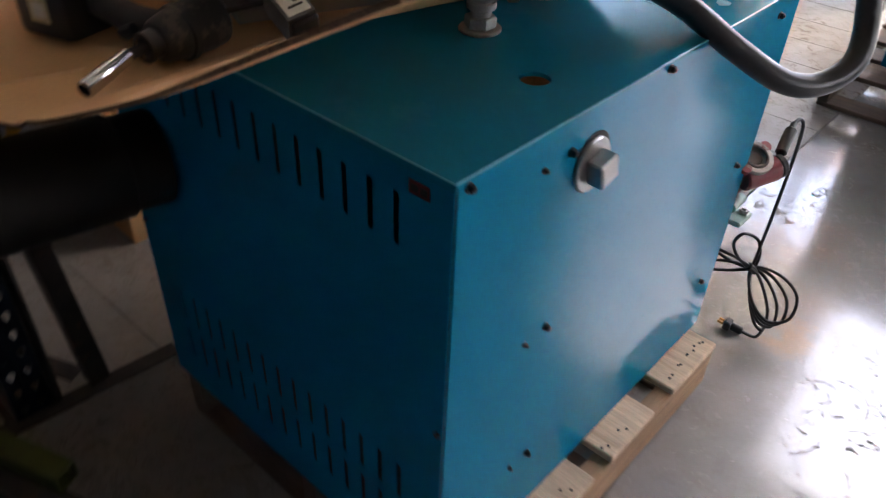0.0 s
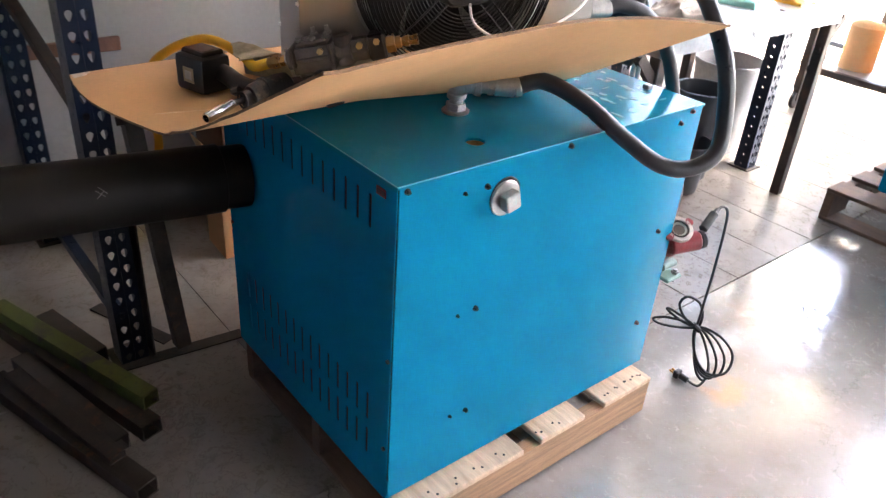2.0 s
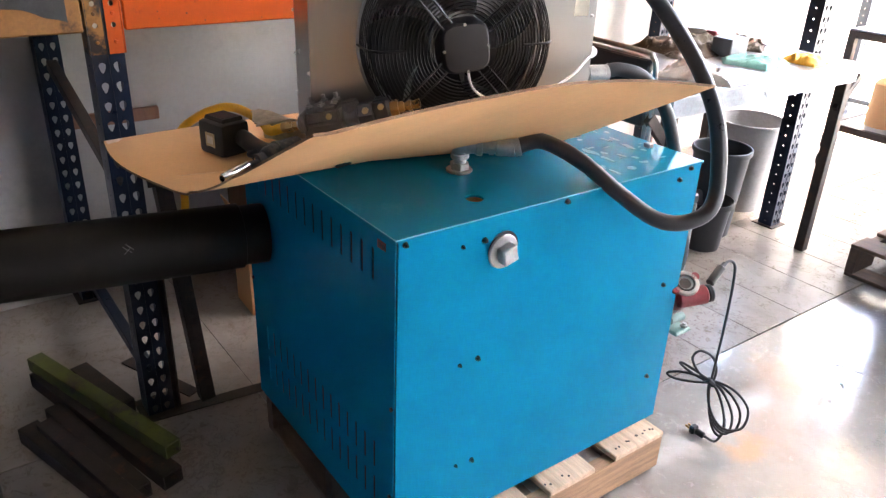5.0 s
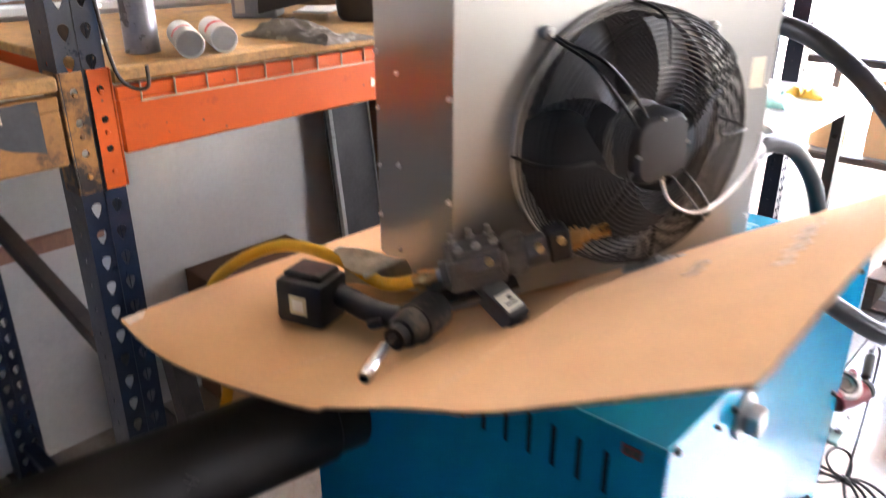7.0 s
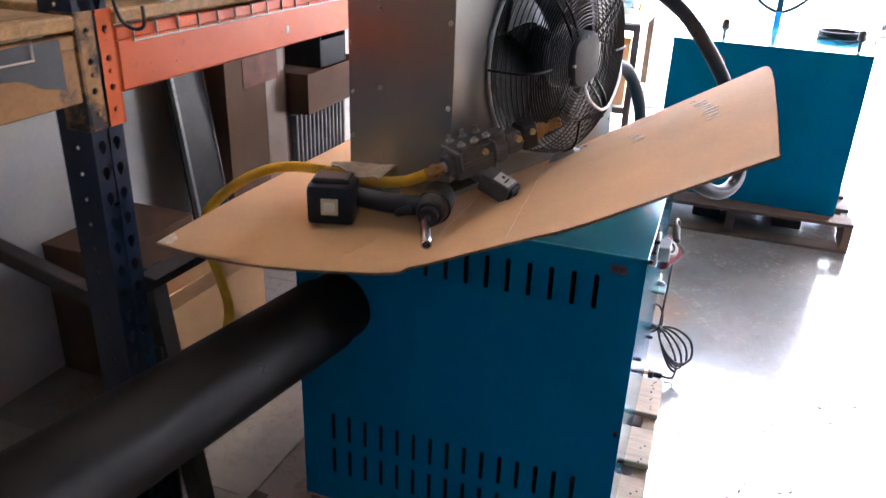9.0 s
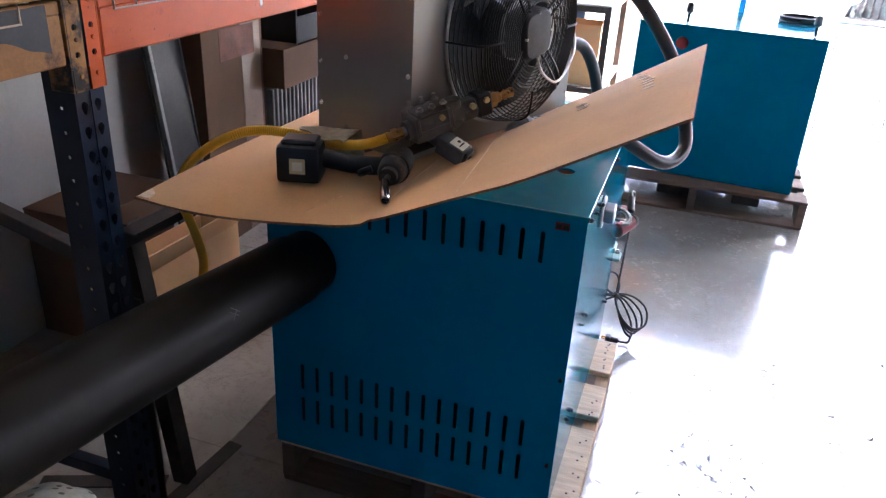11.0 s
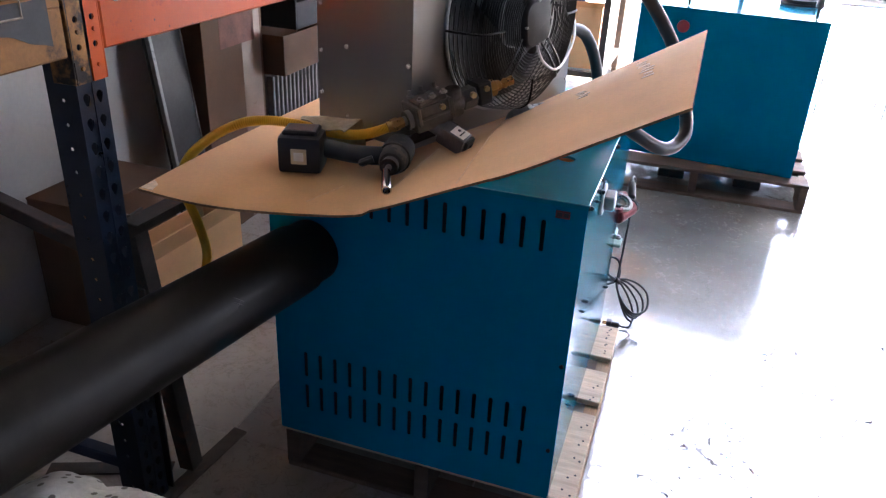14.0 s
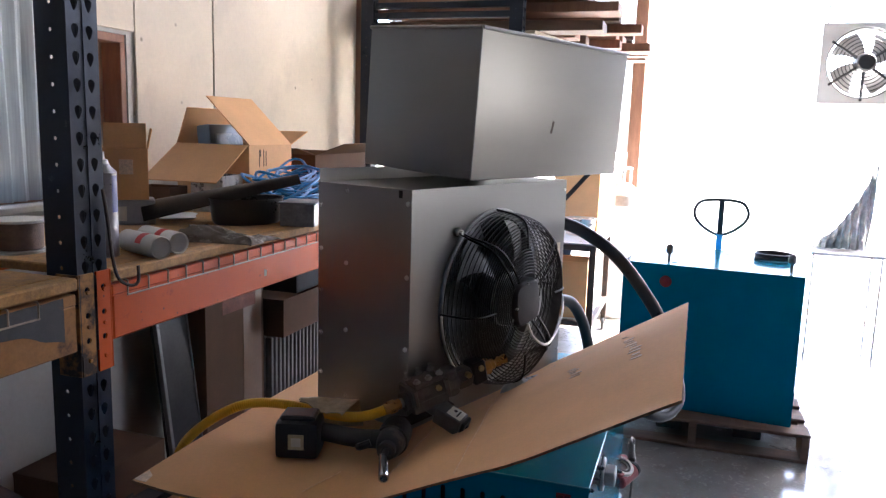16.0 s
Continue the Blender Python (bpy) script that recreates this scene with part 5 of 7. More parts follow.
cord = thing("power_cord", "black power cord coiled and tied, its plug on the floor", "power cord")
bm = bmesh.new()
rod(bm, (-0.395, 1.485, 0.575), (-0.405, 1.545, 0.607), 0.0125, 14, 0.004)
rod(bm, (-0.405, 1.545, 0.607), (-0.408, 1.560, 0.612), 0.007, 10)
part("connector", bm, BLACK, cord, "black moulded connector")
TIE = Vector((-0.405, 1.625, 0.185))
bm = bmesh.new()
tube(bm, [(-0.408, 1.560, 0.612), (-0.405, 1.585, 0.615), (-0.398, 1.602, 0.590), (-0.397, 1.612, 0.50), (-0.40, 1.62, 0.36), TIE], 0.0042, 8)
part("lead", bm, RUBBER, cord)
random.seed(11)
for k in range(7):
    bm = bmesh.new()
    if k < 4:
        d = Vector((0.078 + 0.014 * k, 0.010 * (k - 1.5), -0.145 + 0.014 * k))
        w = Vector((0.25, 0.55, 0.45)).normalized() * (0.022 + 0.009 * k)
    else:
        d = (Vector((-0.035, -0.035, 0.105)), Vector((-0.075, -0.060, 0.045)), Vector((-0.105, -0.075, 0.0)))[k - 4]
        w = (Vector((0.5, 0.6, 0.1)), Vector((0.2, 0.5, -0.6)), Vector((0.2, 0.3, 0.8)))[k - 4].normalized() * (0.030, 0.026, 0.014)[k - 4]
    tube(bm, [TIE, TIE + d * 0.35 + w * 0.9, TIE + d * 0.8 + w, TIE + d * 1.02, TIE + d * 0.8 - w, TIE + d * 0.35 - w * 0.9], 0.0042, 8, closed=True, res=8)
    part("loop", bm, RUBBER, cord)
bm = bmesh.new()
rod(bm, TIE + Vector((-0.008, -0.010, 0.01)), TIE + Vector((0.008, 0.010, -0.012)), 0.011, 10, 0.003)
part("tie", bm, BLACK, cord)
bm = bmesh.new()
tube(bm, [TIE + Vector((0.068, 0.01, -0.10)), TIE + Vector((0.078, 0.0, -0.14)), (-0.330, 1.60, 0.018), (-0.345, 1.597, 0.010), (-0.372, 1.595, 0.012)], 0.0042, 8)
part("tail", bm, RUBBER, cord)
bm = bmesh.new()
rod(bm, (-0.368, 1.595, 0.012), (-0.398, 1.590, 0.016), 0.011, 12, 0.003)
box(bm, (-0.416, 1.576, 0.002), (-0.397, 1.604, 0.030), 0.004)
pg = part("plug", bm, BLACK, cord, "black moulded mains plug")
for y in (1.584, 1.596):
    part("pin", boxed((-0.432, y - 0.0012, 0.013), (-0.415, y + 0.0012, 0.020)), BRASS, pg)

# ---- on the cardboard: impact wrench, valve train, yellow hose, rag ----
wr = thing("impact_wrench", "black cordless impact wrench lying on its side", "power tool")
zc = 0.958
BM = pose(-1.003, 0.335, zc, 0, 0, 16)      # local x along the label side, y backwards
bm = bmesh.new()
box(bm, (-0.045, 0.0, 0.002), (0.045, 0.078, 0.080), 0.011, seg=2)
box(bm, (-0.036, 0.012, 0.078), (0.036, 0.070, 0.090), 0.004)
bt = part("battery", bm, BLACK, wr, "black battery pack", BM)
part("battery_label", boxed((-0.016, -0.0014, 0.024), (0.016, 0.0004, 0.056)), LABEL_OLD, bt, "yellowed square label")
part("label_print", boxed((-0.010, -0.0020, 0.031), (0.010, -0.0012, 0.049)), LABEL, bt)
part("battery_top_print", boxed((-0.028, 0.018, 0.0902), (0.026, 0.060, 0.0910)), stuff("worn_brown_print", (0.075, 0.040, 0.034), 0.55, var=0.5, scale=60), bt)
bm = bmesh.new()
tube(bm, [(-0.985, 0.398, zc + 0.044), (-0.955, 0.402, zc + 0.042), (-0.915, 0.402, zc + 0.040), (-0.875, 0.408, zc + 0.040), (-0.832, 0.425, zc + 0.040)], 0.0195, 14)
part("grip", bm, BLACK, wr)
bm = bmesh.new()
tube(bm, [(-0.885, 0.385, zc + 0.030), (-0.872, 0.376, zc + 0.038), (-0.858, 0.382, zc + 0.044)], 0.008, 8)
part("trigger", bm, BLACK, wr)
AX = Vector((-0.16, 0.98, 0.04)).normalized()
A0 = Vector((-0.819, 0.372, zc + 0.036))
bm = bmesh.new()
lathe(bm, A0, AX, [(0.0, 0.012), (0.002, 0.017), (0.014, 0.018), (0.016, 0.0235), (0.022, 0.027), (0.046, 0.031), (0.0475, 0.0345), (0.056, 0.035), (0.0575, 0.032), (0.085, 0.034), (0.105, 0.033), (0.112, 0.026)], 24)
part("head", bm, stuff("scuffed_tool_housing", (0.022, 0.020, 0.019), 0.42, var=0.4, scale=30, wear=(0.09, 0.075, 0.055), wear_scale=34, wear_lo=0.53, wear_hi=0.60), wr, "scuffed black gear housing")
bm = bmesh.new()
lathe(bm, A0 - AX * 0.003, AX, [(0, 0.0125), (0, 0.0185), (0.004, 0.0185)], 24, caps=False)
part("nose_ring", bm, DARKSTEEL, wr)
bm = bmesh.new()
rod(bm, A0 - AX * 0.034, A0 + AX * 0.002, 0.0065, 12)
part("anvil", bm, DARKSTEEL, wr)
bm = bmesh.new()
SA = Vector((-0.40, 0.91, 0.12)).normalized()
S0 = A0 - AX * 0.026
lathe(bm, S0, -SA, [(0.0, 0.006), (0.001, 0.0092), (0.026, 0.0094), (0.034, 0.0104), (0.074, 0.0104), (0.076, 0.0096), (0.076, 0.0074), (0.056, 0.0068), (0.056, 0.0)], 18, caps=False)
part("socket", bm, CHROME, wr, "long chrome socket")

vt = thing("gas_valve_train", "grey cast gas valves with brass fittings", "valve")
V0 = Vector((-0.826, 0.479, 1.060))
VD = (Vector((-0.652, 0.674, 1.124)) - V0)
VD.normalize()
up = Vector((0, 0, 1)) - VD * VD.z
up.normalize()
side = VD.cross(up)      # towards the camera side
VM = Matrix((( VD.x, side.x, up.x, V0.x), (VD.y, side.y, up.y, V0.y), (VD.z, side.z, up.z, V0.z), (0, 0, 0, 1))) @ Matrix.Scale(1.13, 4)


def vpart(name, mat, fill, label=""):
    bm = bmesh.new()
    fill(bm)
    return part(name, bm, mat, vt, label, VM)


vpart("hose_nut", BRASS, lambda b: (rod(b, (-0.030, 0, 0), (-0.016, 0, 0), 0.0125, 6), rod(b, (-0.016, 0, 0), (-0.006, 0, 0), 0.010, 6)), "brass hose nut")
vpart("nipple", ZINC, lambda b: rod(b, (-0.006, 0, 0), (0.014, 0, 0), 0.009, 16))
vpart("valve_body", GREYCAST, lambda b: (box(b, (0.010, -0.026, -0.026), (0.088, 0.024, 0.022), 0.006, seg=2), rod(b, (0.010, 0, 0), (0.0, 0, 0), 0.018, 20)), "grey cast valve body")
vpart("valve_cover", GREYCAST, lambda b: (box(b, (0.018, -0.029, -0.004), (0.092, 0.027, 0.004), 0.002), box(b, (0.022, -0.024, 0.020), (0.084, 0.022, 0.032), 0.004)))
for i, (x, y) in enumerate(((0.026, -0.018), (0.052, -0.019), (0.078, -0.016), (0.03, 0.015), (0.055, 0.016), (0.08, 0.014))):
    vpart("cover_screw", ZINC, lambda b: (rod(b, (x, y, 0.030), (x, y, 0.046 if i < 3 else 0.040), 0.0042, 8), rod(b, (x, y, 0.0325), (x, y, 0.036), 0.0075, 6)))
vpart("test_port", PALEBRASS, lambda b: rod(b, (0.067, 0.022, 0.012), (0.067, 0.031, 0.012), 0.0058, 6), "brass test port")
_sx = Vector((0.028, 0.052, -0.032)).normalized()
_sy = _sx.cross(Vector((0, 0, 1))).normalized() * -1
_sz = _sx.cross(_sy).normalized()
if _sz.z < 0:
    _sz, _sy = -_sz, -_sy
SM = Matrix(((_sx.x, _sy.x, _sz.x, 0.054), (_sx.y, _sy.y, _sz.y, 0.012), (_sx.z, _sy.z, _sz.z, -0.029), (0, 0, 0, 1)))
vpart("solenoid", GREYCAST, lambda b: (box(b, (0.012, -0.017, -0.018), (0.068, 0.017, 0.018), 0.004, SM, 2), rod(b, SM @ Vector((-0.01, 0, 0)), SM @ Vector((0.014, 0, 0)), 0.014, 16)), "grey solenoid block with a paper label")
vpart("solenoid_cap", BLACK, lambda b: (box(b, (0.0682, -0.016, -0.017), (0.076, 0.016, 0.017), 0.003, SM), rod(b, SM @ Vector((0.074, 0, 0)), SM @ Vector((0.079, 0, 0)), 0.006, 6)), "black solenoid end cap")
vpart("solenoid_label", LABEL, lambda b: box(b, (0.034, -0.013, 0.0182), (0.064, 0.013, 0.0190), 0.0, SM), "white paper label")
vpart("label_mark", DARKSTEEL, lambda b: (rod(b, SM @ Vector((0.045, -0.004, 0.0188)), SM @ Vector((0.045, -0.004, 0.0196)), 0.0035, 10), box(b, (0.052, -0.009, 0.0188), (0.055, 0.008, 0.0195), 0.0, SM)))
vpart("flange_plate", GREYCAST, lambda b: box(b, (0.012, -0.034, -0.010), (0.020, 0.032, 0.026), 0.002))
vpart("flange_plate", GREYCAST, lambda b: box(b, (0.082, -0.032, -0.014), (0.090, 0.031, 0.024), 0.002))
vpart("regulator", GREYCAST, lambda b: (rod(b, (0.092, 0, 0), (0.118, 0, 0), 0.019, 20), rod(b, (0.105, 0, -0.025), (0.105, 0, 0.030), 0.017, 20, 0.003), rod(b, (0.118, 0, 0), (0.150, 0, 0), 0.022, 6, 0.003)))
vpart("regulator_cap", PALEBRASS, lambda b: rod(b, (0.137, 0.018, 0.010), (0.137, 0.027, 0.010), 0.0062, 6), "brass cap")
vpart("shutoff", BLACK, lambda b: box(b, (0.150, -0.020, -0.022), (0.182, 0.020, 0.024), 0.004), "black shut-off valve")
vpart("shutoff_cap", PALEBRASS, lambda b: rod(b, (0.168, 0.018, 0.012), (0.168, 0.025, 0.012), 0.0062, 6))
vpart("barb", BRASS, lambda b: (rod(b, (0.182, 0, 0), (0.198, 0, 0), 0.0165, 6, 0.001), lathe(b, (0.198, 0, 0), (1, 0, 0), [(0, 0.011), (0.010, 0.011), (0.012, 0.0085), (0.024, 0.0105), (0.024, 0.008), (0.040, 0.0098), (0.040, 0.005)], 16)), "brass hose barb")
vpart("plate", DARKSTEEL, lambda b: box(b, (-0.02, -0.03, -0.046), (0.10, 0.012, -0.040), 0.001))

hose("yellow corrugated gas hose", [(-0.846, 0.457, 1.053), (-0.864, 0.446, 1.045), (-0.890, 0.442, 1.034), (-0.925, 0.446, 1.024), (-0.965, 0.459, 1.016), (-1.00, 0.470, 1.012), (-1.04, 0.474, 1.014), (-1.10, 0.464, 1.021), (-1.155, 0.455, 1.020), (-1.205, 0.438, 1.010), (-1.255, 0.398, 0.982), (-1.292, 0.358, 0.938),
      (-1.300, 0.340, 0.88), (-1.270, 0.340, 0.80), (-1.243, 0.325, 0.72), (-1.245, 0.27, 0.645), (-1.25, 0.15, 0.62), (-1.25, -0.10, 0.63), (-1.25, -0.40, 0.62), (-1.26, -0.62, 0.45), (-1.28, -0.75, 0.15), (-1.30, -0.85, 0.0125), (-1.30, -1.1, 0.0125)], 0.0103, YELLOW, 12, 0.0010, 22, BRASS)


def crumple(name, label, cat, mat, cx, cy, z0, w, d, h, seed, rz=0.0, n=40):
    bm = bmesh.new()
    g = {}
    for i in range(n + 1):
        for j in range(n + 1):
            u, v = i / n - 0.5, j / n - 0.5
            edge = max(0.0, 1 - (2 * max(abs(u), abs(v))) ** 4)
            q = noise.noise((u * 4 + seed, v * 4, seed * 1.7)) + 0.5 * noise.noise((u * 9 + seed, v * 9, 3.1))
            fold = 1 - abs(noise.noise((u * 5 + seed * 2.3, v * 2.2, seed)))
            z = h * edge * (0.18 + 0.34 * (0.5 + 0.5 * q) + 0.60 * fold ** 3) * (0.75 + 0.5 * noise.noise((u * 2.1, v * 2.1, seed + 4))) + 0.003
            o = 0.14 * noise.noise((u * 3, v * 3, seed + 9))
            g[i, j] = bm.verts.new(((u + o) * w, (v + o * 0.7) * d, max(0.0015, z)))
    for i in range(n):
        for j in range(n):
            bm.faces.new((g[i, j], g[i + 1, j], g[i + 1, j + 1], g[i, j + 1]))
    r = bmesh.ops.extrude_face_region(bm, geom=list(bm.faces))
    for e in r["geom"]:
        if isinstance(e, bmesh.types.BMVert):
            e.co.z = max(0.0, e.co.z - 0.0015)
    return solo(name, bm, mat, label, cat, m=pose(cx, cy, z0, 0, 0, rz))


# a stiff scrap of canvas, draped over the hose and down onto the sheet behind it
bm = bmesh.new()
g = {}
for i in range(17):
    for j in range(13):
        u, v = i / 16, j / 12
        w_ = noise.noise((u * 4.2, v * 3.1, 7.3))
        x = -1.064 + 0.124 * u - 0.012 * v + 0.006 * w_
        y = 0.462 - 0.040 * u + v * (0.035 + 0.105 * u) + 0.008 * noise.noise((u * 6, v * 2, 1.1))
        lie = card_z(x, y) + 0.004
        top = 1.0310 + 0.005 * math.sin(8 * u + 0.6) * (1 - v) + 0.005 * v + 0.008 * w_ * v
        z = lie + (top - lie) * (1 - max(0.0, (v - 0.72) / 0.28) ** 1.5)
        g[i, j] = bm.verts.new((x, y, z))
for i in range(16):
    for j in range(12):
        bm.faces.new((g[i, j], g[i + 1, j], g[i + 1, j + 1], g[i, j + 1]))
r = bmesh.ops.extrude_face_region(bm, geom=list(bm.faces))
for e in r["geom"]:
    if isinstance(e, bmesh.types.BMVert):
        e.co.z -= 0.0018
solo("rag", bm, stuff("pale_canvas", (0.46, 0.38, 0.27), 0.95, var=0.25, scale=60, fine=400, bump=0.5), "pale canvas scrap draped over the yellow hose", "rag")

# ---- on the rack shelf ----
can = thing("spray_can", "steel spray can with a blue stripe and white nozzle", "spray can", (-1.531, 0.406, SZ))
bm = bmesh.new()
lathe(bm, (0, 0, 0), (0, 0, 1), [(0.0, 0.029), (0.002, 0.0330), (0.006, 0.0320), (0.186, 0.0320), (0.190, 0.0332), (0.193, 0.031), (0.206, 0.018), (0.210, 0.018)], 32)
part("body", bm, stuff("printed_can", (0.30, 0.29, 0.30), 0.33, metal=0.5, var=0.25, scale=24), can)
bm = bmesh.new()
lathe(bm, (0, 0, 0.102), (0, 0, 1), [(0, 0.0323), (0.082, 0.0323)], 40, caps=False)
for f in list(bm.faces):
    c = f.calc_center_median()
    if c.x * 0.75 + c.y * 0.66 < 0.0215:
        bm.faces.remove(f)
part("stripe", bm, BLUEINK, can, "blue printed stripe")
bm = bmesh.new()
lathe(bm, (0, 0, 0.208), (0, 0, 1), [(0, 0.016), (0.010, 0.0155), (0.013, 0.008), (0.028, 0.0075)], 18)
part("nozzle", bm, WHITEP, can, "white nozzle")

for y, x0, rz in ((0.428, -1.393, -24), (0.506, -1.405, -24)):
    tb = thing("caulk_tube", "grubby white plastic cartridge lying on the shelf", "caulk tube", group="cartridges on the shelf", m=pose(x0, y, SZ + 0.0259, 0, 0, rz))
    bm = bmesh.new()
    lathe(bm, (0, 0, 0), (-1, 0, 0), [(0.004, 0.0), (0.004, 0.022), (0.0, 0.0246), (0.002, 0.0259), (0.16, 0.0259), (0.165, 0.022), (0.168, 0.008)], 28, caps=False)
    part("barrel", bm, WHITEP, tb)
    bm = bmesh.new()
    lathe(bm, (-0.168, 0, 0), (-1, 0, 0), [(0, 0.008), (0.05, 0.003)], 12)
    part("tip", bm, WHITEP, tb)
    bm = bmesh.new()
    lathe(bm, (-0.05, 0, 0), (-1, 0, 0), [(0, 0.0262), (0.026, 0.0262)], 28, caps=False)
    for f in list(bm.faces):
        c = f.calc_center_median()
        if c.z < 0.006 or c.y > 0.012:
            bm.faces.remove(f)
    part("print", bm, REDINK, tb, "red printed patch")

crumple("rag", "oil-stained grey rag lying crumpled on the shelf", "rag", RAG, -1.455, 0.735, SZ, 0.27, 0.13, 0.040, 5.0, 8)
bowl = thing("drain_pan", "long dark metal pan on the shelf", "pan", m=pose(-1.600, 1.100, SZ, 0, 0, 72))
bm = bmesh.new()
lathe(bm, (0, 0, 0), (0, 0, 1), [(0.0, 0.0), (0.0, 0.092), (0.01, 0.099), (0.066, 0.106), (0.070, 0.109), (0.068, 0.104), (0.012, 0.095), (0.006, 0.0)], 40, caps=False)
for v in bm.verts:
    v.co.x, v.co.y, v.co.z = v.co.x * 1.18, v.co.y * 0.90, v.co.z * 1.14
part("bowl", bm, stuff("dark_pan_metal", (0.060, 0.057, 0.055), 0.30, metal=0.5, var=0.15), bowl)
trough = thing("metal_trough", "black bent sheet trough resting on the pan", "sheet metal", m=pose(-1.665, 1.063, 1.407, 0, 0, 37) @ pose(0, 0, 0, 0, -12.5, 0))
bm = bmesh.new()
pr = []
for i in range(13):
    a = math.pi * (0.08 + 0.84 * i / 12)
    pr.append((math.cos(a) * 0.052, math.sin(a) * 0.040 - 0.016))
for rr, flip in ((1.0, 0), (0.93, 1)):
    A = [bm.verts.new((-0.235, y * rr * 1.7, z * rr * 1.7)) for y, z in pr]
    B = [bm.verts.new((0.245, y * rr * 0.5, z * rr * 1.0)) for y, z in pr]
    for i in range(12):
        bm.faces.new((A[i], A[i + 1], B[i + 1], B[i]))
    if not flip:
        A0_, B0_ = A, B
for i in range(12):
    bm.faces.new((A0_[i + 1], A0_[i], A[i], A[i + 1]))
    bm.faces.new((B0_[i], B0_[i + 1], B[i + 1], B[i]))
part("trough", bm, stuff("brown_black_sheet", (0.030, 0.021, 0.016), 0.45, spec=0.25, var=0.3, scale=20), trough)

tubbox = thing("plastic_tub", "small clear grey plastic tub", "container", m=pose(-1.425, 1.135, SZ, 0, 0, 15))
bm = bmesh.new()
box(bm, (-0.055, -0.068, 0.0), (0.055, 0.068, 0.070), 0.008, seg=2)
part("tub", bm, stuff("clear_grey_plastic", (0.20, 0.19, 0.18), 0.2, var=0.3, scale=30), tubbox)
part("rim", boxed((-0.059, -0.072, 0.070), (0.059, 0.072, 0.075), 0.002), GREYPANEL, tubbox)


WHITECARD = stuff("white_printed_carton", (0.55, 0.53, 0.50), 0.6, var=0.25, scale=16, wear=(0.14, 0.13, 0.13), wear_scale=14, wear_lo=0.56, wear_hi=0.6)


def carton(label, m, w, d, h, flaps=(), mat=CARD, tape=False):
    """An open carton, width w along x, depth d along y; flaps: (side, length, angle from the vertical outwards)."""
    c = thing("carton", label, "cardboard box", group="cartons", m=m)
    t = 0.004
    for nm, lo, hi in (("panel", (0, 0, 0), (w, t, h)), ("panel", (0, d - t, 0), (w, d, h)), ("panel", (0, t, 0), (t, d - t, h)), ("panel", (w - t, t, 0), (w, d - t, h)), ("bottom", (t, t, 0.001), (w - t, d - t, t))):
        part(nm, boxed(lo, hi, 0.0008), mat, c)
    for sd, L_, ang in flaps:
        bm = bmesh.new()
        if sd in "fb":
            box(bm, (0.003, -t / 2, 0), (w - 0.003, t / 2, L_), 0.0008)
            mm = pose(0, 0 if sd == "f" else d, h, ang if sd == "f" else -ang, 0, 0)
        else:
            box(bm, (-t / 2, 0.003, 0), (t / 2, d - 0.003, L_), 0.0008)
            mm = pose(0 if sd == "l" else w, 0, h, 0, -ang if sd == "l" else ang, 0)
        part("flap", bm, mat, c, m=mm)
    if tape:
        part("tape_scuff", boxed((w - 0.001, d * 0.36, h * 0.52), (w + 0.0012, d * 0.66, h * 0.78), 0.0005), CARD_TORN, c, "torn pale tape patch")
    return c


gb = thing("grey_box", "small grey metal box under a carton", "box", m=pose(-1.885, 0.825, SZ, 0, 0, 41))
part("case", boxed((0.01, 0.005, 0), (0.125, 0.105, 0.075), 0.004), stuff("grey_case_paint", (0.33, 0.33, 0.33), 0.45, var=0.15), gb)
part("plate", boxed((0.02, 0.0038, 0.012), (0.045, 0.0052, 0.055)), LABEL, gb)
tallc = carton("tall narrow brown carton with its flaps up", pose(-1.895, 0.815, SZ + 0.0752, 0, 0, 41), 0.122, 0.10, 0.150, (("l", 0.06, 32), ("r", 0.06, 12), ("f", 0.075, -12), ("b", 0.06, 24)), CARD)
part("tape_scuff", boxed((0.042, -0.0012, 0.075), (0.080, 0.0004, 0.118), 0.0004), CARD_TORN, tallc, "torn shiny tape patch")
big = carton("large open brown carton holding a grey plastic tray", pose(-2.11, 1.43, SZ, 0, 0, 0), 0.31, 0.305, 0.229, (("f", 0.235, 122), ("r", 0.25, -46), ("b", 0.15, 70), ("l", 0.14, -20)), CARD)
bm = bmesh.new()
for y, z0, z1 in ((0.066, 0.150, 0.212), (0.074, 0.188, 0.214), (0.096, 0.150, 0.214), (0.112, 0.152, 0.208)):
    box(bm, (0.3098, y, z0), (0.3106, y + 0.0045, z1))
part("pen_marks", bm, INNER, big, "black marker strokes")
tray = thing("plastic_tray", "grey-blue plastic tray standing in the open carton", "tray", m=pose(-2.085, 1.47, SZ + 0.006, 0, 0, 0) @ pose(0, 0, 0, 0, -6, 0))
bm = bmesh.new()
box(bm, (0.06, 0.0, 0.0), (0.12, 0.22, 0.285), 0.012, seg=2)
part("shell", bm, stuff("grey_blue_plastic", (0.16, 0.22, 0.28), 0.3, var=0.15), tray)
part("rib", boxed((0.118, 0.03, 0.03), (0.126, 0.19, 0.25), 0.004), stuff("grey_blue_plastic_light", (0.22, 0.29, 0.35), 0.3), tray)
carton("low brown carton with one flap open", pose(-2.27, 2.05, SZ, 0, 0, 3), 0.40, 0.62, 0.18, (("f", 0.16, 80), ("r", 0.15, 70)), CARD_SHADED)
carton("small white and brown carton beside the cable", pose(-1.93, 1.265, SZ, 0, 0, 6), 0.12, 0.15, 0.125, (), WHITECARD)
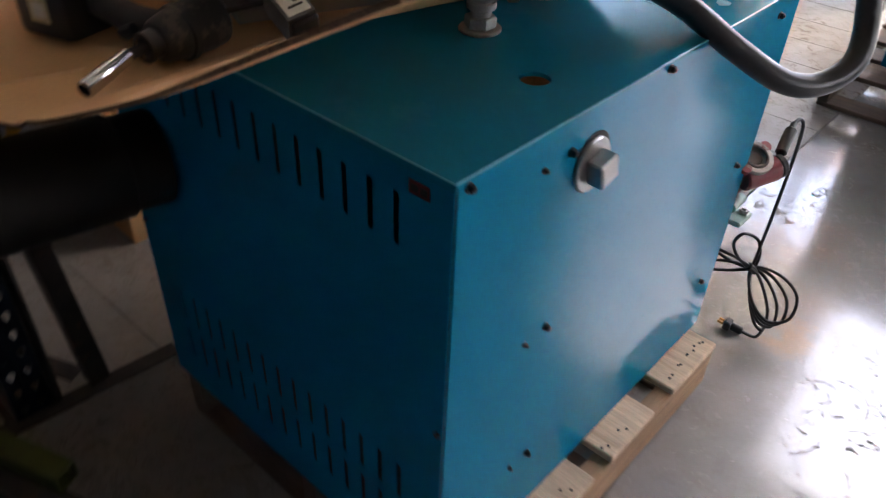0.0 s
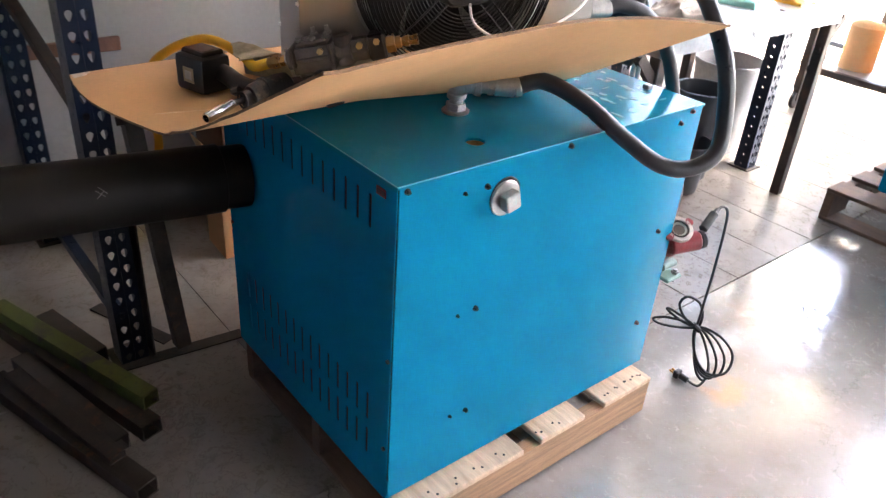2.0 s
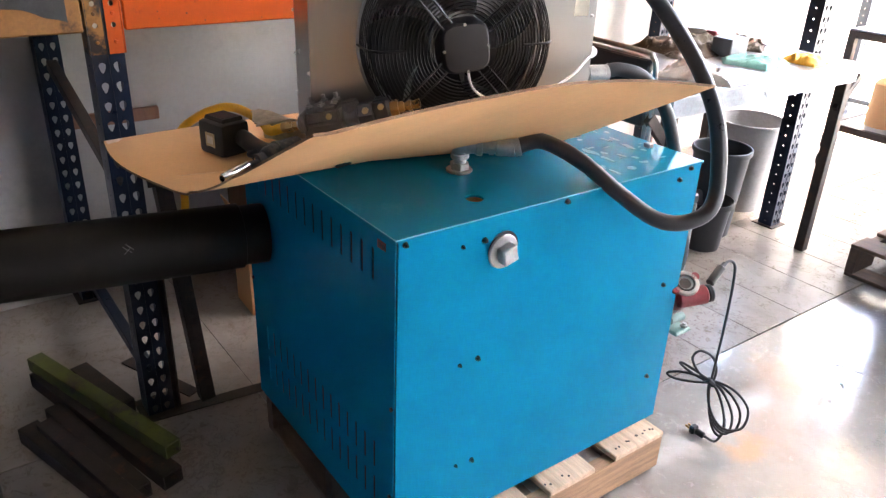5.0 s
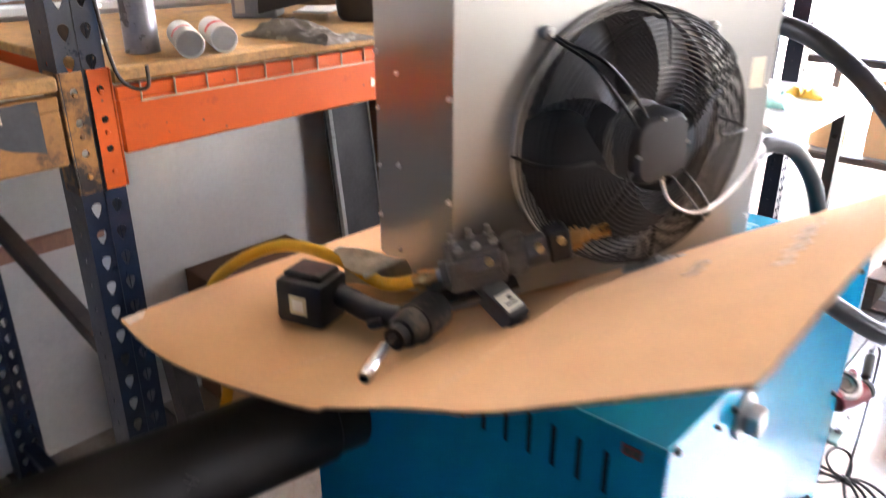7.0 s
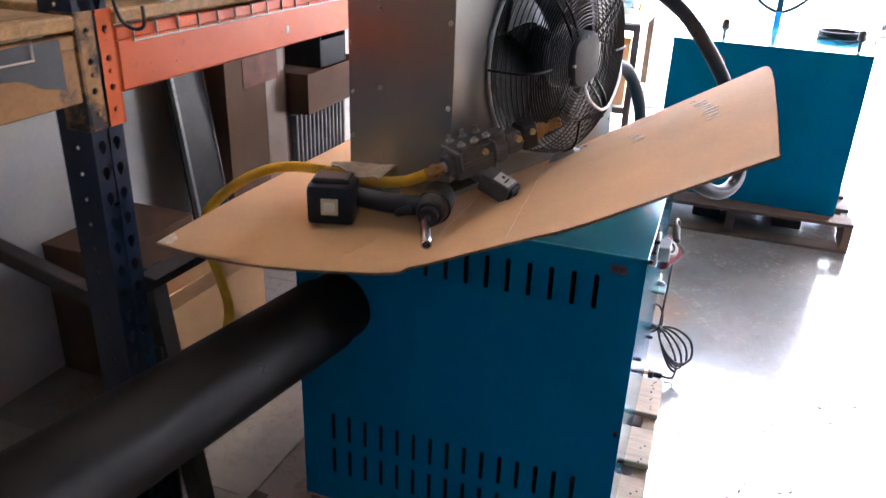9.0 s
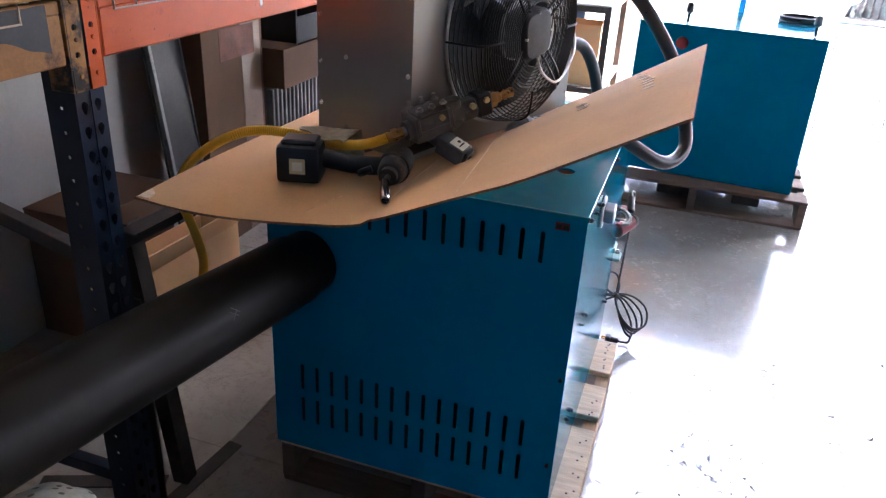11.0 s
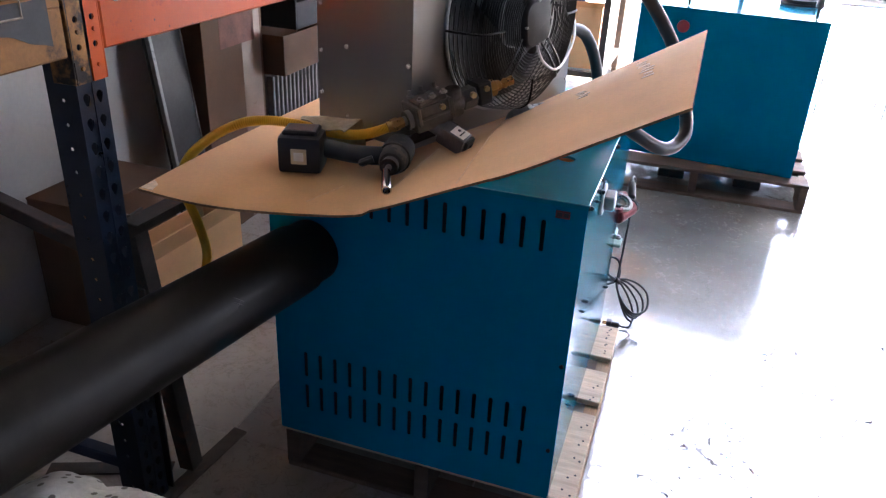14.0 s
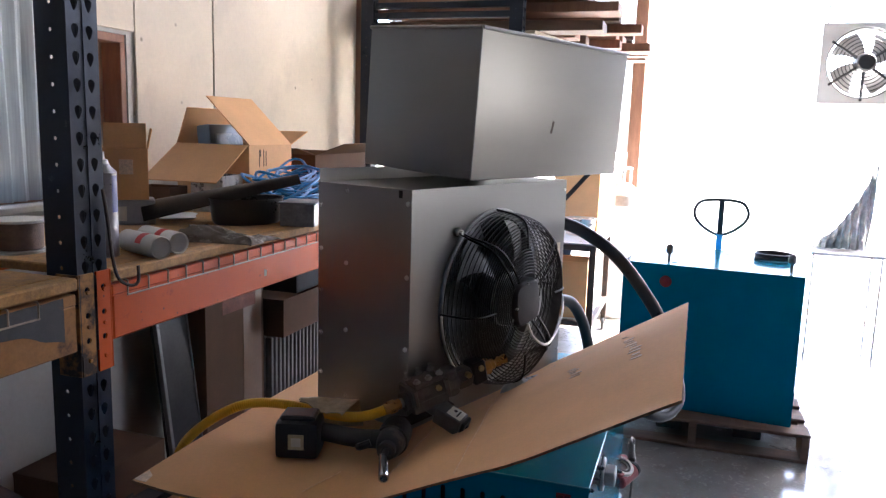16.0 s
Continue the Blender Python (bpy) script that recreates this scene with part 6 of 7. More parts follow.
carton("small carton pushed under a flap, coloured as in shade", pose(-2.09, 1.16, SZ, 0, 0, 8), 0.14, 0.12, 0.085, (), CARD_SHADED)
pap = thing("paper_stack", "loose white papers on the shelf", "paper", m=pose(-1.87, 1.02, SZ, 0, 0, 30))
for k in range(3):
    part("sheet", boxed((0, 0, 0.002 * k), (0.10, 0.16, 0.002 * k + 0.0018), 0.0, pose(0.008 * k, -0.01 * k, 0, 0, 0, 5 * k)), stuff("paper_white", (0.65, 0.65, 0.66), 0.7, var=0.08), pap)

cab = thing("cable_coil", "loosely coiled bright blue cable on the shelf", "cable", (-1.655, 1.46, SZ))
random.seed(3)
for k in range(15):
    bm = bmesh.new()
    R1, R2 = random.uniform(0.065, 0.11), random.uniform(0.15, 0.23)
    tilt = pose(random.uniform(-0.02, 0.02), random.uniform(-0.05, 0.05), 0.062 + 0.0045 * k, random.uniform(-16, 16), random.uniform(-24, 24), random.uniform(-28, 28))
    pts = []
    for i in range(12):
        a = 2 * math.pi * i / 12
        q = tilt @ Vector((math.cos(a) * R1, math.sin(a) * R2 * (1 + 0.1 * math.sin(3 * a + k)), 0.01 * math.sin(2 * a + k)))
        pts.append((q.x, q.y, max(0.006, q.z)))
    tube(bm, pts, 0.0050, 8, closed=True, res=5)
    part("turn", bm, BLUECABLE, cab)
bm = bmesh.new()
tube(bm, [(0.02, -0.17, 0.05), (0.06, -0.24, 0.06), (0.10, -0.30, 0.03), (0.11, -0.36, 0.006)], 0.005, 8)
part("tail", bm, BLUECABLE, cab)

hk = bmesh.new()
tube(hk, [(RX + 0.006, 0.262, 1.50), (RX + 0.010, 0.268, 1.44), (RX + 0.012, 0.276, 1.36), (RX + 0.014, 0.288, 1.315), (RX + 0.022, 0.310, 1.296), (RX + 0.030, 0.328, 1.300), (RX + 0.030, 0.330, 1.335)], 0.0035, 8)
solo("wire_hook", hk, DARKSTEEL, "dark bent wire hook hanging on the rack post", "hook")
reel = thing("cable_reel", "white plastic reel on the shelf", "reel", (-1.74, 0.37, SZ))
bm = bmesh.new()
lathe(bm, (0, 0, 0), (0, 0, 1), [(0, 0.06), (0.006, 0.06), (0.006, 0.035), (0.07, 0.035), (0.07, 0.06), (0.076, 0.06)], 30)
part("spool", bm, WHITEP, reel)
bm = bmesh.new()
lathe(bm, (0, 0, 0.008), (0, 0, 1), [(0, 0.052), (0.06, 0.052)], 30)
part("winding", bm, OLD_AND_SHADED_WOOD, reel)

# ---- under the rack ----
GREYSTRIP = stuff("grey_edge_strip", (0.17, 0.165, 0.16), 0.35, var=0.2)
lean = thing("leaning_sheet", "grey plastic-wrapped sheets leaning on the wall", "sheet", m=pose(-2.10, 1.40, 0, 0, 0, 0) @ pose(0, 0, 0, 0, -7, 0))
part("sheet", boxed((-0.03, 0.0, 0.0), (-0.018, 0.215, 1.12), 0.002), stuff("smoked_sheet", (0.035, 0.033, 0.032), 0.34, var=0.15, bump=0.0, rvar=0.04, spec=0.2), lean)
part("sheet", boxed((-0.015, 0.02, 0.0), (-0.004, 0.205, 1.08), 0.002), stuff("dark_grey_sheet", (0.036, 0.034, 0.034), 0.36, var=0.3, scale=5, bump=0.0, rvar=0.05, spec=0.2), lean)
part("edge_strip", boxed((-0.016, 0.0, 0.0), (0.004, 0.018, 1.13), 0.002), GREYSTRIP, lean)
part("tag", boxed((-0.0045, 0.13, 0.95), (-0.003, 0.18, 1.03)), LABEL, lean)
part("edge_strip", boxed((-0.004, 0.19, 0.0), (0.001, 0.196, 1.08), 0.001), GREYSTRIP, lean)
# these cartons have the shade under the shelf put into their colour
tall = carton("tall brown carton standing under the rack, shade in its colour", pose(-2.33, 1.64, 0, 0, 0, 0), 0.18, 0.45, 1.13, (), CARD_SHADED)
part("print", boxed((0.1795, 0.12, 0.82), (0.1812, 0.38, 0.95)), stuff("faded_carton_print", (0.185, 0.075, 0.048), 0.8, var=0.35, scale=14), tall, "faded red print")
part("tape", boxed((0.1795, 0.28, 0.0), (0.1808, 0.43, 1.12)), stuff("brown_tape", (0.22, 0.13, 0.08), 0.35), tall, "glossy brown tape")
GREYFIN = stuff("dusty_grey_fins", (0.17, 0.155, 0.145), 0.7, var=0.2, scale=20)
rad = thing("finned_radiator", "dark finned radiator on the floor under the rack", "radiator", (-2.28, 2.14, 0))
part("core", boxed((0.0, 0.0, 0.0), (0.10, 0.52, 0.64), 0.004), DARKSTEEL, rad)
for i in range(13):
    part("fin", boxed((0.10, 0.015 + i * 0.039, 0.03), (0.135, 0.033 + i * 0.039, 0.62), 0.003), GREYFIN, rad)
carton("wide brown carton on the radiator, shade in its colour", pose(-2.30, 2.12, 0.641, 0, 0, 0), 0.24, 0.56, 0.18, (), CARD_SHADED)
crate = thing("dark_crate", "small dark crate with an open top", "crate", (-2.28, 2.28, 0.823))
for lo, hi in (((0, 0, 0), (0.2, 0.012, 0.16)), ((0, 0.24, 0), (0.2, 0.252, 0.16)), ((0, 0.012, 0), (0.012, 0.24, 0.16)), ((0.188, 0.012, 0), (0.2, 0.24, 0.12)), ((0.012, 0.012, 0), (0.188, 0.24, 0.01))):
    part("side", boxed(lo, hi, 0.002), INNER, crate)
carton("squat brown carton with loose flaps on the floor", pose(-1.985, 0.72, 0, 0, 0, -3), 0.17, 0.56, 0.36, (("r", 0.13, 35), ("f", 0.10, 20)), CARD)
dk = carton("low brown carton against the wall under the rack, shade in its colour", pose(-2.335, 0.84, 0, 0, 0, 0), 0.27, 0.42, 0.47, (), CARD_SHADED)
part("lid", boxed((-0.002, -0.002, 0.468), (0.272, 0.422, 0.476), 0.002), CARD_SHADED, dk)

stand = thing("pipe_stand", "welded dark angle-iron stand beside the rack post", "stand")


def angle_iron(a, b, w, t, flip=1.0):
    """An angle iron from a to b."""
    a, b = Vector(a), Vector(b)
    bm = bmesh.new()
    d = b - a
    L_ = d.length
    p_, q_ = frame_of(d)
    d.normalize()
    m_ = Matrix(((d.x, p_.x, q_.x, a.x), (d.y, p_.y, q_.y, a.y), (d.z, p_.z, q_.z, a.z), (0, 0, 0, 1)))
    box(bm, (0, 0, 0), (L_, w, t), 0.0006, m_)
    box(bm, (0, 0 if flip > 0 else w - t, t), (L_, t if flip > 0 else w, w), 0.0006, m_)
    return bm


part("leg", angle_iron((-1.385, 0.355, 0.006), (-1.425, 0.305, 0.80), 0.045, 0.005), DARKSTEEL, stand)
part("leg", boxed((-1.47, 0.285, 0.0), (-1.40, 0.292, 0.62), 0.001), DARKSTEEL, stand)
part("foot", angle_iron((-1.43, 0.10, 0.005), (-1.385, 0.56, 0.005), 0.045, 0.005), DARKSTEEL, stand)
part("foot", angle_iron((-1.44, 0.33, 0.0055), (-1.75, 0.20, 0.0055), 0.045, 0.005), DARKSTEEL, stand)
part("arm", angle_iron((-1.43, 0.285, 0.795), (-1.385, 0.52, 0.815), 0.05, 0.005), DARKSTEEL, stand)
bm = bmesh.new()
box(bm, (WX + 0.001, 0.28, 0.672), (WX + 0.020, 0.595, 0.722), 0.003)
solo("wall_batten", bm, BROWNWOOD, "short brown timber batten fixed to the wall", "batten")

def square_tube(a, b, w, h, t=0.004):
    """A hollow square tube from a to b; a and b lie on its underside's middle line."""
    a, b = Vector(a), Vector(b)
    d = (b - a)
    L_ = d.length
    d.normalize()
    p_ = Vector((0, 0, 1)).cross(d).normalized()
    q_ = d.cross(p_)
    m_ = Matrix(((d.x, p_.x, q_.x, a.x), (d.y, p_.y, q_.y, a.y), (d.z, p_.z, q_.z, a.z), (0, 0, 0, 1)))
    bm = bmesh.new()
    box(bm, (0, -w / 2, 0), (L_, w / 2, t), 0.0008, m_)
    box(bm, (0, -w / 2, h - t), (L_, w / 2, h), 0.0008, m_)
    box(bm, (0.0003, -w / 2 + 0.0003, t), (L_ - 0.0003, -w / 2 + t, h - t), 0.0, m_)
    box(bm, (0.0003, w / 2 - t, t), (L_ - 0.0003, w / 2 - 0.0003, h - t), 0.0, m_)
    return bm


for a, b, w, h, mt, lb in (((-1.80, -0.05, 0.052), (-1.13, 0.185, 0.052), 0.050, 0.045, GREENSTEEL, "steel square tube with yellow-green paint on the pile"),
                           ((-1.78, -0.05, 0.0), (-1.07, 0.160, 0.0), 0.060, 0.050, DARKSTEEL, "rusty steel square tube on the floor"),
                           ((-1.50, -0.13, 0.0), (-0.87, 0.075, 0.0), 0.060, 0.050, DARKSTEEL, "rusty steel square tube on the floor"),
                           ((-1.56, -0.05, 0.0), (-1.06, 0.075, 0.0), 0.050, 0.048, DARKSTEEL, "rusty steel square tube on the floor"),
                           ((-1.70, 0.06, 0.0), (-1.42, 0.135, 0.0), 0.055, 0.075, DARKSTEEL, "short rusty steel tube offcut on the floor"),
                           ((-1.46, -0.09, 0.0515), (-0.98, 0.045, 0.0515), 0.045, 0.022, DARKSTEEL, "rusty steel channel lying across the tubes")):
    solo("steel_offcut", square_tube(a, b, w, h), mt, lb, "steel offcut", group="steel offcuts")

drum = thing("dark_drum", "dark steel drum under a pitted slab", "drum", (-1.0, -0.385, 0))
bm = bmesh.new()
lathe(bm, (0, 0, 0), (0, 0, 1), [(0, 0.148), (0.006, 0.152), (0.18, 0.15), (0.19, 0.154), (0.20, 0.15), (0.40, 0.15), (0.41, 0.154), (0.42, 0.15), (0.575, 0.15), (0.58, 0.146)], 36)
part("shell", bm, DARKSTEEL, drum)
bm = bmesh.new()
for i in range(3):
    g = bmesh.ops.create_icosphere(bm, subdivisions=4, radius=1.0)
    ox, oy, sx, sy, sz = ((0.0, -0.01, 0.185, 0.145, 0.058), (0.045, 0.02, 0.12, 0.12, 0.064), (-0.085, 0.03, 0.10, 0.105, 0.060))[i]
    for v in g["verts"]:
        q = v.co.copy()
        k = 1 + 0.12 * noise.noise(q * 2.5 + Vector((i, 0, 0)))
        v.co = Vector((ox + q.x * sx * k, oy + q.y * sy * k, max(0.0, 0.02 + q.z * sz * k)))
solo("insulation_lump", bm, STONE, "pale pitted insulation lump lying on the drum", "insulation", m=pose(-1.0, -0.375, 0.58))


# ---- work table and its clutter ----
tab = thing("work_table", "steel work table with a worn pale top", "table")
TX0, TX1, TY0, TY1, TZ = -1.68, -0.975, 1.97, 3.22, 0.91
part("top", boxed((TX0, TY0, TZ - 0.012), (TX1, TY1, TZ), 0.003), TABLETOP, tab)
for lo, hi in (((TX1 - 0.006, TY0, TZ - 0.085), (TX1, TY1, TZ - 0.0125)), ((TX0, TY0, TZ - 0.085), (TX0 + 0.006, TY1, TZ - 0.0125)), ((TX0 + 0.006, TY1 - 0.006, TZ - 0.085), (TX1 - 0.006, TY1, TZ - 0.0125)), ((TX0 + 0.006, TY0, TZ - 0.085), (TX1 - 0.006, TY0 + 0.006, TZ - 0.0125))):
    part("apron", boxed(lo, hi, 0.001), TABLETOP, tab)
for x in (TX0 + 0.008, TX1 - 0.053):
    for y in (TY0 + 0.01, TY1 - 0.055):
        part("leg", boxed((x, y, 0), (x + 0.045, y + 0.045, TZ - 0.013), 0.003), DARKSTEEL, tab)
for y, s_ in ((TY1 - 0.055, -1), (TY0 + 0.055, 1)):
    bm = bmesh.new()
    box(bm, (-0.012, -0.02, 0.0), (0.012, 0.02, 0.20), 0.001, pose(TX1 - 0.03, y + s_ * 0.002, TZ - 0.215, -45 * s_ * -1, 0, 0))
    part("brace", bm, DARKSTEEL, tab)
crumple("rag", "grey-brown work glove bundle on the table", "rag", RAG_PALE, -1.13, 2.28, TZ, 0.26, 0.20, 0.075, 8.0, 20)
crumple("rag", "dark rag heap on the table", "rag", RAG, -1.50, 2.68, TZ, 0.30, 0.34, 0.09, 13.0, -10)
crumple("rag", "small dark rag heap on the table", "rag", RAG, -1.42, 3.02, TZ, 0.18, 0.20, 0.07, 17.0, 30)
crumple("cloth", "folded pale teal cloth on the table", "cloth", TEAL, -1.19, 2.74, TZ, 0.22, 0.24, 0.045, 21.0, 8)
crumple("plastic_bag", "small yellow plastic bag on the table", "bag", YELLOWBAG, -1.09, 2.96, TZ, 0.15, 0.13, 0.05, 26.0, 0)
rb = thing("red_box", "small red and white box on the table", "box", m=pose(-1.60, 2.90, TZ, 0, 0, 20))
part("case", boxed((-0.09, -0.06, 0.0), (0.05, 0.06, 0.075), 0.004), WHITEP, rb)
part("red_end", boxed((0.0505, -0.06, 0.0), (0.10, 0.06, 0.072), 0.004), REDCAST, rb)
ch = thing("chair", "black padded chair with steel tube frame beside the table", "chair", (-1.205, 1.88, 0))
part("backrest", boxed((-0.185, -0.018, 0.80), (0.185, 0.012, 1.035), 0.014, seg=3), BLACK, ch)
part("seat", boxed((-0.20, 0.02, 0.43), (0.20, 0.40, 0.475), 0.016, seg=3), BLACK, ch)
for k, o in enumerate((0.0, 0.022)):
    bm = bmesh.new()
    w, h = 0.202 - o, 1.055 - o
    tube(bm, [(-w, 0.016, 0.44), (-w, 0.014, 0.80), (-w, 0.0, h - 0.06), (-w + 0.02, 0.0, h - 0.015), (-w + 0.06, 0.0, h), (w - 0.06, 0.0, h), (w - 0.02, 0.0, h - 0.015), (w, 0.0, h - 0.06), (w, 0.014, 0.80), (w, 0.016, 0.44)], 0.0085, 10)
    part("frame_tube", bm, ZINC, ch)
for x in (-0.19, 0.19):
    for y in (0.03, 0.385):
        bm = bmesh.new()
        rod(bm, (x, y, 0.0), (x, y, 0.432), 0.0105, 12)
        part("leg", bm, ZINC, ch)
for x in (-0.14, 0.0, 0.14):
    for z in (0.85, 0.985):
        bm = bmesh.new()
        rod(bm, (x, -0.0175, z), (x, -0.021, z), 0.005, 10)
        part("rivet", bm, ZINC, ch)
bl = thing("block", "grey metal block on the table", "block", (-1.34, 2.78, TZ))
part("body", boxed((-0.05, -0.06, 0), (0.05, 0.06, 0.08), 0.004), GREYPANEL, bl)


def bin_(label, x, y, r0, r1, h, mat):
    b = thing("bin", label, "bin", (x, y, 0), group="bins under the table")
    bm = bmesh.new()
    lathe(bm, (0, 0, 0), (0, 0, 1), [(0, 0.0), (0, r0), (h, r1), (h, r1 + 0.008), (h - 0.02, r1 + 0.008), (h - 0.02, r1), (h, r1 - 0.006), (0.008, r0 - 0.005), (0.008, 0.0)], 32, caps=False)
    part("shell", bm, mat, b)
    bm = bmesh.new()
    ring(bm, (0, 0, h), (0, 0, 1), r1 + 0.003, 0.005, 36, 6)
    part("rim", bm, mat, b)
    return b


bin_("small black plastic bucket under the table", -1.30, 2.80, 0.085, 0.11, 0.24, BINBLACK)
bin_("tall black plastic bin under the table", -1.40, 2.98, 0.105, 0.135, 0.44, BINBLACK)
bin_("tall grey plastic bin beside the table", -1.55, 3.42, 0.13, 0.175, 0.48, BINGREY)
bin_("white plastic bucket under the table", -1.58, 2.70, 0.12, 0.145, 0.36, WHITEP)

# ---- carts and cylinder near the far door ----
ct = thing("steel_cart", "dark steel trolley with a pale top, on casters", "cart")
CX0, CX1, CY0, CY1, CZT = -1.68, -0.895, 4.46, 5.47, 0.86
part("top", boxed((CX0, CY0, CZT - 0.012), (CX1, CY1, CZT), 0.003), TABLETOP, ct)
part("shelf", boxed((CX0 + 0.02, CY0 + 0.02, 0.27), (CX1 - 0.02, CY1 - 0.02, 0.285), 0.002), TABLETOP, ct)
for x in (CX0, CX1 - 0.045):
    for y in (CY0, CY1 - 0.045):
        part("leg", boxed((x, y, 0.13), (x + 0.045, y + 0.045, CZT - 0.013), 0.003), DARKSTEEL, ct)
        bm = bmesh.new()
        rod(bm, (x + 0.01, y + 0.022, 0.055), (x + 0.035, y + 0.022, 0.055), 0.055, 24, 0.006)
        cs = part("caster", bm, BLACK, ct)
        part("fork", boxed((x + 0.004, y + 0.006, 0.05), (x + 0.041, y + 0.038, 0.13), 0.003), DARKSTEEL, cs)
for z in (0.25, CZT - 0.055):
    for lo, hi in (((CX0 + 0.045, CY0, z), (CX1 - 0.045, CY0 + 0.04, z + 0.04)), ((CX1 - 0.04, CY0 + 0.045, z), (CX1, CY1 - 0.045, z + 0.04)), ((CX0, CY0 + 0.045, z), (CX0 + 0.04, CY1 - 0.045, z + 0.04))):
        part("rail", boxed(lo, hi, 0.002), DARKSTEEL, ct)
for x, y, r, h, mt, lb in ((-1.45, 4.7, 0.10, 0.26, CARD, "round brown fibre tub on the trolley"), (-1.2, 4.95, 0.09, 0.22, REDCAST, "dark red canister on the trolley")):
    b = thing("canister", lb, "canister", (x, y, 0.286))
    bm = bmesh.new()
    lathe(bm, (0, 0, 0), (0, 0, 1), [(0, r), (h, r), (h + 0.02, r * 0.8), (h + 0.03, r * 0.4)], 28)
    part("body", bm, mt, b)
carton("brown carton on the trolley shelf", pose(-1.20, 4.56, 0.286, 0, 0, 4), 0.24, 0.30, 0.42, ())
up_ = carton("brown carton strapped shut on top of the trolley", pose(-1.34, 5.16, 0.8605, 0, 0, 3), 0.36, 0.28, 0.50, ())
part("strap", boxed((-0.02, -0.004, -0.30), (0.015, -0.0005, 0.05), 0.0, pose(0.27, 0, 0.46, 0, 40, 0)), BLACK, up_, "black strap")
pl = thing("tin_stack", "stack of shallow tins on the trolley", "tin", (-1.09, 4.98, 0.8605))
for z, r in ((0.0, 0.112), (0.042, 0.118), (0.088, 0.122)):
    bm = bmesh.new()
    lathe(bm, (0, 0, z), (0, 0, 1), [(0, 0.0), (0, r - 0.006), (0.036, r - 0.004), (0.037, r + 0.002), (0.041, r + 0.002), (0.0415, 0.0)], 32, caps=False)
    part("tin", bm, TINSTEEL if z else PLASTER, pl)

cyl = thing("gas_cylinder", "tall white gas cylinder with a grey label", "gas cylinder", (-0.885, 5.98, 0))
bm = bmesh.new()
lathe(bm, (0, 0, 0), (0, 0, 1), [(0, 0.13), (0.03, 0.15), (1.10, 0.15), (1.15, 0.142), (1.19, 0.115), (1.215, 0.07), (1.22, 0.03)], 36)
part("tank", bm, TANKWHITE, cyl)
bm = bmesh.new()
for a in (20, 140, 260):
    box(bm, (-0.004, -0.03, 0), (0.004, 0.03, 0.15), 0.001, pose(0.085 * math.cos(radians(a)), 0.085 * math.sin(radians(a)), 1.19, 0, 0, a))
ring(bm, (0, 0, 1.345), (0, 0, 1), 0.085, 0.010, 32, 8)
part("collar", bm, TANKWHITE, cyl)
bm = bmesh.new()
rod(bm, (0, 0, 1.20), (0, 0, 1.30), 0.018, 12)
rod(bm, (0, 0, 1.30), (0, 0, 1.33), 0.032, 12, 0.004)
part("valve", bm, GREYCAST, cyl, "grey valve")
bm = bmesh.new()
lathe(bm, (0, 0, 1.02), (0, 0, 1), [(0, 0.1506), (0.09, 0.1506)], 36, caps=False)
for f in list(bm.faces):
    c = f.calc_center_median()
    if c.y > -0.05 or c.x < -0.02:
        bm.faces.remove(f)
part("label", bm, stuff("grey_cylinder_label", (0.30, 0.30, 0.29), 0.6, var=0.2, scale=40), cyl, "grey printed label")

# ---- second boiler on its pallet, and the pallet truck behind ----
pallet(1.135, 1.05, 0.155, ((0.0, 0.13), (0.22, 0.35), (0.43, 0.57), (0.65, 0.78), (0.87, 1.0)), OLD_AND_SHADED_WOOD, OLD_AND_SHADED_WOOD, "weathered brown wooden pallet under the far boiler", pose(-0.745, 3.11, 0))
b2 = boiler("blue sheet-steel boiler cabinet standing on a weathered pallet", pose(-0.528, 4.021, 0.1555, 0, 0, -96), False)
bm = bmesh.new()
rod(bm, (0.742, 0.232, 0.705), (0.748, 0.232, 0.705), 0.032, 24, 0.002)
part("plug", bm, REDCAST, b2, "dark red round plug")
for y in (0.23, 0.845):
    bm = bmesh.new()
    rod(bm, (0.66, y, 0.80), (0.66, y, 0.845), 0.008, 10)
    lathe(bm, (0.66, y, 0.845), (0, 0, 1), [(0, 0.010), (0.01, 0.02), (0.045, 0.018), (0.055, 0.010)], 14)
    part("relief_valve", bm, GREYCAST, b2)
bm = bmesh.new()
for k in range(3):
    ring(bm, (0, 0, 0.008 + 0.011 * k), (0, 0, 1), 0.100 - 0.004 * (k % 2), 0.008, 36, 8)
solo("hose_roll", bm, HOSE2, "rolled black hose lying on the far boiler", "hose", m=pose(0.20, 3.74, 0.1555 + 0.80))

jk = thing("pallet_truck", "pallet truck with a looped steering handle", "pallet truck", (-0.10, 4.32, 0))
bm = bmesh.new()
pts = [(k * 0.90 + 0.015, 0, z - 0.048) for k, z in ((0.0, 1.055), (0.09, 1.085), (0.165, 1.145), (0.185, 1.205), (0.15, 1.265), (0.07, 1.283), (0.0, 1.284), (-0.07, 1.283), (-0.15, 1.265), (-0.185, 1.205), (-0.165, 1.145), (-0.09, 1.085))]
tube(bm, pts, 0.011, 10, closed=True, res=5)
part("handle_loop", bm, BLACK, jk)
part("lever_bar", boxed((-0.003, -0.012, 1.00), (0.033, 0.012, 1.232), 0.004), BLACK, jk)
part("shaft", boxed((-0.005, -0.015, 0.34), (0.035, 0.015, 1.01), 0.003), stuff("pale_blue_paint", (0.05, 0.30, 0.55), 0.4), jk)
bm = bmesh.new()
box(bm, (-0.12, -0.08, 0.10), (0.12, 0.09, 0.32), 0.01)
rod(bm, (0, 0, 0.30), (0, 0, 0.42), 0.05, 20)
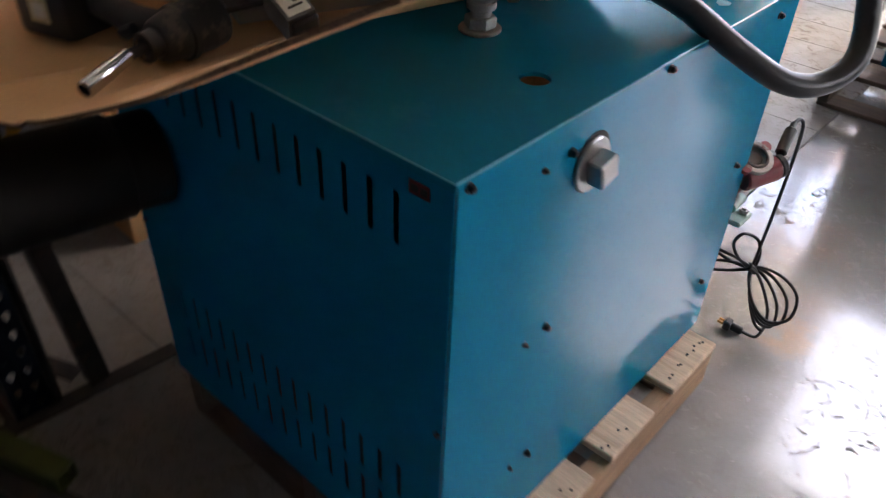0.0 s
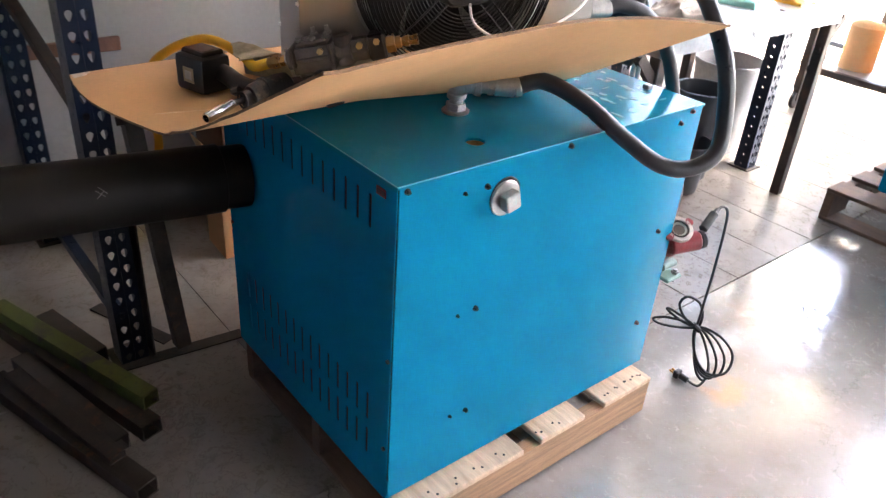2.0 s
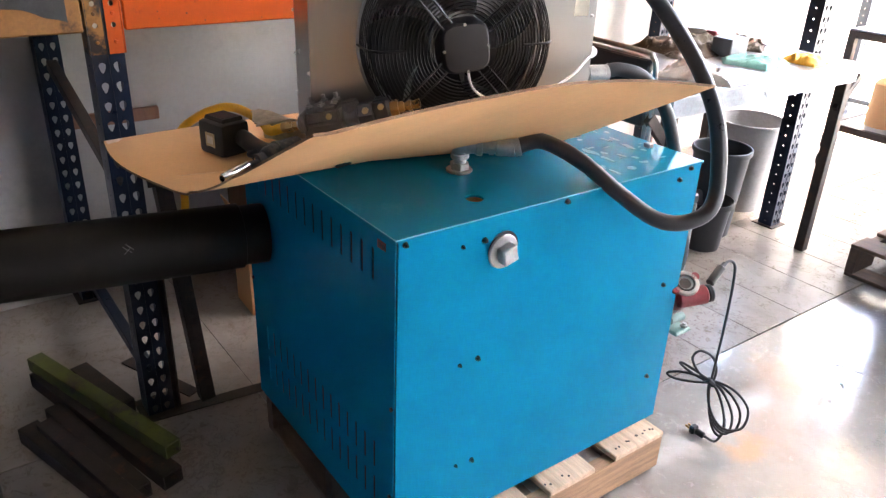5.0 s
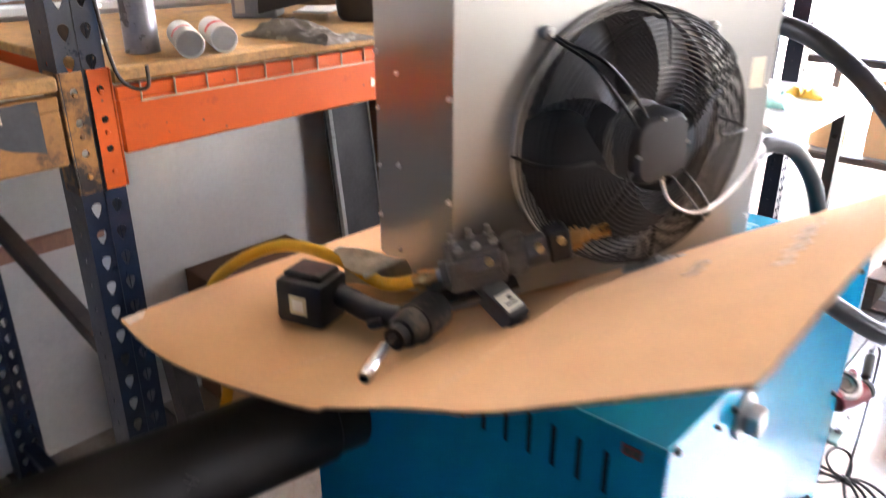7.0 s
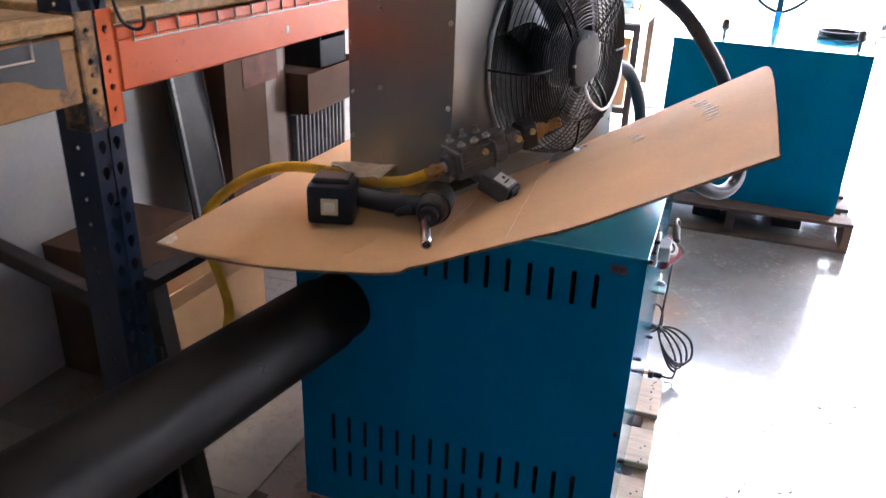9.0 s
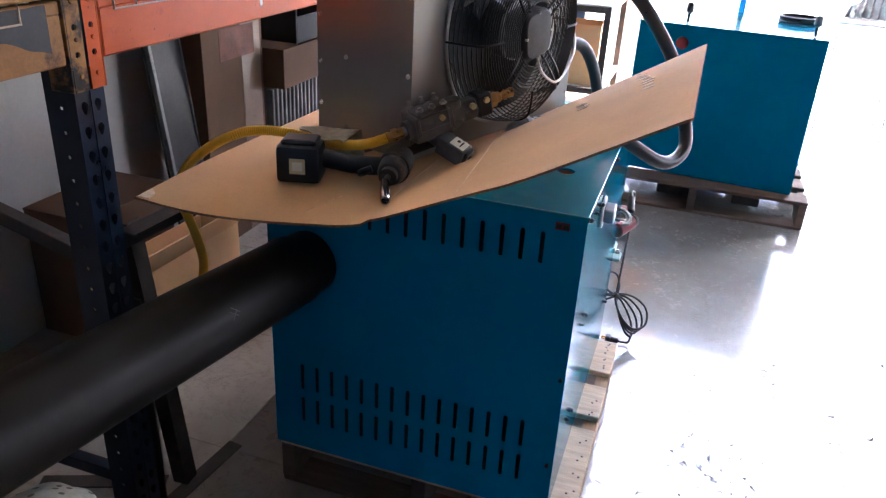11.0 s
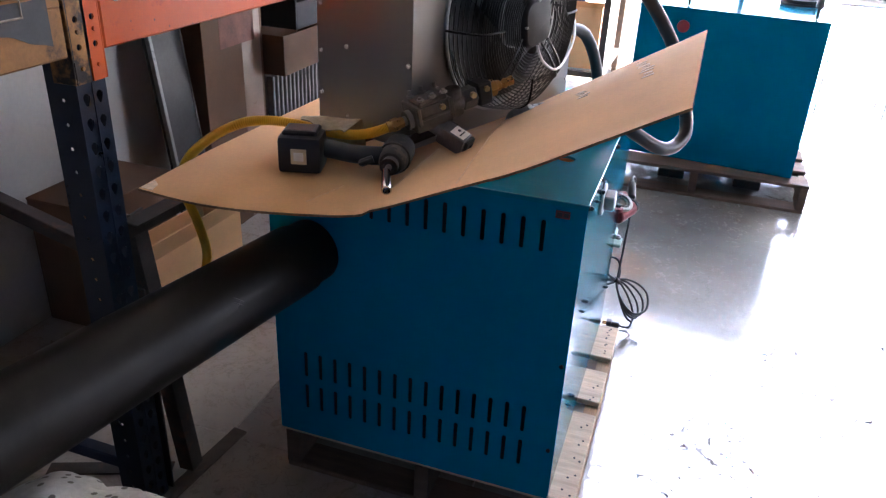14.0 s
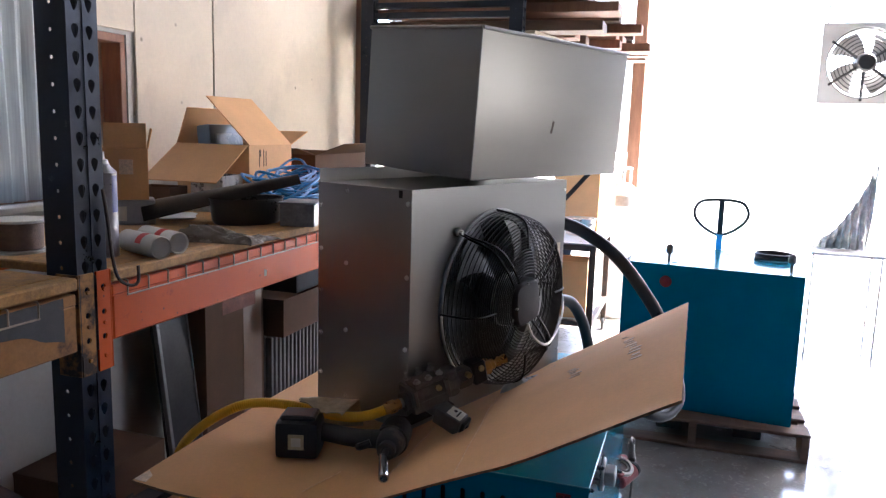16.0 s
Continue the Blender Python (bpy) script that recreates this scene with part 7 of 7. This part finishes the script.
part("pump_block", bm, stuff("truck_blue_paint", (0.03, 0.10, 0.30), 0.4), jk)
for x in (-0.07, 0.07):
    bm = bmesh.new()
    rod(bm, (x - 0.025, 0, 0.09), (x + 0.025, 0, 0.09), 0.09, 24, 0.008)
    part("wheel", bm, BLACK, jk)
for x in (-0.20, 0.20):
    part("fork", boxed((x - 0.07, -1.1, 0.05), (x + 0.07, -0.06, 0.10), 0.006), DARKSTEEL, jk)
part("yoke", boxed((-0.27, -0.10, 0.055), (0.27, -0.055, 0.17), 0.006), DARKSTEEL, jk)

# ---- far door: jamb, hanging fan, plastic film ----
solo("trim", boxed((-0.90, NY - 0.045, 0.0), (-0.785, NY - 0.002, 5.8), 0.004), BROWNWOOD, "brown timber door jamb", "trim", kind="structure")
ef = thing("exhaust_fan", "square panel fan hanging in the open door, paled as by glare", "fan", (1.03, NY - 0.10, 2.30))
bm = bmesh.new()
at = lambda u, v: (u, 0.0, v)
holed(bm, -0.34, 0.34, -0.34, 0.34, round_loop(0, 0, 0.285, 40), at, 0.05, (0, -1, 0))
# white here puts the door's glare into the panel's colour
part("panel", bm, TANKWHITE, ef)
for k in range(4):
    bm = bmesh.new()
    a0 = 2 * math.pi * k / 4 + 0.4
    rows_ = []
    for i in range(6):
        r = 0.05 + 0.215 * i / 5
        rows_.append([(r * math.cos(a0 + (j / 5 - 0.5) * 1.0 + 0.4 * i / 5), 0.03 + 0.06 * (j / 5 - 0.5), r * math.sin(a0 + (j / 5 - 0.5) * 1.0 + 0.4 * i / 5)) for j in range(6)])
    va_ = [[bm.verts.new(p) for p in l] for l in rows_]
    vb_ = [[bm.verts.new((p[0], p[1] + 0.003, p[2])) for p in l] for l in rows_]
    for i in range(5):
        for j in range(5):
            bm.faces.new((va_[i][j], va_[i + 1][j], va_[i + 1][j + 1], va_[i][j + 1]))
            bm.faces.new((vb_[i][j + 1], vb_[i + 1][j + 1], vb_[i + 1][j], vb_[i][j]))
    # blades lightened to grey for the same glare
    part("fan_blade", bm, BINGREY, ef)
for r in (0.09, 0.12, 0.15, 0.18, 0.21, 0.24, 0.27, 0.295):
    bm = bmesh.new()
    ring(bm, (0, -0.05, 0), (0, 1, 0), r, 0.004, 40, 5)
    part("guard_ring", bm, BINBLACK, ef)
bm = bmesh.new()
rod(bm, (0, -0.16, 0), (0, 0.04, 0), 0.075, 24, 0.012)
part("motor", bm, BINBLACK, ef)
for a in (35, 145, 215, 270, 325):
    bm = bmesh.new()
    rod(bm, (0, -0.05, 0), (0.32 * math.cos(radians(a)), -0.03, 0.32 * math.sin(radians(a))), 0.012, 8)
    part("strut", bm, BINBLACK, ef)
for x in (-0.30, 0.30):
    bm = bmesh.new()
    rod(bm, (x, 0.02, 0.33), (x, 0.02, 1.60), 0.006, 8)
    rod(bm, (x, 0.02, 1.594), (x, 0.13, 1.64), 0.006, 8)
    part("hanger", bm, ZINC, ef)
# added support for the film; its white stands in for the door's glare
plinth = thing("white_table", "added table under the film, white to merge with the glare", "table", (0.62, 5.35, 0))
part("top", boxed((0, 0, 0.775), (0.52, 0.4, 0.80), 0.004), CABLEWHITE, plinth)
for x in (0.01, 0.48):
    for y in (0.01, 0.36):
        part("leg", boxed((x, y, 0.0), (x + 0.016, y + 0.016, 0.7745), 0.003), CABLEWHITE, plinth)
bm = bmesh.new()
random.seed(9)
n = 40
g = {}
for i in range(n + 1):
    for j in range(17):
        u, v = i / n, j / 16
        top = 0.10 + 0.60 * u ** 1.6
        fold = 0.030 * math.sin(u * 46 + 5 * v) * (1 - 0.4 * v)
        x = 0.02 + u * 0.40 + v * 0.05 * (1 - u)
        y = 0.10 + fold + 0.12 * (1 - v) + 0.03 * noise.noise((u * 6, v * 6, 0))
        g[i, j] = bm.verts.new((x, y, top * v))
for i in range(n):
    for j in range(16):
        bm.faces.new((g[i, j], g[i + 1, j], g[i + 1, j + 1], g[i, j + 1]))
r = bmesh.ops.extrude_face_region(bm, geom=list(bm.faces))
for e in r["geom"]:
    if isinstance(e, bmesh.types.BMVert):
        e.co.y += 0.012
solo("plastic_film", bm, CLEARFILM, "crumpled clear plastic film heaped on the table", "plastic film", m=pose(0.63, 5.42, 0.801))

# ---- timber on the upper rack ----
ub = thing("rack_beam", "dark blue upper rack beam carrying timber", "rack beam", group="pallet rack")
part("rail", boxed((RX + 0.12, 3.385, 2.10), (RX + 0.165, 5.60, 2.19), 0.003), RACK, ub)
ub = thing("rack_beam", "dark blue upper rack beam along the wall", "rack beam", group="pallet rack")
part("rail", boxed((RX - RD + 0.125, 3.385, 2.10), (RX - RD + 0.17, 5.60, 2.19), 0.003), RACK, ub)
rack_frame(5.60, RX + 0.165, RD + 0.04, 2.95, (0.16, 1.35, 2.20), False)
solo("deck_board", boxed((-0.42, 0.0, 0), (0.0, 1.75, 0.018), 0.002), PLASTER, "pale board laid on the upper rack", "board", m=pose(-1.19, 3.42, 2.192, 0, 0, -11))
random.seed(21)
for layer in range(6):
    y = 3.45 + random.uniform(0.0, 0.12)
    while y < 5.3:
        w = random.uniform(0.14, 0.26)
        if random.random() < (0.9 if layer < 4 else 0.65):
            x1 = -0.72 - 0.05 * layer + random.uniform(-0.30, 0.12)
            x0 = -2.28 + random.uniform(0.0, 0.08)
            solo("plank", boxed((x0, 0, 0), (x1, w, 0.058), 0.004, pose(0, 0, 0, 0, 0, random.uniform(-1.0, 1.0))), BROWNWOOD if random.random() < 0.6 else OLD_AND_SHADED_WOOD, "brown timber plank stored on the rack", "plank", group="stored planks", m=pose(0, y, 2.2115 + 0.0595 * layer))
        y += w + random.uniform(0.03, 0.16)
